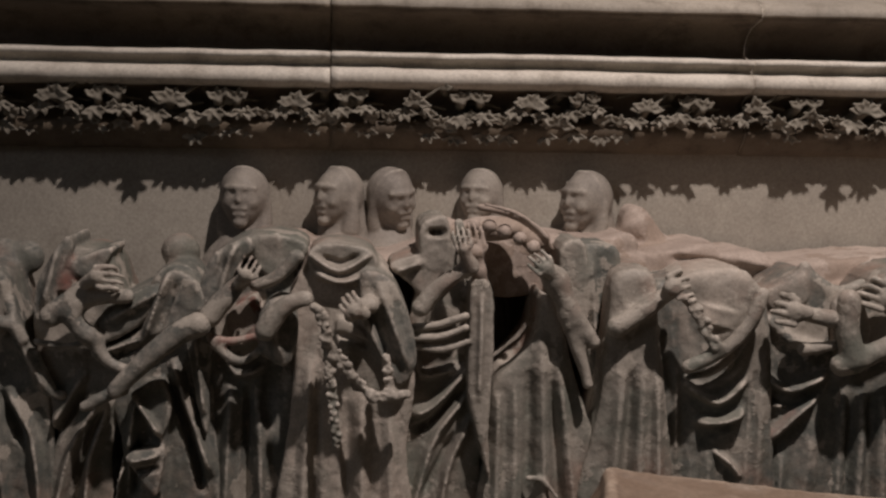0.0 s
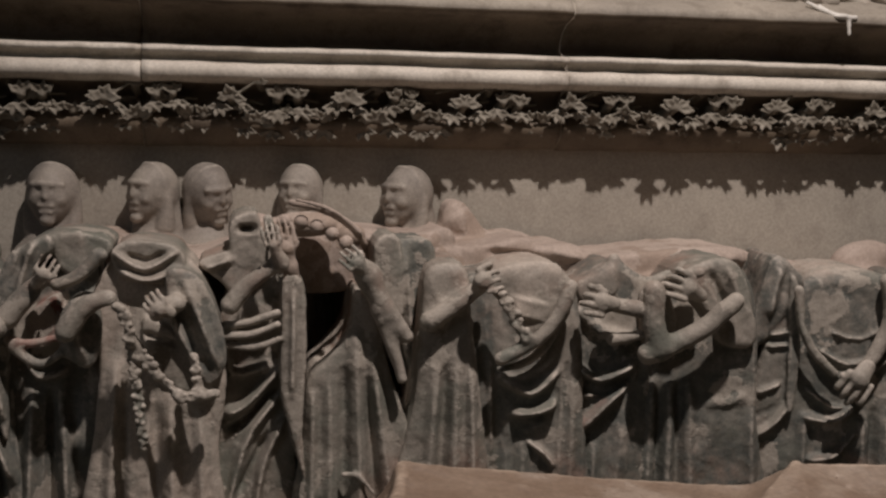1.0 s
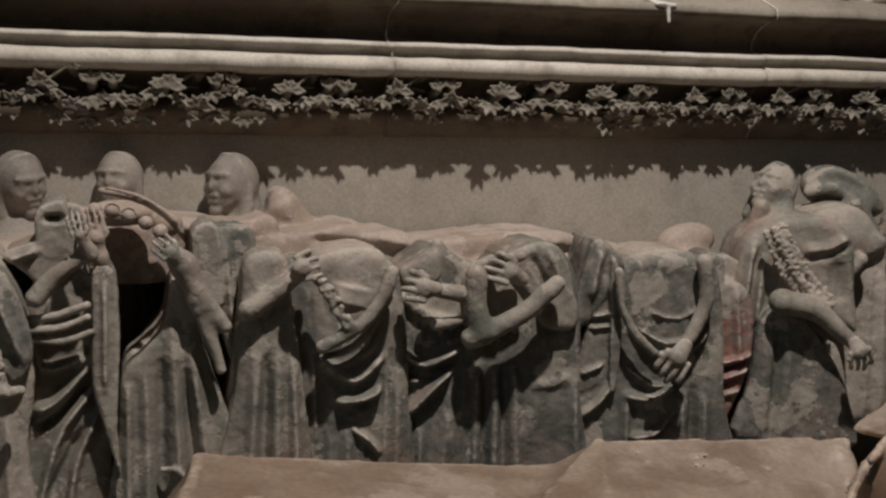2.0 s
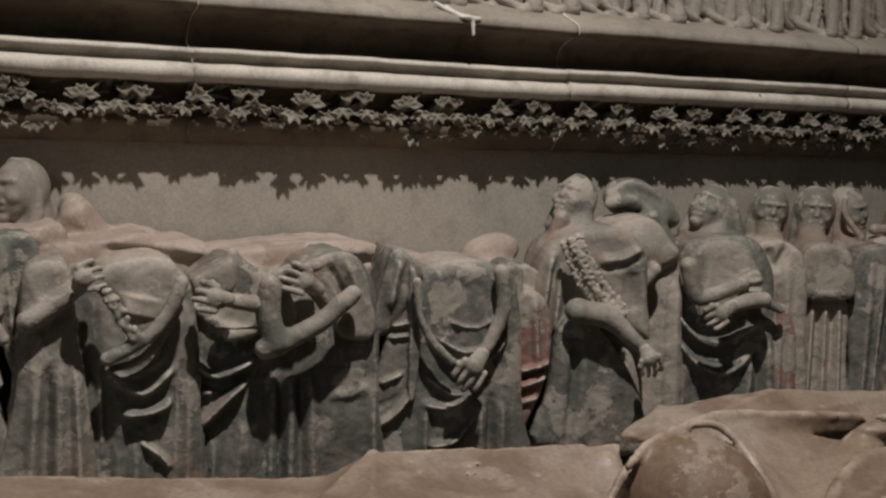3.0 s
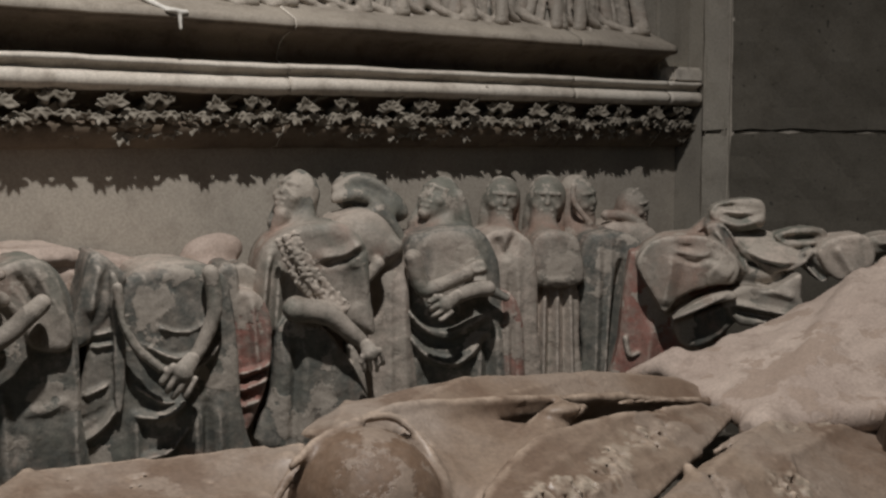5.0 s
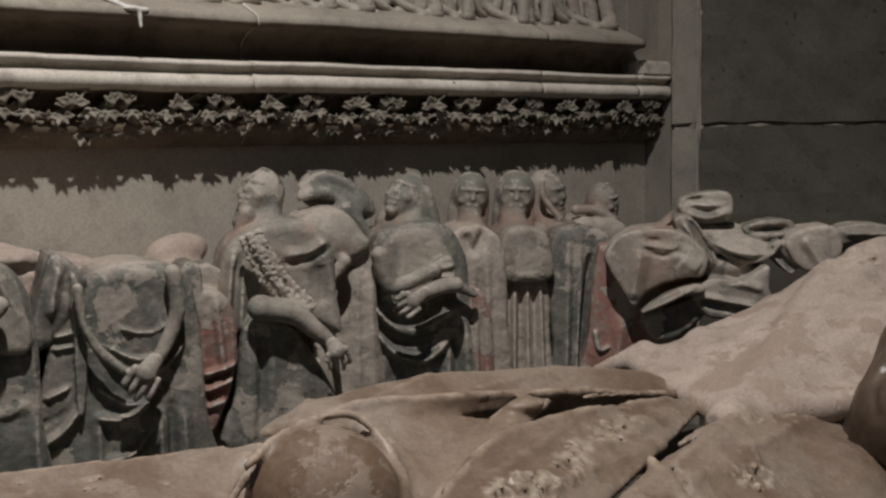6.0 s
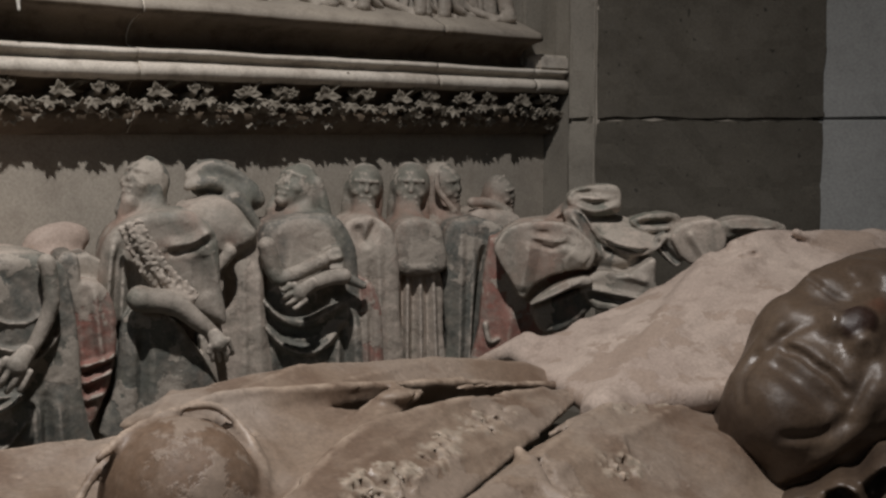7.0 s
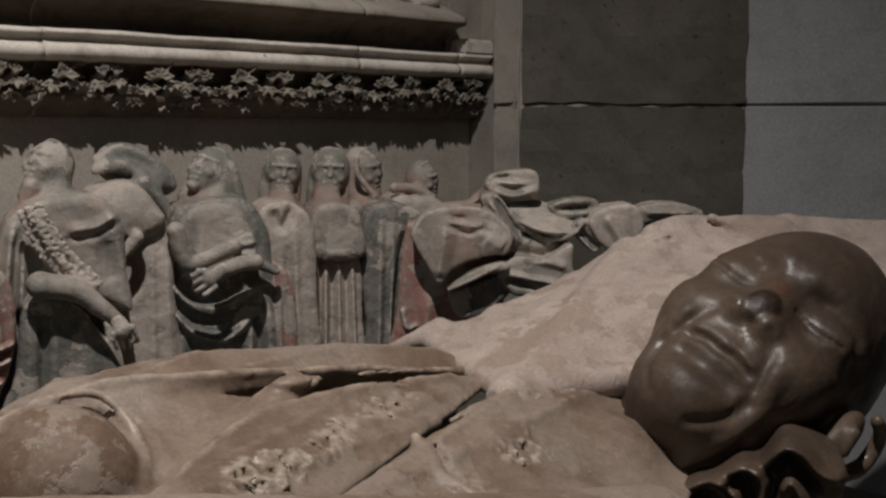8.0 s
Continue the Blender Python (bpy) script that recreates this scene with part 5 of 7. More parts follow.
s.hand((-0.0119, -0.06, 1.516), (-0.0247, -0.063, 1.5175), (-0.0371, -0.058, 1.5196), 0.0044, 0)
s.chain([(-0.0312, -0.03, 1.5057), (-0.0119, -0.03, 1.4898), (0.0098, -0.03, 1.4847)], 0.0037, 0.0033, 0.006, 1)
s.chain([(-0.0079, -0.045, 1.4862), (0.0028, -0.045, 1.4875), (0.0157, -0.045, 1.4905)], 0.0046, 0.0037, 0.005, 0)
s.mantle([(-0.0318, 1.4668), (-0.0145, 1.4572), (0.0118, 1.4694), (0.0186, 1.4556), (0.0054, 1.4382), (-0.0098, 1.4211), (-0.0294, 1.4089), (-0.0295, 1.4357)], 0.03, 0.0063, [([(-0.0309, 1.4624), (-0.0144, 1.4536), (0.0141, 1.4648)], 0.0039, 0.012), ([(-0.0296, 1.4499), (-0.01, 1.4435), (0.0076, 1.4507)], 0.0034, -0.008), ([(-0.0294, 1.4133), (-0.0099, 1.4323), (0.0076, 1.4471)], 0.0039, 0.01), ([(-0.0295, 1.4401), (-0.0178, 1.4404)], 0.0029, 0.006)], paint=1)
s.chain([(-0.03, -0.034, 1.416), (-0.0198, -0.034, 1.4228), (-0.01, -0.034, 1.4324)], 0.0029, 0.0021, 0.005, 2)
ob = s.skin("mourner_statue", figure_stone, 0.0006, 0.0008, 2.08)
ob.matrix_world = pose(0.01, -0.09, 0, 0, 0, -5)
tagged(ob, "headless stone mourner with hand pressed to the bier", "statue", "relief mourners")

s = Sculpt(0.0013)
s.mantle([(-0.0366, 1.4919), (-0.0071, 1.5329), (0.0304, 1.5441), (0.0499, 1.5275), (0.058, 1.4893), (0.0594, 1.4219), (0.0639, 1.3237), (-0.0419, 1.3329), (-0.0404, 1.4177)], 0.032, 0.0082, [([(-0.0292, 1.4499), (-0.0317, 1.332)], 0.0044, 0.0045), ([(-0.0153, 1.4446), (-0.0139, 1.3305)], 0.0049, 0.005), ([(0.0011, 1.4486), (0.0052, 1.3288)], 0.0049, 0.005), ([(-0.0218, 1.4449), (-0.0223, 1.3312)], 0.0034, -0.005), ([(-0.0069, 1.4442), (-0.0044, 1.3296)], 0.0034, -0.005), ([(0.052, 1.4223), (0.0569, 1.3243)], 0.0049, 0.0045)], paint=1)
s.mantle([(-0.0421, 1.5212), (-0.0311, 1.5286), (-0.0199, 1.5231), (-0.0128, 1.496), (-0.0238, 1.4738), (-0.0371, 1.4698), (-0.0418, 1.4968)], 0.043, 0.0067, [])
s.chain([(-0.0375, -0.06, 1.525), (-0.0372, -0.06, 1.5014), (-0.0318, -0.06, 1.4813)], 0.0082, 0.0089, 0.008, 0)
s.chain([(-0.04, -0.058, 1.476), (-0.0184, -0.058, 1.4848), (0.0034, -0.058, 1.4964), (0.0277, -0.058, 1.517)], 0.0082, 0.0068, 0.006, 0)
s.chain([(-0.0261, -0.05, 1.5235), (-0.0131, -0.05, 1.5342), (0.0002, -0.05, 1.5385)], 0.005, 0.0048, 0.006, 0)
s.hand((-0.0002, -0.053, 1.5204), (-0.0138, -0.058, 1.5283), (-0.0289, -0.053, 1.5331), 0.0044, 0)
s.mantle([(-0.0067, 1.5351), (0.0254, 1.5476), (0.042, 1.5346), (0.0497, 1.5067), (0.0357, 1.4931), (0.0122, 1.5029)], 0.038, 0.0069, [([(0.0255, 1.5416), (0.045, 1.5021)], 0.0049, 0.005), ([(0.014, 1.5349), (0.0309, 1.5025)], 0.0039, -0.005)])
s.mantle([(0.0304, 1.5131), (0.0469, 1.5081), (0.0521, 1.485), (0.0429, 1.476), (0.024, 1.4812), (0.0192, 1.4951)], 0.043, 0.0067, [])
s.mantle([(0.0057, 1.4718), (0.0173, 1.4728), (0.0264, 1.4375), (0.0251, 1.4282), (0.0142, 1.4335)], 0.026, 0.0034, [])
s.mantle([(0.0267, 1.4701), (0.0408, 1.4743), (0.0467, 1.4177), (0.0335, 1.4113)], 0.026, 0.0044, [([(0.0352, 1.4698), (0.0382, 1.4134)], 0.002, -0.003)])
studs(s, [(0.006, -0.03, 1.4521), (0.0154, -0.03, 1.4439), (0.0246, -0.03, 1.449)], 9, 0.0028, 0, 61)
studs(s, [(0.0198, -0.032, 1.4312), (0.0338, -0.032, 1.4314), (0.0455, -0.032, 1.4355)], 9, 0.0025, 0, 62)
ob = s.skin("mourner_statue", figure_stone, 0.0006, 0.0008, 3.78)
ob.matrix_world = pose(0.07, -0.09, 0, 0, 0, -6)
tagged(ob, "headless stone mourner with bent arm and sword belt", "statue", "relief mourners")

s = Sculpt(0.0013)
s.mantle([(-0.0445, 1.4864), (-0.0206, 1.5251), (0.0144, 1.5338), (0.0556, 1.5297), (0.0672, 1.4946), (0.0725, 1.4134), (0.078, 1.3307), (-0.0613, 1.3388), (-0.0579, 1.4181)], 0.034, 0.0088, [([(0.0332, 1.4148), (0.033, 1.3333)], 0.0058, 0.005), ([(0.0513, 1.4193), (0.054, 1.3321)], 0.0058, 0.005), ([(0.0424, 1.4196), (0.044, 1.3327)], 0.0039, -0.0045), ([(-0.0155, 1.4166), (-0.0135, 1.336)], 0.0048, 0.0045)], paint=1)
s.mantle([(-0.0444, 1.5475), (-0.0233, 1.5347), (-0.0196, 1.5227), (-0.0346, 1.4966), (-0.0525, 1.4754), (-0.0641, 1.478), (-0.0552, 1.5135)], 0.037, 0.0067, [([(-0.0404, 1.5395), (-0.0491, 1.4992)], 0.0048, 0.006)], 0.04, 1)
s.mantle([(-0.0451, 1.4896), (-0.0248, 1.4964), (-0.0249, 1.4603), (-0.0306, 1.4314), (-0.0573, 1.4275), (-0.0521, 1.4562)], 0.034, 0.006, [([(-0.0469, 1.4839), (-0.0255, 1.4869)], 0.0019, 0.005), ([(-0.0476, 1.4743), (-0.0253, 1.4758)], 0.0019, 0.005), ([(-0.0487, 1.4791), (-0.0254, 1.4811)], 0.0019, -0.003), ([(-0.0551, 1.4361), (-0.0358, 1.4437)], 0.0024, 0.006)], 0.02)
s.mantle([(-0.0329, 1.53), (-0.0245, 1.5206), (-0.0219, 1.4735), (-0.0256, 1.4261), (-0.0318, 1.4263), (-0.032, 1.4737)], 0.043, 0.0044, [], 0.02, 1)
s.mantle([(-0.011, 1.5323), (0.0186, 1.5379), (0.0491, 1.5296), (0.0559, 1.5076), (0.0452, 1.4905), (0.0101, 1.4838), (-0.0002, 1.4985), (-0.0056, 1.513)], 0.028, 0.0078, [([(0.0075, 1.4887), (0.0302, 1.4854), (0.0492, 1.4939)], 0.0039, 0.003)], 0.05, 3)
s.mantle([(-0.0173, 1.4891), (0.0025, 1.4878), (0.0278, 1.4811), (0.0503, 1.4905), (0.0562, 1.4682), (0.0416, 1.4439), (0.0219, 1.4247), (-0.0081, 1.4209), (-0.0193, 1.431)], 0.03, 0.0067, [([(0.0025, 1.4878), (0.0277, 1.4825), (0.0512, 1.4939)], 0.0034, 0.012), ([(-0.0056, 1.4768), (0.0231, 1.4689), (0.0506, 1.4821)], 0.0034, -0.01), ([(-0.0154, 1.4736), (0.0111, 1.4497), (0.0362, 1.4539), (0.056, 1.4731)], 0.0034, 0.012), ([(-0.0095, 1.4755), (0.0183, 1.4602), (0.0469, 1.4684)], 0.0029, 0.008), ([(-0.0138, 1.4503), (0.0115, 1.4359), (0.0315, 1.4417)], 0.0039, -0.01), ([(-0.0161, 1.4407), (0.0067, 1.4253), (0.0269, 1.4246)], 0.0029, 0.01)], 0.03, 1)
s.chain([(-0.029, -0.05, 1.5219), (-0.0249, -0.05, 1.494), (-0.0149, -0.05, 1.4728), (0.0024, -0.05, 1.4559)], 0.0041, 0.0033, 0.005, 0)
s.mantle([(-0.018, 1.4212), (0.0069, 1.4213), (0.0217, 1.4297), (0.0299, 1.4096), (0.0129, 1.3855), (-0.007, 1.3766), (-0.0173, 1.3918)], 0.034, 0.0063, [([(-0.017, 1.4173), (0.007, 1.4144), (0.0244, 1.4247)], 0.0034, 0.01), ([(-0.0151, 1.404), (0.0074, 1.4031)], 0.0039, -0.008), ([(-0.0146, 1.3809), (0.0128, 1.3865), (0.0301, 1.4046)], 0.0034, 0.01)], 0.02, 1)
s.mantle([(-0.0621, 1.4276), (-0.0381, 1.4389), (-0.0269, 1.4216), (-0.0373, 1.4025), (-0.0566, 1.3936), (-0.0641, 1.4036)], 0.034, 0.006, [([(-0.0625, 1.3987), (-0.0423, 1.41), (-0.029, 1.4265)], 0.0029, 0.008), ([(-0.0595, 1.4155), (-0.0378, 1.4244)], 0.0024, -0.005)], 0.02)
s.ell((-0.0108, -0.05, 1.4994), (0.0116, 0.0087, 0.0126), 0.006, 1, (0, 20, 0), True)
s.ell((-0.0167, -0.05, 1.4148), (0.0107, 0.0058, 0.0068), 0.005, 1, (0, 20, 0), True)
s.chain([(0.0449, -0.045, 1.5292), (0.0478, -0.045, 1.4992), (0.0378, -0.045, 1.4731), (0.026, -0.045, 1.4542)], 0.0068, 0.0051, 0.006, 0)
s.hand((0.0251, -0.058, 1.4625), (0.0155, -0.064, 1.4499), (0.0066, -0.058, 1.4338), 0.0049, 0)
ob = s.skin("mourner_statue", figure_stone, 0.0006, 0.0008, 5.48)
ob.matrix_world = pose(0.19, -0.09, 0, 0, 0, -10)
tagged(ob, "headless stone mourner in a mantle gathered in hanging folds", "statue", "relief mourners")

s = Sculpt(0.0013)
s.mantle([(-0.012, 1.512), (0.0275, 1.512), (0.0329, 1.4393), (0.0357, 1.3176), (-0.0042, 1.3191)], 0.006, 0.0039, [([(0.0106, 1.3873), (0.013, 1.3185)], 0.0044, 0.004)], 0.05, 1)
s.mantle([(-0.0203, 1.5273), (-0.0048, 1.5299), (-0.0028, 1.5018), (-0.0058, 1.4812), (-0.0169, 1.5018)], 0.03, 0.0059, [], 0.03, 1)
s.mantle([(-0.0091, 1.5018), (0.0118, 1.5058), (0.0244, 1.481), (0.0222, 1.4395), (0.0126, 1.4083), (-0.0026, 1.385), (-0.0081, 1.4399)], 0.03, 0.0068, [([(-0.0059, 1.4373), (0.022, 1.4447)], 0.0025, 0.006), ([(-0.0054, 1.4232), (0.0198, 1.4317)], 0.0025, 0.006), ([(-0.0057, 1.43), (0.0206, 1.4385)], 0.002, -0.004), ([(0.0067, 1.5017), (0.0115, 1.4396)], 0.0039, 0.005), ([(-0.0044, 1.4086), (0.0129, 1.4135)], 0.0025, 0.004)], 0.05, 2)
ob = s.skin("mourner_statue", figure_stone, 0.0006, 0.0004, 0.9)
ob.matrix_world = pose(0.275, -0.085, 0, 0, 0, -14)
tagged(ob, "stone figure in a faded red robe with creased cloth", "statue", "relief mourners")

s = Sculpt(0.0013)
s.head((-0.0047, 0.03, 1.583), 0.0235, -48, -20, 6, 1, 0, 0, 1)
s.chain([(-0.0193, 0.01, 1.5674), (-0.0253, 0.01, 1.5522), (-0.0308, 0.01, 1.537)], 0.0075, 0.0041, 0.004, 0)
s.cap((0.0004, 0.03, 1.563), (0.0025, 0.01, 1.5461), 0.0131, 0.02, 0.01, 0)
s.mantle([(-0.0307, 1.4744), (-0.008, 1.4858), (0.0165, 1.4615), (0.0362, 1.4345), (0.0484, 1.4024), (0.05, 1.3604), (-0.0488, 1.3691), (-0.0388, 1.4193)], 0.058, 0.0103, [([(-0.0238, 1.4589), (-0.0305, 1.3675)], 0.0086, 0.003), ([(-0.0062, 1.4629), (-0.0115, 1.3658)], 0.0075, 0.003), ([(-0.0163, 1.4584), (-0.0205, 1.3666)], 0.0043, -0.004)], paint=1)
s.mantle([(-0.0206, 1.5565), (0.0063, 1.5635), (0.0359, 1.5595), (0.0514, 1.5381), (0.0535, 1.4978), (0.0568, 1.4622), (0.0337, 1.4712), (0.0041, 1.4814), (-0.0133, 1.4754), (-0.0306, 1.4665), (-0.0526, 1.4699), (-0.0504, 1.508), (-0.0407, 1.5417)], 0.0405, 0.0106, [([(-0.0371, 1.5367), (-0.045, 1.4684)], 0.0048, 0.006), ([(-0.0287, 1.5265), (-0.0329, 1.4677)], 0.0043, 0.005), ([(-0.0334, 1.5316), (-0.0392, 1.4681)], 0.0037, -0.004), ([(0.008, 1.5339), (0.0278, 1.536), (0.0456, 1.5458)], 0.0053, 0.004), ([(0.0078, 1.5269), (0.0277, 1.5301), (0.0444, 1.5394)], 0.0037, -0.003), ([(0.035, 1.5238), (0.0417, 1.4884)], 0.0075, -0.005)], 0.05, 0)
studs(s, [(-0.0308, -0.058, 1.5505), (-0.0238, -0.058, 1.5339), (-0.0148, -0.058, 1.5152), (0.0001, -0.058, 1.496), (0.0235, -0.058, 1.479)], 44, 0.0035, 3, 14)
studs(s, [(-0.0245, -0.062, 1.5544), (-0.0174, -0.062, 1.5388), (-0.0084, -0.062, 1.5211), (0.0045, -0.062, 1.504), (0.0255, -0.062, 1.4873)], 44, 0.0037, 3, 15)
studs(s, [(-0.0176, -0.06, 1.5569), (-0.0104, -0.06, 1.5422), (-0.0013, -0.06, 1.5254), (0.0108, -0.06, 1.5093), (0.0289, -0.06, 1.4927)], 44, 0.0035, 3, 16)
s.chain([(-0.0178, -0.07, 1.4932), (0.0097, -0.07, 1.4864), (0.0286, -0.07, 1.4712), (0.0439, -0.07, 1.457)], 0.0112, 0.0056, 0.006, 0)
s.hand((0.0397, -0.083, 1.4614), (0.0442, -0.086, 1.451), (0.0478, -0.078, 1.4356), 0.0039, 0)
s.mantle([(0.0077, 1.4658), (0.0208, 1.4581), (0.0248, 1.4207), (0.0228, 1.3806), (0.0109, 1.3816), (0.0086, 1.4269)], 0.043, 0.0048, [], 0.0, 0, 0.003)
studs(s, [(0.0158, -0.056, 1.4549), (0.0188, -0.056, 1.4174)], 15, 0.0038, 0, 21)
s.mantle([(0.0334, 1.4504), (0.0422, 1.4438), (0.0495, 1.4077), (0.0414, 1.4083)], 0.0405, 0.0037, [], 0.0, 0, 0.003)
ob = s.skin("mourner_statue", figure_stone, 0.0006, 0.0006, 2.6)
ob.matrix_world = pose(0.345, -0.08, 0, 0, 0, -20)
tagged(ob, "bearded stone man in a cloak with an embroidered border", "statue", "relief mourners")

s = Sculpt(0.0013)
s.ell((0.0071, 0.07, 1.5833), (0.0277, 0.0277, 0.021), 0.008, 1, (0, 12, 0))
s.ell((0.0354, 0.06, 1.5693), (0.0199, 0.0221, 0.0144), 0.01, 1, (0, 35, 0))
s.chain([(-0.0195, 0.045, 1.5893), (0.003, 0.045, 1.5987), (0.0281, 0.045, 1.5881), (0.0476, 0.045, 1.5641)], 0.0047, 0.0038, 0.012, 1)
s.chain([(-0.0225, 0.038, 1.5786), (0.0042, 0.038, 1.5823), (0.0319, 0.038, 1.5649)], 0.0038, 0.0042, 0.012, 1)
s.chain([(0.0191, 0.03, 1.5679), (0.0355, 0.03, 1.5497), (0.0437, 0.03, 1.5355)], 0.0077, 0.0047, 0.008, 1)
s.ell((-0.0063, 0.03, 1.5538), (0.0232, 0.0199, 0.0155), 0.01, 0, (0, -20, 0))
s.mantle([(-0.0355, 1.554), (-0.0138, 1.5682), (0.0078, 1.5676), (0.029, 1.5411), (0.0366, 1.5082), (0.0385, 1.4643), (0.0389, 1.3757), (-0.0507, 1.3829), (-0.0425, 1.4904)], 0.028, 0.0113, [([(0.0175, 1.5145), (0.0172, 1.3775)], 0.0066, 0.004), ([(0.0311, 1.5085), (0.0311, 1.3764)], 0.0066, 0.004)], 0.06, 3)
s.ell((-0.0019, -0.02, 1.5437), (0.0265, 0.0221, 0.0199), 0.008, 0, (0, 30, 0))
s.chain([(-0.0197, -0.03, 1.5347), (0.0011, -0.03, 1.5287), (0.0226, -0.03, 1.5383)], 0.0093, 0.007, 0.008, 0)
s.chain([(0.0034, -0.045, 1.5237), (-0.0074, -0.045, 1.5097), (-0.0116, -0.045, 1.5048)], 0.0058, 0.0042, 0.005, 0)
s.mantle([(0.013, 1.5093), (0.0351, 1.5181), (0.0374, 1.4644), (0.0378, 1.3758), (0.0067, 1.3783)], 0.022, 0.0069, [([(0.0107, 1.4577), (0.0372, 1.4578)], 0.0033, -0.002), ([(0.0105, 1.4495), (0.0382, 1.4501)], 0.0028, 0.002)], 0.02, 3)
s.ell((-0.0062, -0.03, 1.487), (0.0122, 0.0088, 0.0243), 0.005, 1, (0, -8, 0), True)
ob = s.skin("mourner_statue", figure_stone, 0.0006, 0.0006, 4.3)
ob.matrix_world = pose(0.415, -0.07, 0, 0, 0, -20)
tagged(ob, "bowed stone mourner with wrapped head seen from above", "statue", "relief mourners")

s = Sculpt(0.0013)
s.head((0.0063, 0.04, 1.5741), 0.0247, -44, -26, 10, 1, 0, 0, 0)
s.cap((0.013, 0.05, 1.5545), (0.0088, 0.02, 1.531), 0.0158, 0.0237, 0.01, 0)
s.chain([(0.027, 0.03, 1.5808), (0.0341, 0.03, 1.5522), (0.0379, 0.03, 1.5293)], 0.0061, 0.0069, 0.006, 0)
s.mantle([(-0.0357, 1.5358), (-0.0191, 1.5488), (0.0084, 1.5534), (0.036, 1.5499), (0.0536, 1.5219), (0.0576, 1.4831), (0.0626, 1.4271), (0.0676, 1.3592), (-0.05, 1.3669), (-0.0398, 1.4654)], 0.031, 0.0112, [([(0.0506, 1.4582), (0.055, 1.3552)], 0.0077, 0.006), ([(0.0359, 1.4363), (0.0262, 1.3571)], 0.0066, 0.005), ([(-0.029, 1.4396), (-0.0317, 1.3609)], 0.0066, 0.005), ([(0.042, 1.4586), (0.0435, 1.356)], 0.0055, -0.006)], paint=1)
s.mantle([(-0.0308, 1.5311), (-0.0154, 1.5467), (0.0091, 1.5503), (0.0283, 1.5443), (0.0336, 1.529), (0.022, 1.4968), (-0.0003, 1.4759), (-0.0166, 1.4821), (-0.0298, 1.4988)], 0.032, 0.01, [([(-0.0156, 1.536), (-0.0207, 1.4931)], 0.0066, -0.004)], 0.05, 3)
s.chain([(-0.034, -0.05, 1.5267), (-0.025, -0.05, 1.4984), (-0.0079, -0.05, 1.5003), (0.017, -0.05, 1.5111)], 0.0084, 0.0069, 0.006, 0)
s.chain([(0.0352, -0.06, 1.4971), (0.0212, -0.06, 1.4961), (0.0023, -0.06, 1.4895)], 0.0077, 0.0065, 0.004, 0)
s.hand((0.0038, -0.072, 1.4931), (-0.0114, -0.076, 1.4838), (-0.0223, -0.072, 1.4765), 0.0043, 0)
s.mantle([(0.0171, 1.5153), (0.0345, 1.5227), (0.0398, 1.5091), (0.0374, 1.4921), (0.0261, 1.499)], 0.046, 0.0055, [([(0.0208, 1.5109), (0.0377, 1.5146)], 0.0027, 0.003), ([(0.0207, 1.5035), (0.0386, 1.5038)], 0.0027, 0.003)], 0.0)
s.chain([(0.0353, -0.045, 1.4953), (0.0462, -0.045, 1.4911), (0.0561, -0.045, 1.4864)], 0.0056, 0.0042, 0.005, 1)
s.mantle([(-0.0408, 1.4885), (-0.0277, 1.4663), (-0.0006, 1.4569), (0.0272, 1.4682), (0.0507, 1.4764), (0.0595, 1.4623), (0.0379, 1.4413), (0.032, 1.414), (0.0013, 1.4074), (-0.0231, 1.4225), (-0.0417, 1.4453)], 0.034, 0.0083, [([(-0.041, 1.4804), (-0.0224, 1.4606), (0.0048, 1.4539), (0.0383, 1.4688)], 0.0049, 0.01), ([(-0.0397, 1.4642), (-0.0172, 1.4468), (0.0074, 1.4428), (0.0381, 1.4567)], 0.0044, -0.008), ([(-0.0399, 1.456), (-0.0175, 1.4304), (0.0099, 1.424), (0.0323, 1.4415)], 0.0049, 0.01), ([(-0.0391, 1.4397), (-0.0123, 1.4164), (0.0108, 1.4124)], 0.0044, -0.007), ([(-0.0357, 1.4748), (-0.0171, 1.4522), (0.0075, 1.4472), (0.0326, 1.458)], 0.0033, 0.005)], paint=1)
s.mantle([(0.0597, 1.487), (0.0709, 1.4811), (0.0785, 1.4503), (0.0789, 1.3721), (0.0607, 1.3733), (0.0581, 1.4402)], 0.034, 0.0066, [([(0.0662, 1.462), (0.0675, 1.3728)], 0.0033, -0.004)], 0.02, 2)
ob = s.skin("mourner_statue", figure_stone, 0.0006, 0.0006, 6.0)
ob.matrix_world = pose(0.49, -0.085, 0, 0, 0, -24)
tagged(ob, "stone mourner with upturned face and folded arm", "statue", "relief mourners")

s = Sculpt(0.0013)
s.head((0.0039, 0.05, 1.5709), 0.0239, -2, 6, 6, 1, 0, 0, 0)
s.cap((0.0024, 0.05, 1.5511), (-0.0009, 0.02, 1.5286), 0.0109, 0.0193, 0.01, 0)
s.mantle([(-0.0322, 1.5311), (-0.0078, 1.5453), (0.0152, 1.5357), (0.026, 1.5114), (0.0279, 1.4447), (0.0284, 1.3588), (-0.0407, 1.3625), (-0.0361, 1.4714)], 0.028, 0.0093, [([(0.004, 1.5181), (0.006, 1.36)], 0.0058, 0.004), ([(-0.009, 1.4462), (-0.0113, 1.3609)], 0.0058, 0.004), ([(-0.0011, 1.4942), (-0.0026, 1.3604)], 0.0047, -0.004), ([(-0.0188, 1.5367), (-0.0081, 1.5184), (0.0043, 1.542)], 0.0058, -0.006)], 0.06, 3)
ob = s.skin("mourner_statue", figure_stone, 0.0006, 0.0006, 1.42)
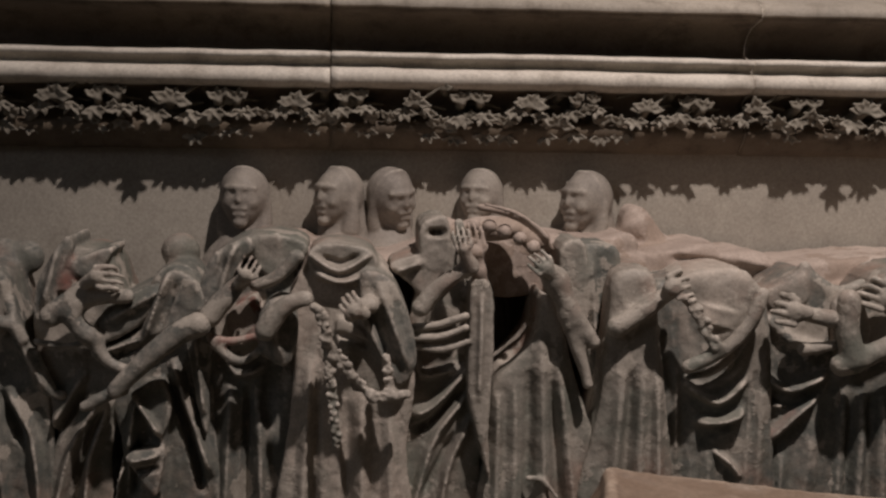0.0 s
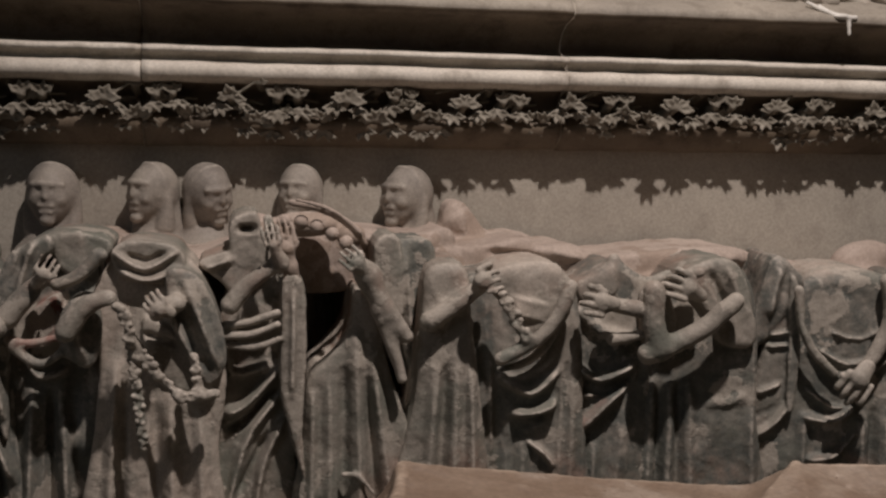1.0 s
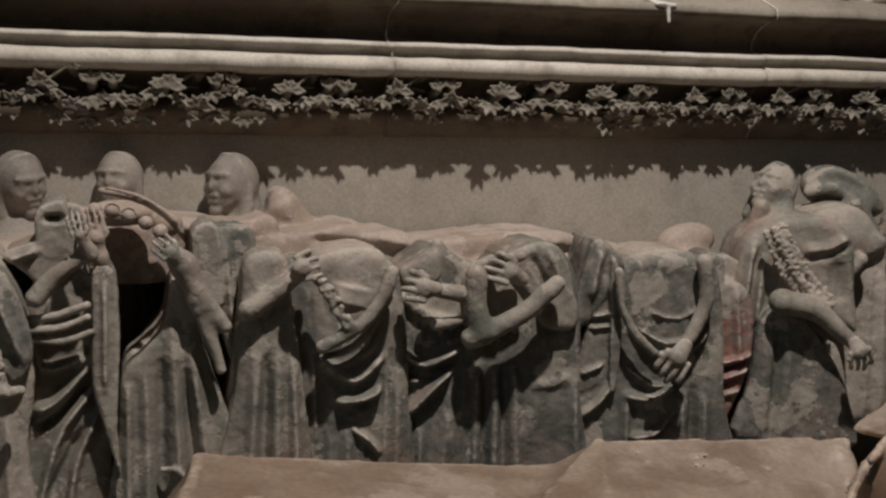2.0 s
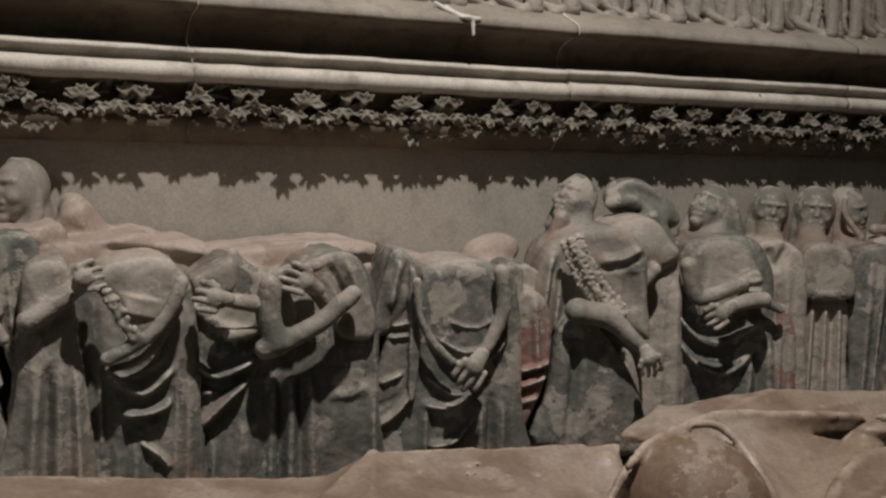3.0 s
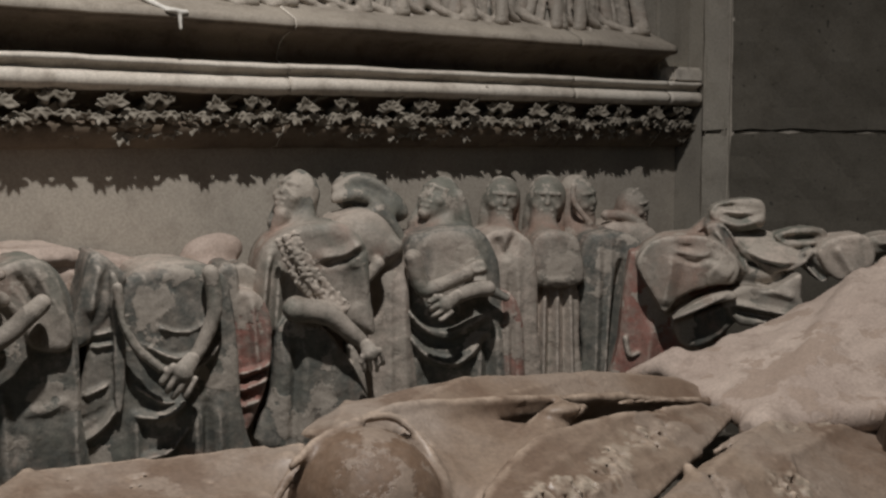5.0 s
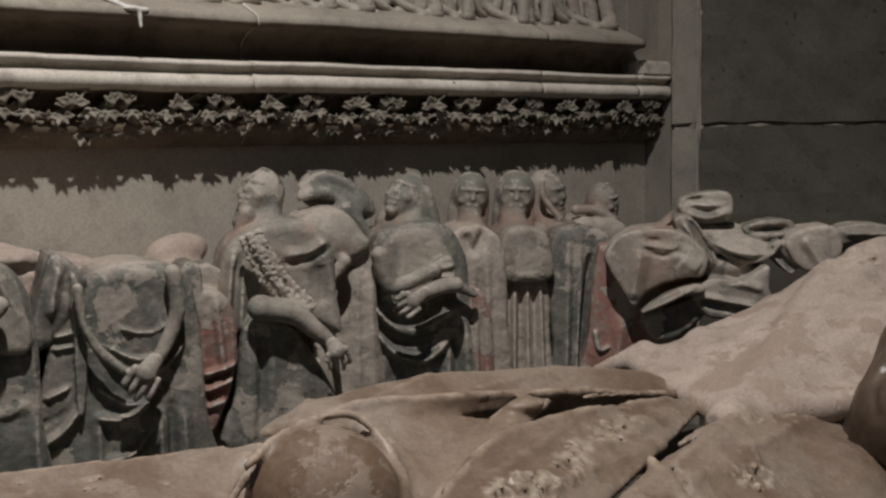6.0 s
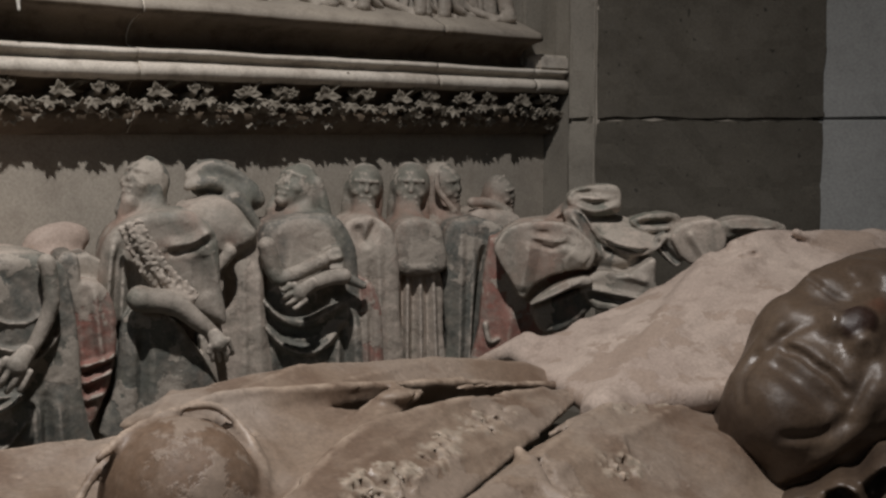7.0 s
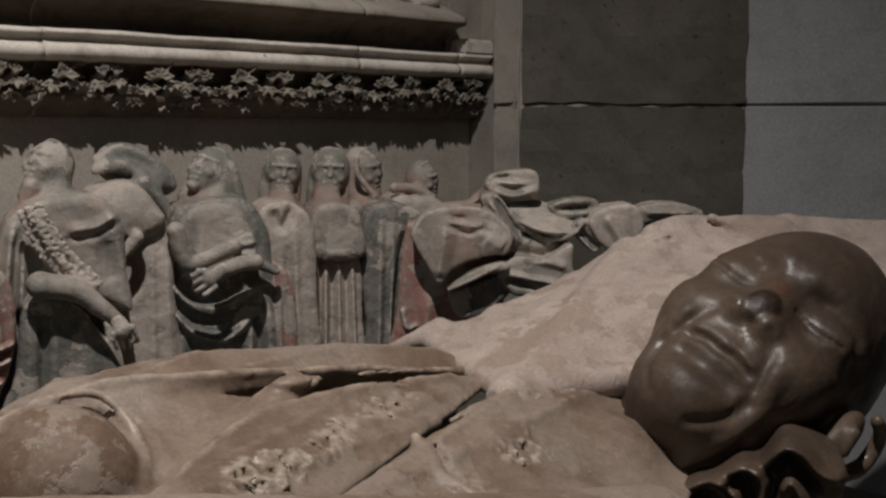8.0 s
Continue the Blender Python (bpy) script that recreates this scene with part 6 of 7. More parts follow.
ob.matrix_world = pose(0.6, -0.055, 0, 0, 0, -26)
tagged(ob, "small hooded stone mourner with narrow face", "statue", "relief mourners")

s = Sculpt(0.0013)
s.head((0.0036, 0.05, 1.5687), 0.0262, -8, 4, 4, 1, 0, 0, 0)
s.cap((-0.0032, 0.04, 1.5458), (-0.003, 0.02, 1.5252), 0.0137, 0.0214, 0.01, 0)
s.mantle([(-0.0271, 1.5274), (-0.0114, 1.5405), (0.0167, 1.5356), (0.0266, 1.5137), (0.0239, 1.4828), (-0.0275, 1.4844)], 0.032, 0.0079, [], 0.06)
s.chain([(-0.0296, -0.03, 1.4951), (-0.0089, -0.03, 1.4885), (0.0144, -0.03, 1.489)], 0.003, 0.0025, 0.003, 1)
s.mantle([(-0.0263, 1.4855), (0.0227, 1.4841), (0.0274, 1.4139), (0.0308, 1.338), (-0.0339, 1.341), (-0.0307, 1.4162)], 0.018, 0.0071, [([(-0.0226, 1.483), (-0.0251, 1.3406)], 0.003, 0.006), ([(-0.0126, 1.4827), (-0.0144, 1.3401)], 0.003, 0.006), ([(0.0012, 1.4822), (0.0015, 1.3393)], 0.003, 0.006), ([(0.0151, 1.4818), (0.0193, 1.3385)], 0.003, 0.006), ([(-0.0176, 1.4828), (-0.0194, 1.3403)], 0.0024, -0.004), ([(-0.0057, 1.4824), (-0.0068, 1.3397)], 0.003, -0.005), ([(0.0088, 1.482), (0.0104, 1.3389)], 0.0024, -0.004)], 0.05, 3)
ob = s.skin("mourner_statue", figure_stone, 0.0006, 0.0003, 3.12)
ob.matrix_world = pose(0.66, -0.058, 0, 0, 0, -28)
tagged(ob, "hooded stone mourner in a finely pleated pale gown", "statue", "relief mourners")

s = Sculpt(0.0013)
s.head((-0.0153, 0.04, 1.5688), 0.026, 46, 4, -8, 1, 0, 0, 0)
s.chain([(-0.0275, 0.01, 1.5866), (-0.0263, 0.01, 1.5677), (-0.0084, 0.01, 1.5453)], 0.0036, 0.0031, 0.003, 0)
s.cap((-0.0174, 0.04, 1.5469), (-0.0093, 0.02, 1.5224), 0.0131, 0.02, 0.01, 0)
s.mantle([(-0.0251, 1.5275), (-0.0045, 1.5377), (0.0213, 1.5358), (0.042, 1.5195), (0.0381, 1.472), (0.0289, 1.4083), (0.0275, 1.3308), (-0.0248, 1.3333), (-0.0257, 1.4104), (-0.0318, 1.4742)], 0.036, 0.0091, [([(-0.011, 1.524), (-0.0151, 1.3329)], 0.006, 0.006), ([(0.0245, 1.5168), (0.0156, 1.3314)], 0.006, 0.006), ([(0.0147, 1.5044), (0.0068, 1.4348), (0.0025, 1.332)], 0.0042, -0.014), ([(0.0032, 1.5299), (-0.0027, 1.3323)], 0.0048, 0.004)], 0.06, 1)
ob = s.skin("mourner_statue", figure_stone, 0.0006, 0.0003, 4.82)
ob.matrix_world = pose(0.72, -0.068, 0, 0, 0, -28)
tagged(ob, "stone mourner in a dark cloak turning away", "statue", "relief mourners")

s = Sculpt(0.0013)
s.head((-0.0016, 0.02, 1.5563), 0.022, 52, 6, -10, 1, 0, 0, 0)
s.cap((-0.0115, 0.03, 1.5423), (-0.0241, 0.01, 1.5153), 0.0121, 0.0205, 0.01, 0)
s.chain([(-0.0406, 0, 1.5487), (-0.0213, 0, 1.5483), (0.0043, 0, 1.537)], 0.0063, 0.0055, 0.008, 0)
s.mantle([(-0.0518, 1.5228), (-0.0102, 1.5387), (0.0178, 1.5279), (0.032, 1.4865), (0.0322, 1.3621), (-0.0524, 1.3656)], 0.016, 0.0104, [([(-0.0131, 1.5158), (-0.0118, 1.3658)], 0.0065, 0.004)], 0.06, 3)
ob = s.skin("mourner_statue", figure_stone, 0.0006, 0.0006, 0.24)
ob.matrix_world = pose(0.82, -0.03, 0, 0, 0, -28)
tagged(ob, "small stone mourner at the end of the row", "statue", "relief mourners")

s = Sculpt(0.0014)
s.mantle([(-0.0884, 1.5133), (-0.0746, 1.5271), (-0.0086, 1.5244), (0.0163, 1.5078), (0.0138, 1.4689), (0.0086, 1.4353), (-0.0021, 1.3674), (-0.1026, 1.3675), (-0.0968, 1.4353)], -0.012, 0.0075, [([(-0.0636, 1.4577), (-0.0719, 1.3675)], 0.0075, 0.006), ([(-0.0193, 1.4465), (-0.0133, 1.3674)], 0.0064, 0.006)], 0.05, 2)
s.mantle([(-0.081, 1.5187), (-0.0679, 1.5372), (-0.0419, 1.5438), (-0.0081, 1.5406), (0.0155, 1.5187), (0.0118, 1.499), (-0.0035, 1.4968), (-0.0253, 1.4913), (-0.0444, 1.4802), (-0.0537, 1.4675), (-0.0658, 1.4868), (-0.0756, 1.5033)], 0.014, 0.0037, [([(-0.0473, 1.5252), (-0.0554, 1.4758)], 0.0085, 0.006), ([(-0.0429, 1.5242), (-0.0254, 1.5187), (-0.008, 1.5242)], 0.0032, -0.004), ([(-0.0091, 1.5143), (0.0074, 1.5034)], 0.0106, 0.006), ([(-0.0418, 1.5334), (-0.0282, 1.5318)], 0.0032, -0.003)], 0.05, 0)
s.ell((-0.02, 0.02, 1.531), (0.0373, 0.0319, 0.0053), 0.008, 3, (14, 8, 0))
s.mantle([(-0.0471, 1.4636), (-0.0253, 1.4802), (0.0048, 1.4913), (0.013, 1.4841), (-0.0088, 1.478), (-0.0307, 1.4675)], 0.022, 0.0032, [([(-0.0417, 1.4659), (0.0021, 1.4869)], 0.0027, 0.004)], 0.02)
s.mantle([(-0.0415, 1.4577), (-0.0138, 1.4717), (0.0165, 1.4801), (0.0139, 1.4577), (-0.0136, 1.4353), (-0.0358, 1.4353)], 0.006, 0.0064, [], 0.03, 1)
s.mantle([(0.0027, 1.4812), (0.0219, 1.4956), (0.0495, 1.494), (0.0742, 1.5079), (0.0756, 1.4857), (0.0791, 1.4734), (0.061, 1.4622), (0.0306, 1.4555), (0.0139, 1.4605)], 0.012, 0.0064, [([(0.011, 1.4789), (0.0637, 1.4689)], 0.0032, 0.006), ([(0.0138, 1.4711), (0.0582, 1.4622)], 0.0032, -0.006), ([(0.0357, 1.4956), (0.069, 1.4857)], 0.0048, 0.004)], 0.05)
s.ell((0.0399, -0.014, 1.494), (0.0053, 0.0043, 0.0027), 0.003, 1, (0, 0, 0), True)
s.ell((0.0494, 0.02, 1.5317), (0.0351, 0.0277, 0.0048), 0.004, 3, (28, 14, 0))
s.chain([(0.0164, 0.005, 1.5378), (0.0276, 0.005, 1.5229), (0.0526, 0.005, 1.5107), (0.0758, 0.005, 1.5151), (0.0867, 0.005, 1.5268)], 0.0027, 0.0021, 0.004, 0)
s.ell((0.0346, 0.02, 1.5046), (0.0319, 0.016, 0.0117), 0.006, 1)
s.mantle([(-0.0138, 1.5513), (0.0027, 1.5541), (0.0168, 1.5347), (0.0281, 1.5096), (0.0142, 1.5057), (0.0002, 1.5235)], -0.002, 0.0043, [([(-0.0055, 1.5485), (0.0197, 1.5096)], 0.0032, 0.006), ([(0.0028, 1.5502), (0.0225, 1.518)], 0.0027, -0.005)], 0.04, 1)
s.mantle([(-0.0086, 1.5658), (0.0038, 1.5754), (0.0403, 1.5771), (0.0434, 1.5529), (0.0237, 1.5467), (0.0068, 1.5489), (-0.004, 1.5545)], -0.016, 0.0053, [([(-0.0018, 1.5585), (0.018, 1.5529), (0.0405, 1.5585)], 0.0043, 0.006), ([(-0.0029, 1.5681), (0.015, 1.5714)], 0.0032, -0.006)], 0.05)
s.ell((0.0179, 0.03, 1.5681), (0.0224, 0.0192, 0.0032), 0.004, 3, (10, 4, 0))
s.chain([(-0.0062, 0.03, 1.5568), (0.0068, 0.03, 1.5433), (0.0238, 0.03, 1.5399)], 0.0053, 0.0043, 0.006, 1)
s.mantle([(0.0548, 1.5433), (0.0773, 1.5501), (0.0999, 1.549), (0.1029, 1.5377), (0.0776, 1.5303), (0.0606, 1.5343)], -0.016, 0.0043, [([(0.0633, 1.5399), (0.0944, 1.5417)], 0.0032, -0.01)], 0.05)
s.mantle([(0.0918, 1.5281), (0.1055, 1.5414), (0.136, 1.5448), (0.1464, 1.5264), (0.1395, 1.5097), (0.1174, 1.5001), (0.1033, 1.5069)], 0.0, 0.0048, [([(0.1084, 1.5348), (0.1256, 1.5069)], 0.0053, 0.005)], 0.05, 3)
s.mantle([(0.0763, 1.5247), (0.0918, 1.5303), (0.1044, 1.5057), (0.0979, 1.4979), (0.082, 1.5124)], -0.006, 0.0037, [([(0.0808, 1.5225), (0.1006, 1.5013)], 0.0032, -0.006)], 0.04, 1)
s.mantle([(0.1379, 1.5385), (0.1714, 1.5464), (0.2053, 1.5386), (0.2001, 1.5228), (0.1665, 1.5171), (0.1452, 1.5115)], -0.012, 0.0048, [([(0.1467, 1.5199), (0.1775, 1.5239)], 0.0048, -0.012), ([(0.1492, 1.5368), (0.1941, 1.5363)], 0.0037, 0.005)], 0.05)
s.mantle([(-0.0409, 1.5351), (-0.0239, 1.5482), (-0.0069, 1.5608), (-0.0012, 1.5494), (-0.0125, 1.5369), (-0.0238, 1.5323)], -0.03, 0.0043, [([(-0.0341, 1.5368), (-0.0057, 1.5551)], 0.0027, 0.004)], 0.05)
s.chain([(-0.0904, 0.01, 1.4392), (-0.086, 0.01, 1.4222), (-0.0776, 0.01, 1.4245)], 0.0027, 0.0016, 0.003, 0)
ob = s.skin("kneeling_statue", figure_stone, 0.0005, 0.0006, 1.94)
ob.matrix_world = pose(0.71, -0.25, 0, 0, 0, -42)
tagged(ob, "broken kneeling stone figure without head beside the cushion", "statue", "relief mourners")

s = Sculpt(0.001)
s.chain([(0.2262, 0.0037, 1.7648), (0.2379, -0.009, 1.7557), (0.2534, -0.0157, 1.751), (0.2628, -0.0157, 1.7506)], 0.0018, 0.0021, 0.002, 0)
s.chain([(0.2563, -0.0157, 1.7502), (0.2564, -0.0176, 1.7356)], 0.0021, 0.0016, 0.002, 0)
s.ell((0.2493, -0.0157, 1.7512), (0.0063, 0.0031, 0.0021), 0.002, 0)
s.cap((0.2348, -0.003, 1.7612), (0.2445, -0.0135, 1.7516), 0.0016, 0.0021, 0.002, 0)
tagged(s.skin("wax_spill", wax_white), "dried white wax spilled down the ledge's edge", "wax")

s = Sculpt(0.0026)
s.sheet([(-0.2034, -0.375, 1.4652), (-0.0062, -0.375, 1.4434), (-0.0363, -0.4275, 1.4399), (-0.2164, -0.4275, 1.4603)], 0.002, 0.006, 0)
s.chain([(-0.2034, -0.375, 1.4646), (-0.1594, -0.375, 1.4597), (-0.0818, -0.375, 1.449), (-0.0062, -0.375, 1.4434)], 0.0025, 0.002, 0.006, 0)
s.sheet([(-0.2034, -0.375, 1.4652), (-0.2164, -0.4275, 1.4603), (-0.2251, -0.375, 1.4382)], 0.002, 0.006, 0)
s.sheet([(0.0196, -0.375, 1.4578), (0.0581, -0.435, 1.4394), (-0.0221, -0.48, 1.4418), (-0.0453, -0.435, 1.4434)], 0.0023, 0.002, 0)
s.sheet([(0.0207, -0.3728, 1.4564), (0.1776, -0.39, 1.4513), (0.1417, -0.435, 1.4353), (0.0521, -0.4335, 1.438)], 0.0019, 0.002, 0)
s.sheet([(0.0207, -0.3728, 1.4561), (-0.0096, -0.375, 1.4431), (-0.0425, -0.4275, 1.442)], 0.0023, 0.003, 0)
s.chain([(0.0779, -0.4312, 1.4377), (0.0908, -0.4275, 1.4409), (0.1291, -0.4312, 1.4381)], 0.0025, 0.0025, 0.005, 0)
s.chain([(0.0889, -0.4275, 1.4417), (0.0747, -0.4425, 1.4353)], 0.0028, 0.0037, 0.005, 0)
s.ell((0.0448, -0.45, 1.4095), (0.1194, 0.0427, 0.0313), 0.02, 0)
s.chain([(0.1438, -0.405, 1.4337), (0.1586, -0.405, 1.4449), (0.1581, -0.42, 1.432)], 0.0073, 0.0066, 0.01, 0)
s.ell((0.1424, -0.4387, 1.4461), (0.0069, 0.0126, 0.0113), 0.005, 1, (0, 0, 0), True)
s.chain([(0.0665, -0.555, 1.4361), (0.164, -0.6, 1.4293), (0.3128, -0.615, 1.4004), (0.4568, -0.63, 1.3792)], 0.0376, 0.0331, 0.03, 0)
s.ell((0.17, -0.474, 1.4376), (0.0407, 0.0444, 0.0418), 0.004, 1)
s.chain([(0.1271, -0.4725, 1.4661), (0.1481, -0.4605, 1.4729), (0.174, -0.4545, 1.4787), (0.2045, -0.45, 1.4761), (0.2142, -0.465, 1.4627), (0.213, -0.4838, 1.4499), (0.2029, -0.5003, 1.4408), (0.1869, -0.516, 1.4324)], 0.0027, 0.0027, 0.005, 0)
s.sheet([(0.2192, -0.4312, 1.4697), (0.3045, -0.4425, 1.4535), (0.2823, -0.465, 1.4454), (0.2261, -0.4875, 1.4389), (0.1993, -0.51, 1.4294), (0.2216, -0.465, 1.4441)], 0.0038, 0.008, 0)
s.chain([(0.2131, -0.4537, 1.4679), (0.2217, -0.4627, 1.4537), (0.2195, -0.48, 1.4385)], 0.0018, 0.0025, 0.003, 0, 1, True)
s.chain([(0.222, -0.4425, 1.4661), (0.2328, -0.4537, 1.4507), (0.2251, -0.48, 1.4373)], 0.0025, 0.0028, 0.004, 0)
s.sheet([(0.2036, -0.5138, 1.4323), (0.265, -0.4838, 1.4444), (0.316, -0.456, 1.4562), (0.3586, -0.441, 1.4589), (0.3432, -0.435, 1.4639), (0.315, -0.444, 1.4591), (0.2651, -0.4688, 1.4477), (0.2051, -0.501, 1.434)], 0.0017, 0.003, 0)
s.chain([(0.2126, -0.5175, 1.4326), (0.2764, -0.486, 1.441), (0.348, -0.4522, 1.4465)], 0.0023, 0.002, 0.004, 0, 1, True)
s.sheet([(0.1637, -0.5663, 1.4473), (0.2843, -0.48, 1.454), (0.386, -0.45, 1.4494), (0.5361, -0.42, 1.4297), (0.4235, -0.48, 1.4267), (0.2728, -0.555, 1.4222)], 0.0035, 0.006, 0)
s.chain([(0.2151, -0.525, 1.447), (0.2818, -0.4838, 1.4542), (0.383, -0.4537, 1.4506), (0.4842, -0.4312, 1.4395)], 0.0034, 0.0023, 0.008, 0)
embroidery(s, (0.2555, -0.5398, 1.4433), (0.0324, 0.0086, -0.004), (-0.0062, -0.0131, -0.0064), 110, 0.0034, 2, 3)
embroidery(s, (0.3217, -0.5048, 1.4429), (0.0268, 0.0102, -0.0015), (-0.0059, -0.0128, -0.0049), 70, 0.0032, 2, 4)
embroidery(s, (0.3901, -0.4737, 1.4412), (0.0393, 0.0128, -0.0032), (-0.0079, -0.0126, -0.004), 70, 0.0034, 2, 5)
embroidery(s, (0.3054, -0.5315, 1.4324), (0.0214, 0.0108, 0.0005), (0.0, -0.0041, -0.0027), 16, 0.0016, 2, 6)
embroidery(s, (0.4619, -0.4434, 1.4381), (0.0488, 0.0101, -0.0064), (-0.0083, -0.01, -0.0025), 30, 0.0018, 2, 7)
s.chain([(0.2655, -0.57, 1.4323), (0.3379, -0.5363, 1.4325), (0.4212, -0.4988, 1.432)], 0.0028, 0.0017, 0.004, 1, 1, True)
s.sheet([(0.2696, -0.5737, 1.4264), (0.3669, -0.525, 1.4282), (0.4906, -0.4875, 1.4353), (0.6023, -0.4875, 1.4274), (0.6101, -0.555, 1.3797), (0.5056, -0.615, 1.3769)], 0.004, 0.006, 0)
s.chain([(0.3702, -0.5212, 1.4354), (0.3543, -0.5587, 1.4251), (0.3628, -0.5887, 1.4144)], 0.0037, 0.0044, 0.004, 0)
s.chain([(0.3737, -0.534, 1.4323), (0.3644, -0.5625, 1.4238), (0.3739, -0.5887, 1.4134)], 0.002, 0.0023, 0.003, 1, 1, True)
s.chain([(0.4212, -0.4988, 1.432), (0.4503, -0.495, 1.4375), (0.4877, -0.4875, 1.4357)], 0.0025, 0.0022, 0.003, 0)
s.sheet([(0.4838, -0.4913, 1.4371), (0.4462, -0.54, 1.4248), (0.4073, -0.5437, 1.4242), (0.3885, -0.5287, 1.4282), (0.4255, -0.51, 1.4335)], 0.0031, 0.004, 0)
embroidery(s, (0.4322, -0.5484, 1.421), (0.0179, -0.0033, -0.0055), (-0.0095, -0.0075, -0.0034), 40, 0.0038, 2, 8)
embroidery(s, (0.3768, -0.57, 1.4163), (0.0123, -0.0093, -0.0062), (-0.0103, -0.0075, -0.002), 20, 0.0022, 2, 9)
embroidery(s, (0.5304, -0.4938, 1.434), (0.0609, 0.0007, -0.0042), (-0.0089, -0.0088, -0.0018), 50, 0.0031, 2, 10)
s.cap((0.5376, -0.54, 1.3933), (0.6318, -0.54, 1.3784), 0.0195, 0.0234, 0.03, 0)
s.sheet([(0.166, -0.446, 1.468), (0.2153, -0.4327, 1.4764), (0.3054, -0.429, 1.4686), (0.4098, -0.42, 1.4553), (0.5587, -0.3975, 1.4242), (0.5126, -0.375, 1.4418), (0.4247, -0.375, 1.4608), (0.305, -0.3825, 1.4735), (0.2077, -0.39, 1.4708), (0.168, -0.41, 1.464)], 0.0026, 0.004, 0)
s.chain([(0.108, -0.478, 1.435), (0.122, -0.468, 1.452), (0.15, -0.454, 1.466), (0.2143, -0.435, 1.477), (0.3035, -0.432, 1.4694), (0.4068, -0.4237, 1.4556), (0.5549, -0.4012, 1.4254)], 0.0029, 0.002, 0.004, 0)
s.chain([(0.2584, -0.45, 1.4713), (0.312, -0.45, 1.4641), (0.3676, -0.45, 1.4561), (0.43, -0.444, 1.4484)], 0.0026, 0.0023, 0.003, 1, 1, True)
s.ell((0.3327, -0.45, 1.463), (0.014, 0.0084, 0.0042), 0.005, 0)
studs(s, [(0.3949, -0.4387, 1.4567), (0.4723, -0.42, 1.444), (0.5424, -0.4013, 1.43)], 8, 0.0026, 0, 44)
s.ell((0.4041, -0.375, 1.4291), (0.1333, 0.0162, 0.0242), 0.02, 0)
tagged(s.skin("effigy", effigy_stone, 0.0007, 0.0003, 5.34), "recumbent brown stone effigy of a cleric in embroidered vestments", "effigy")

s = Sculpt(0.003)
s.sheet([(0.5005, -0.4725, 1.4289), (0.5559, -0.3338, 1.4389), (0.6255, -0.3375, 1.4562), (0.7091, -0.3488, 1.4767), (0.7571, -0.375, 1.5091), (0.8179, -0.3938, 1.5266), (0.9267, -0.4425, 1.5245), (1.0759, -0.51, 1.5086), (0.9479, -0.57, 1.4489), (0.6814, -0.54, 1.4402), (0.5834, -0.5025, 1.4313)], 0.008, 0.012, 0)
s.cap((0.535, -0.3, 1.4328), (0.5657, -0.33, 1.4501), 0.0048, 0.0114, 0.008, 0)
s.chain([(0.7293, -0.345, 1.4797), (0.7909, -0.375, 1.5147), (0.8804, -0.4088, 1.525), (1.0755, -0.51, 1.5116)], 0.0073, 0.0105, 0.012, 0)
s.ell((0.6464, -0.3975, 1.4421), (0.0526, 0.0239, 0.0191), 0.03, 0)
s.ell((0.7364, -0.465, 1.4597), (0.0579, 0.0289, 0.0338), 0.03, 0)
s.chain([(0.7756, -0.3863, 1.5234), (0.8123, -0.3975, 1.5325), (0.8824, -0.42, 1.5256)], 0.0073, 0.0052, 0.005, 0)
s.chain([(0.7394, -0.4012, 1.5186), (0.7744, -0.4125, 1.5192)], 0.004, 0.0035, 0.003, 0, 1, True)
s.chain([(0.8304, -0.4163, 1.5364), (0.8625, -0.4387, 1.5216), (0.9012, -0.4575, 1.5189)], 0.0037, 0.0037, 0.004, 0)
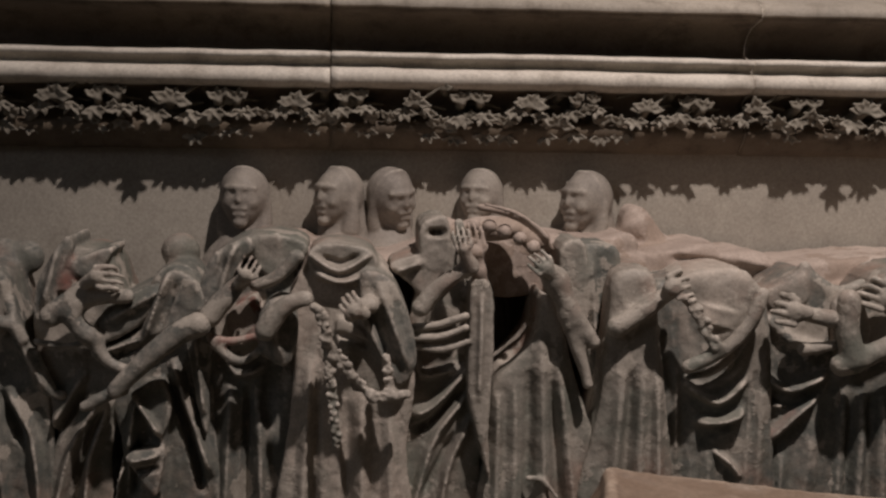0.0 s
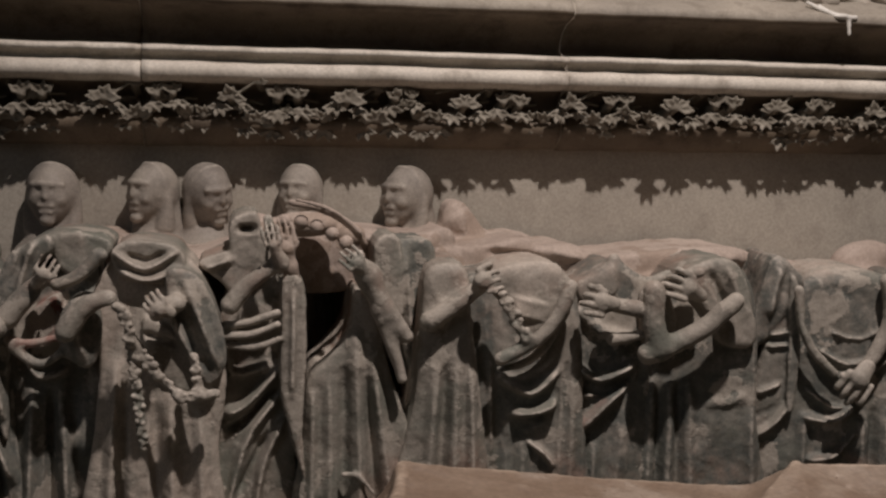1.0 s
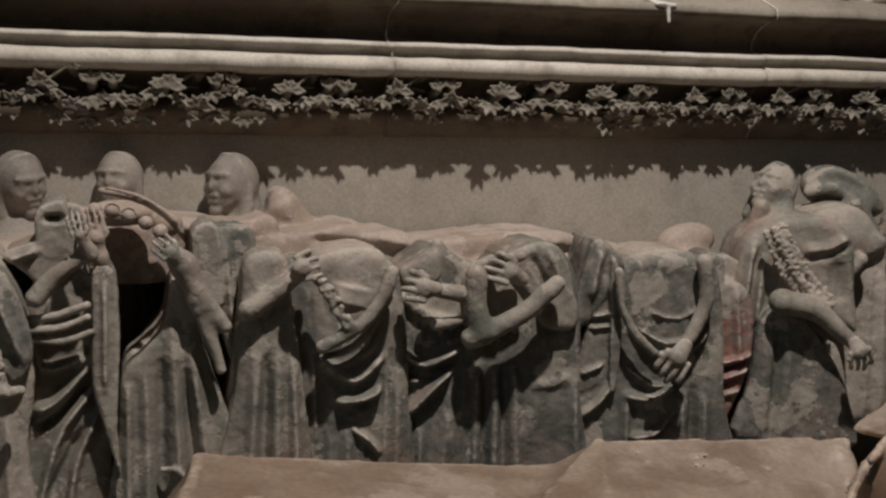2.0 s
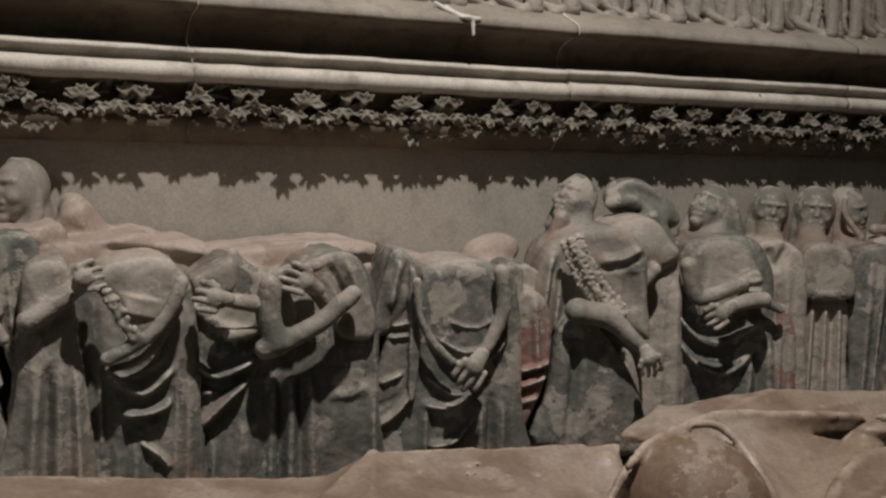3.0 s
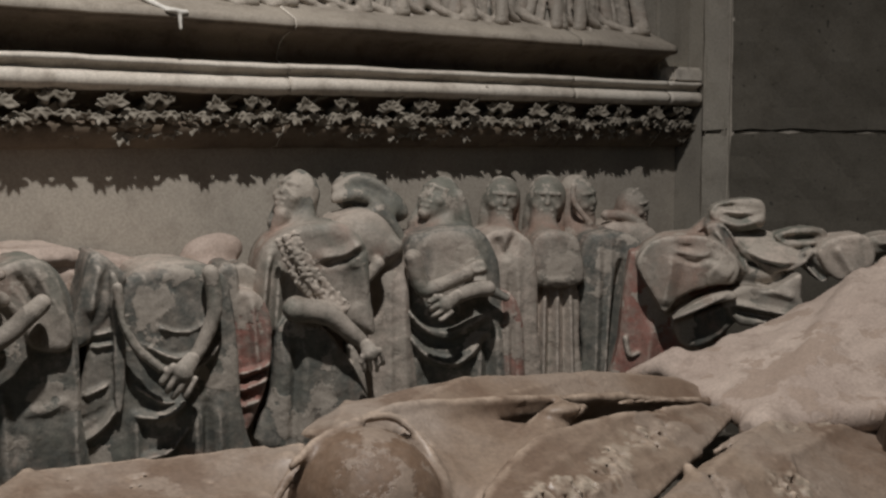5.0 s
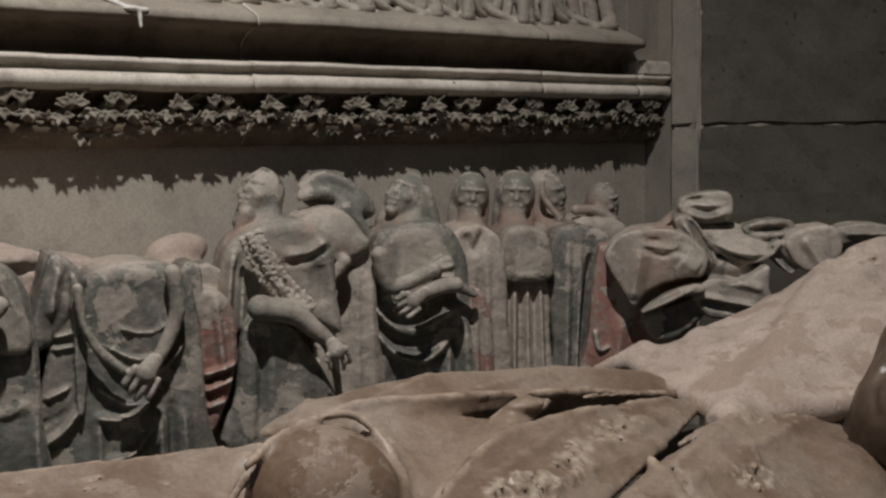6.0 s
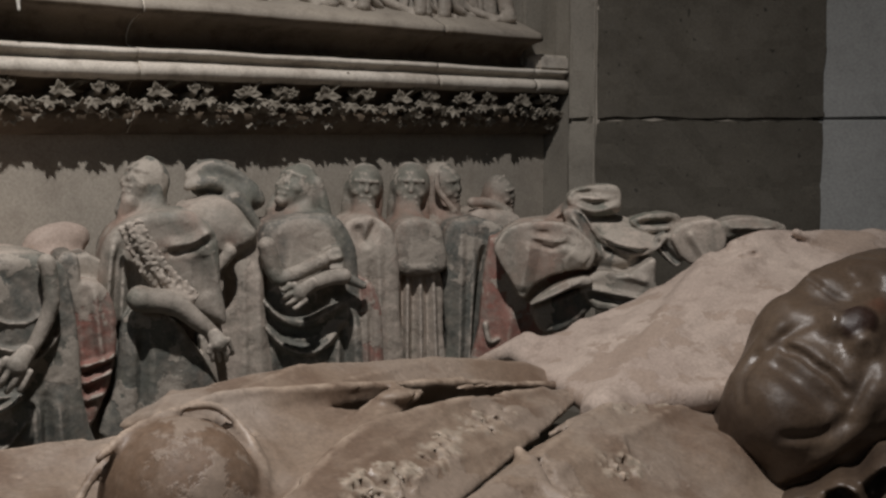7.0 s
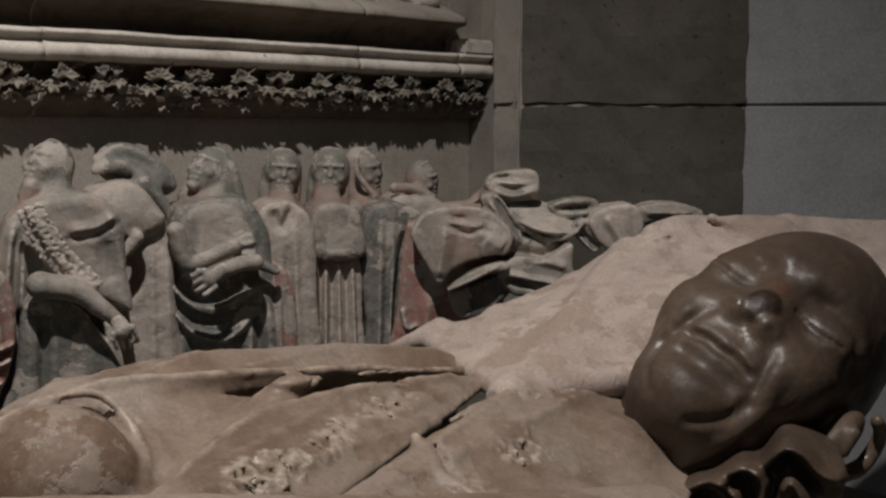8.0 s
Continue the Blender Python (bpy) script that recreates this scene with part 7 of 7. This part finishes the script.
s.ell((0.5806, -0.3488, 1.446), (0.0213, 0.0189, 0.0123), 0.006, 0, (0, 15, 0))
studs(s, [(0.5626, -0.3675, 1.4416), (0.5753, -0.3938, 1.4322)], 8, 0.0055, 0, 50)
tagged(s.skin("cushion", pale_stone, 0.0009, 0.0007, 0.76), "large pale stone cushion with a knotted corner under the effigy's head", "cushion")

effigy_head((0.6793, -0.5568, 1.4362), 0.126, (-54.79, 28.87, -82.55))

s = Sculpt(0.0016)
s.mantle([(-0.1099, 1.3511), (-0.1009, 1.3717), (-0.0826, 1.3859), (-0.068, 1.391), (-0.052, 1.4024), (-0.0394, 1.4023), (-0.0258, 1.4182), (-0.0117, 1.4171), (0.0061, 1.4072), (0.0151, 1.3975), (0.0091, 1.3743), (-0.0183, 1.3564)], 0.0, 0.0085, [([(-0.1027, 1.3696), (-0.0825, 1.3832), (-0.068, 1.3883), (-0.055, 1.3798), (-0.0509, 1.3647)], 0.0043, 0.012), ([(-0.0951, 1.3644), (-0.0786, 1.3745), (-0.0686, 1.3731), (-0.0653, 1.3594)], 0.0031, -0.012), ([(-0.0661, 1.3885), (-0.0512, 1.3986), (-0.0391, 1.3928), (-0.0369, 1.3776), (-0.0436, 1.3616)], 0.0043, 0.012), ([(-0.0587, 1.3841), (-0.0487, 1.3881), (-0.0457, 1.3729)], 0.0031, -0.012), ([(-0.0393, 1.3985), (-0.0256, 1.4137), (-0.0132, 1.4109), (-0.0023, 1.3997), (0.0118, 1.3934)], 0.0043, 0.013), ([(-0.032, 1.3934), (-0.0217, 1.4038), (-0.0108, 1.3933), (-0.0018, 1.3847)], 0.0031, -0.013), ([(-0.0263, 1.3824), (-0.0195, 1.3907), (-0.0102, 1.3763)], 0.0039, 0.01), ([(-0.0348, 1.3701), (-0.0284, 1.3899)], 0.0035, -0.01)], 0.06, 0)
ob = s.skin("hair", polished_stone, 0.0004)
ob.matrix_world = pose(0.6, -0.66, 0, 0, 0, -58)
ob.parent = bpy.data.objects["effigy"]
tagged(ob, "wavy carved locks of brown stone hair")
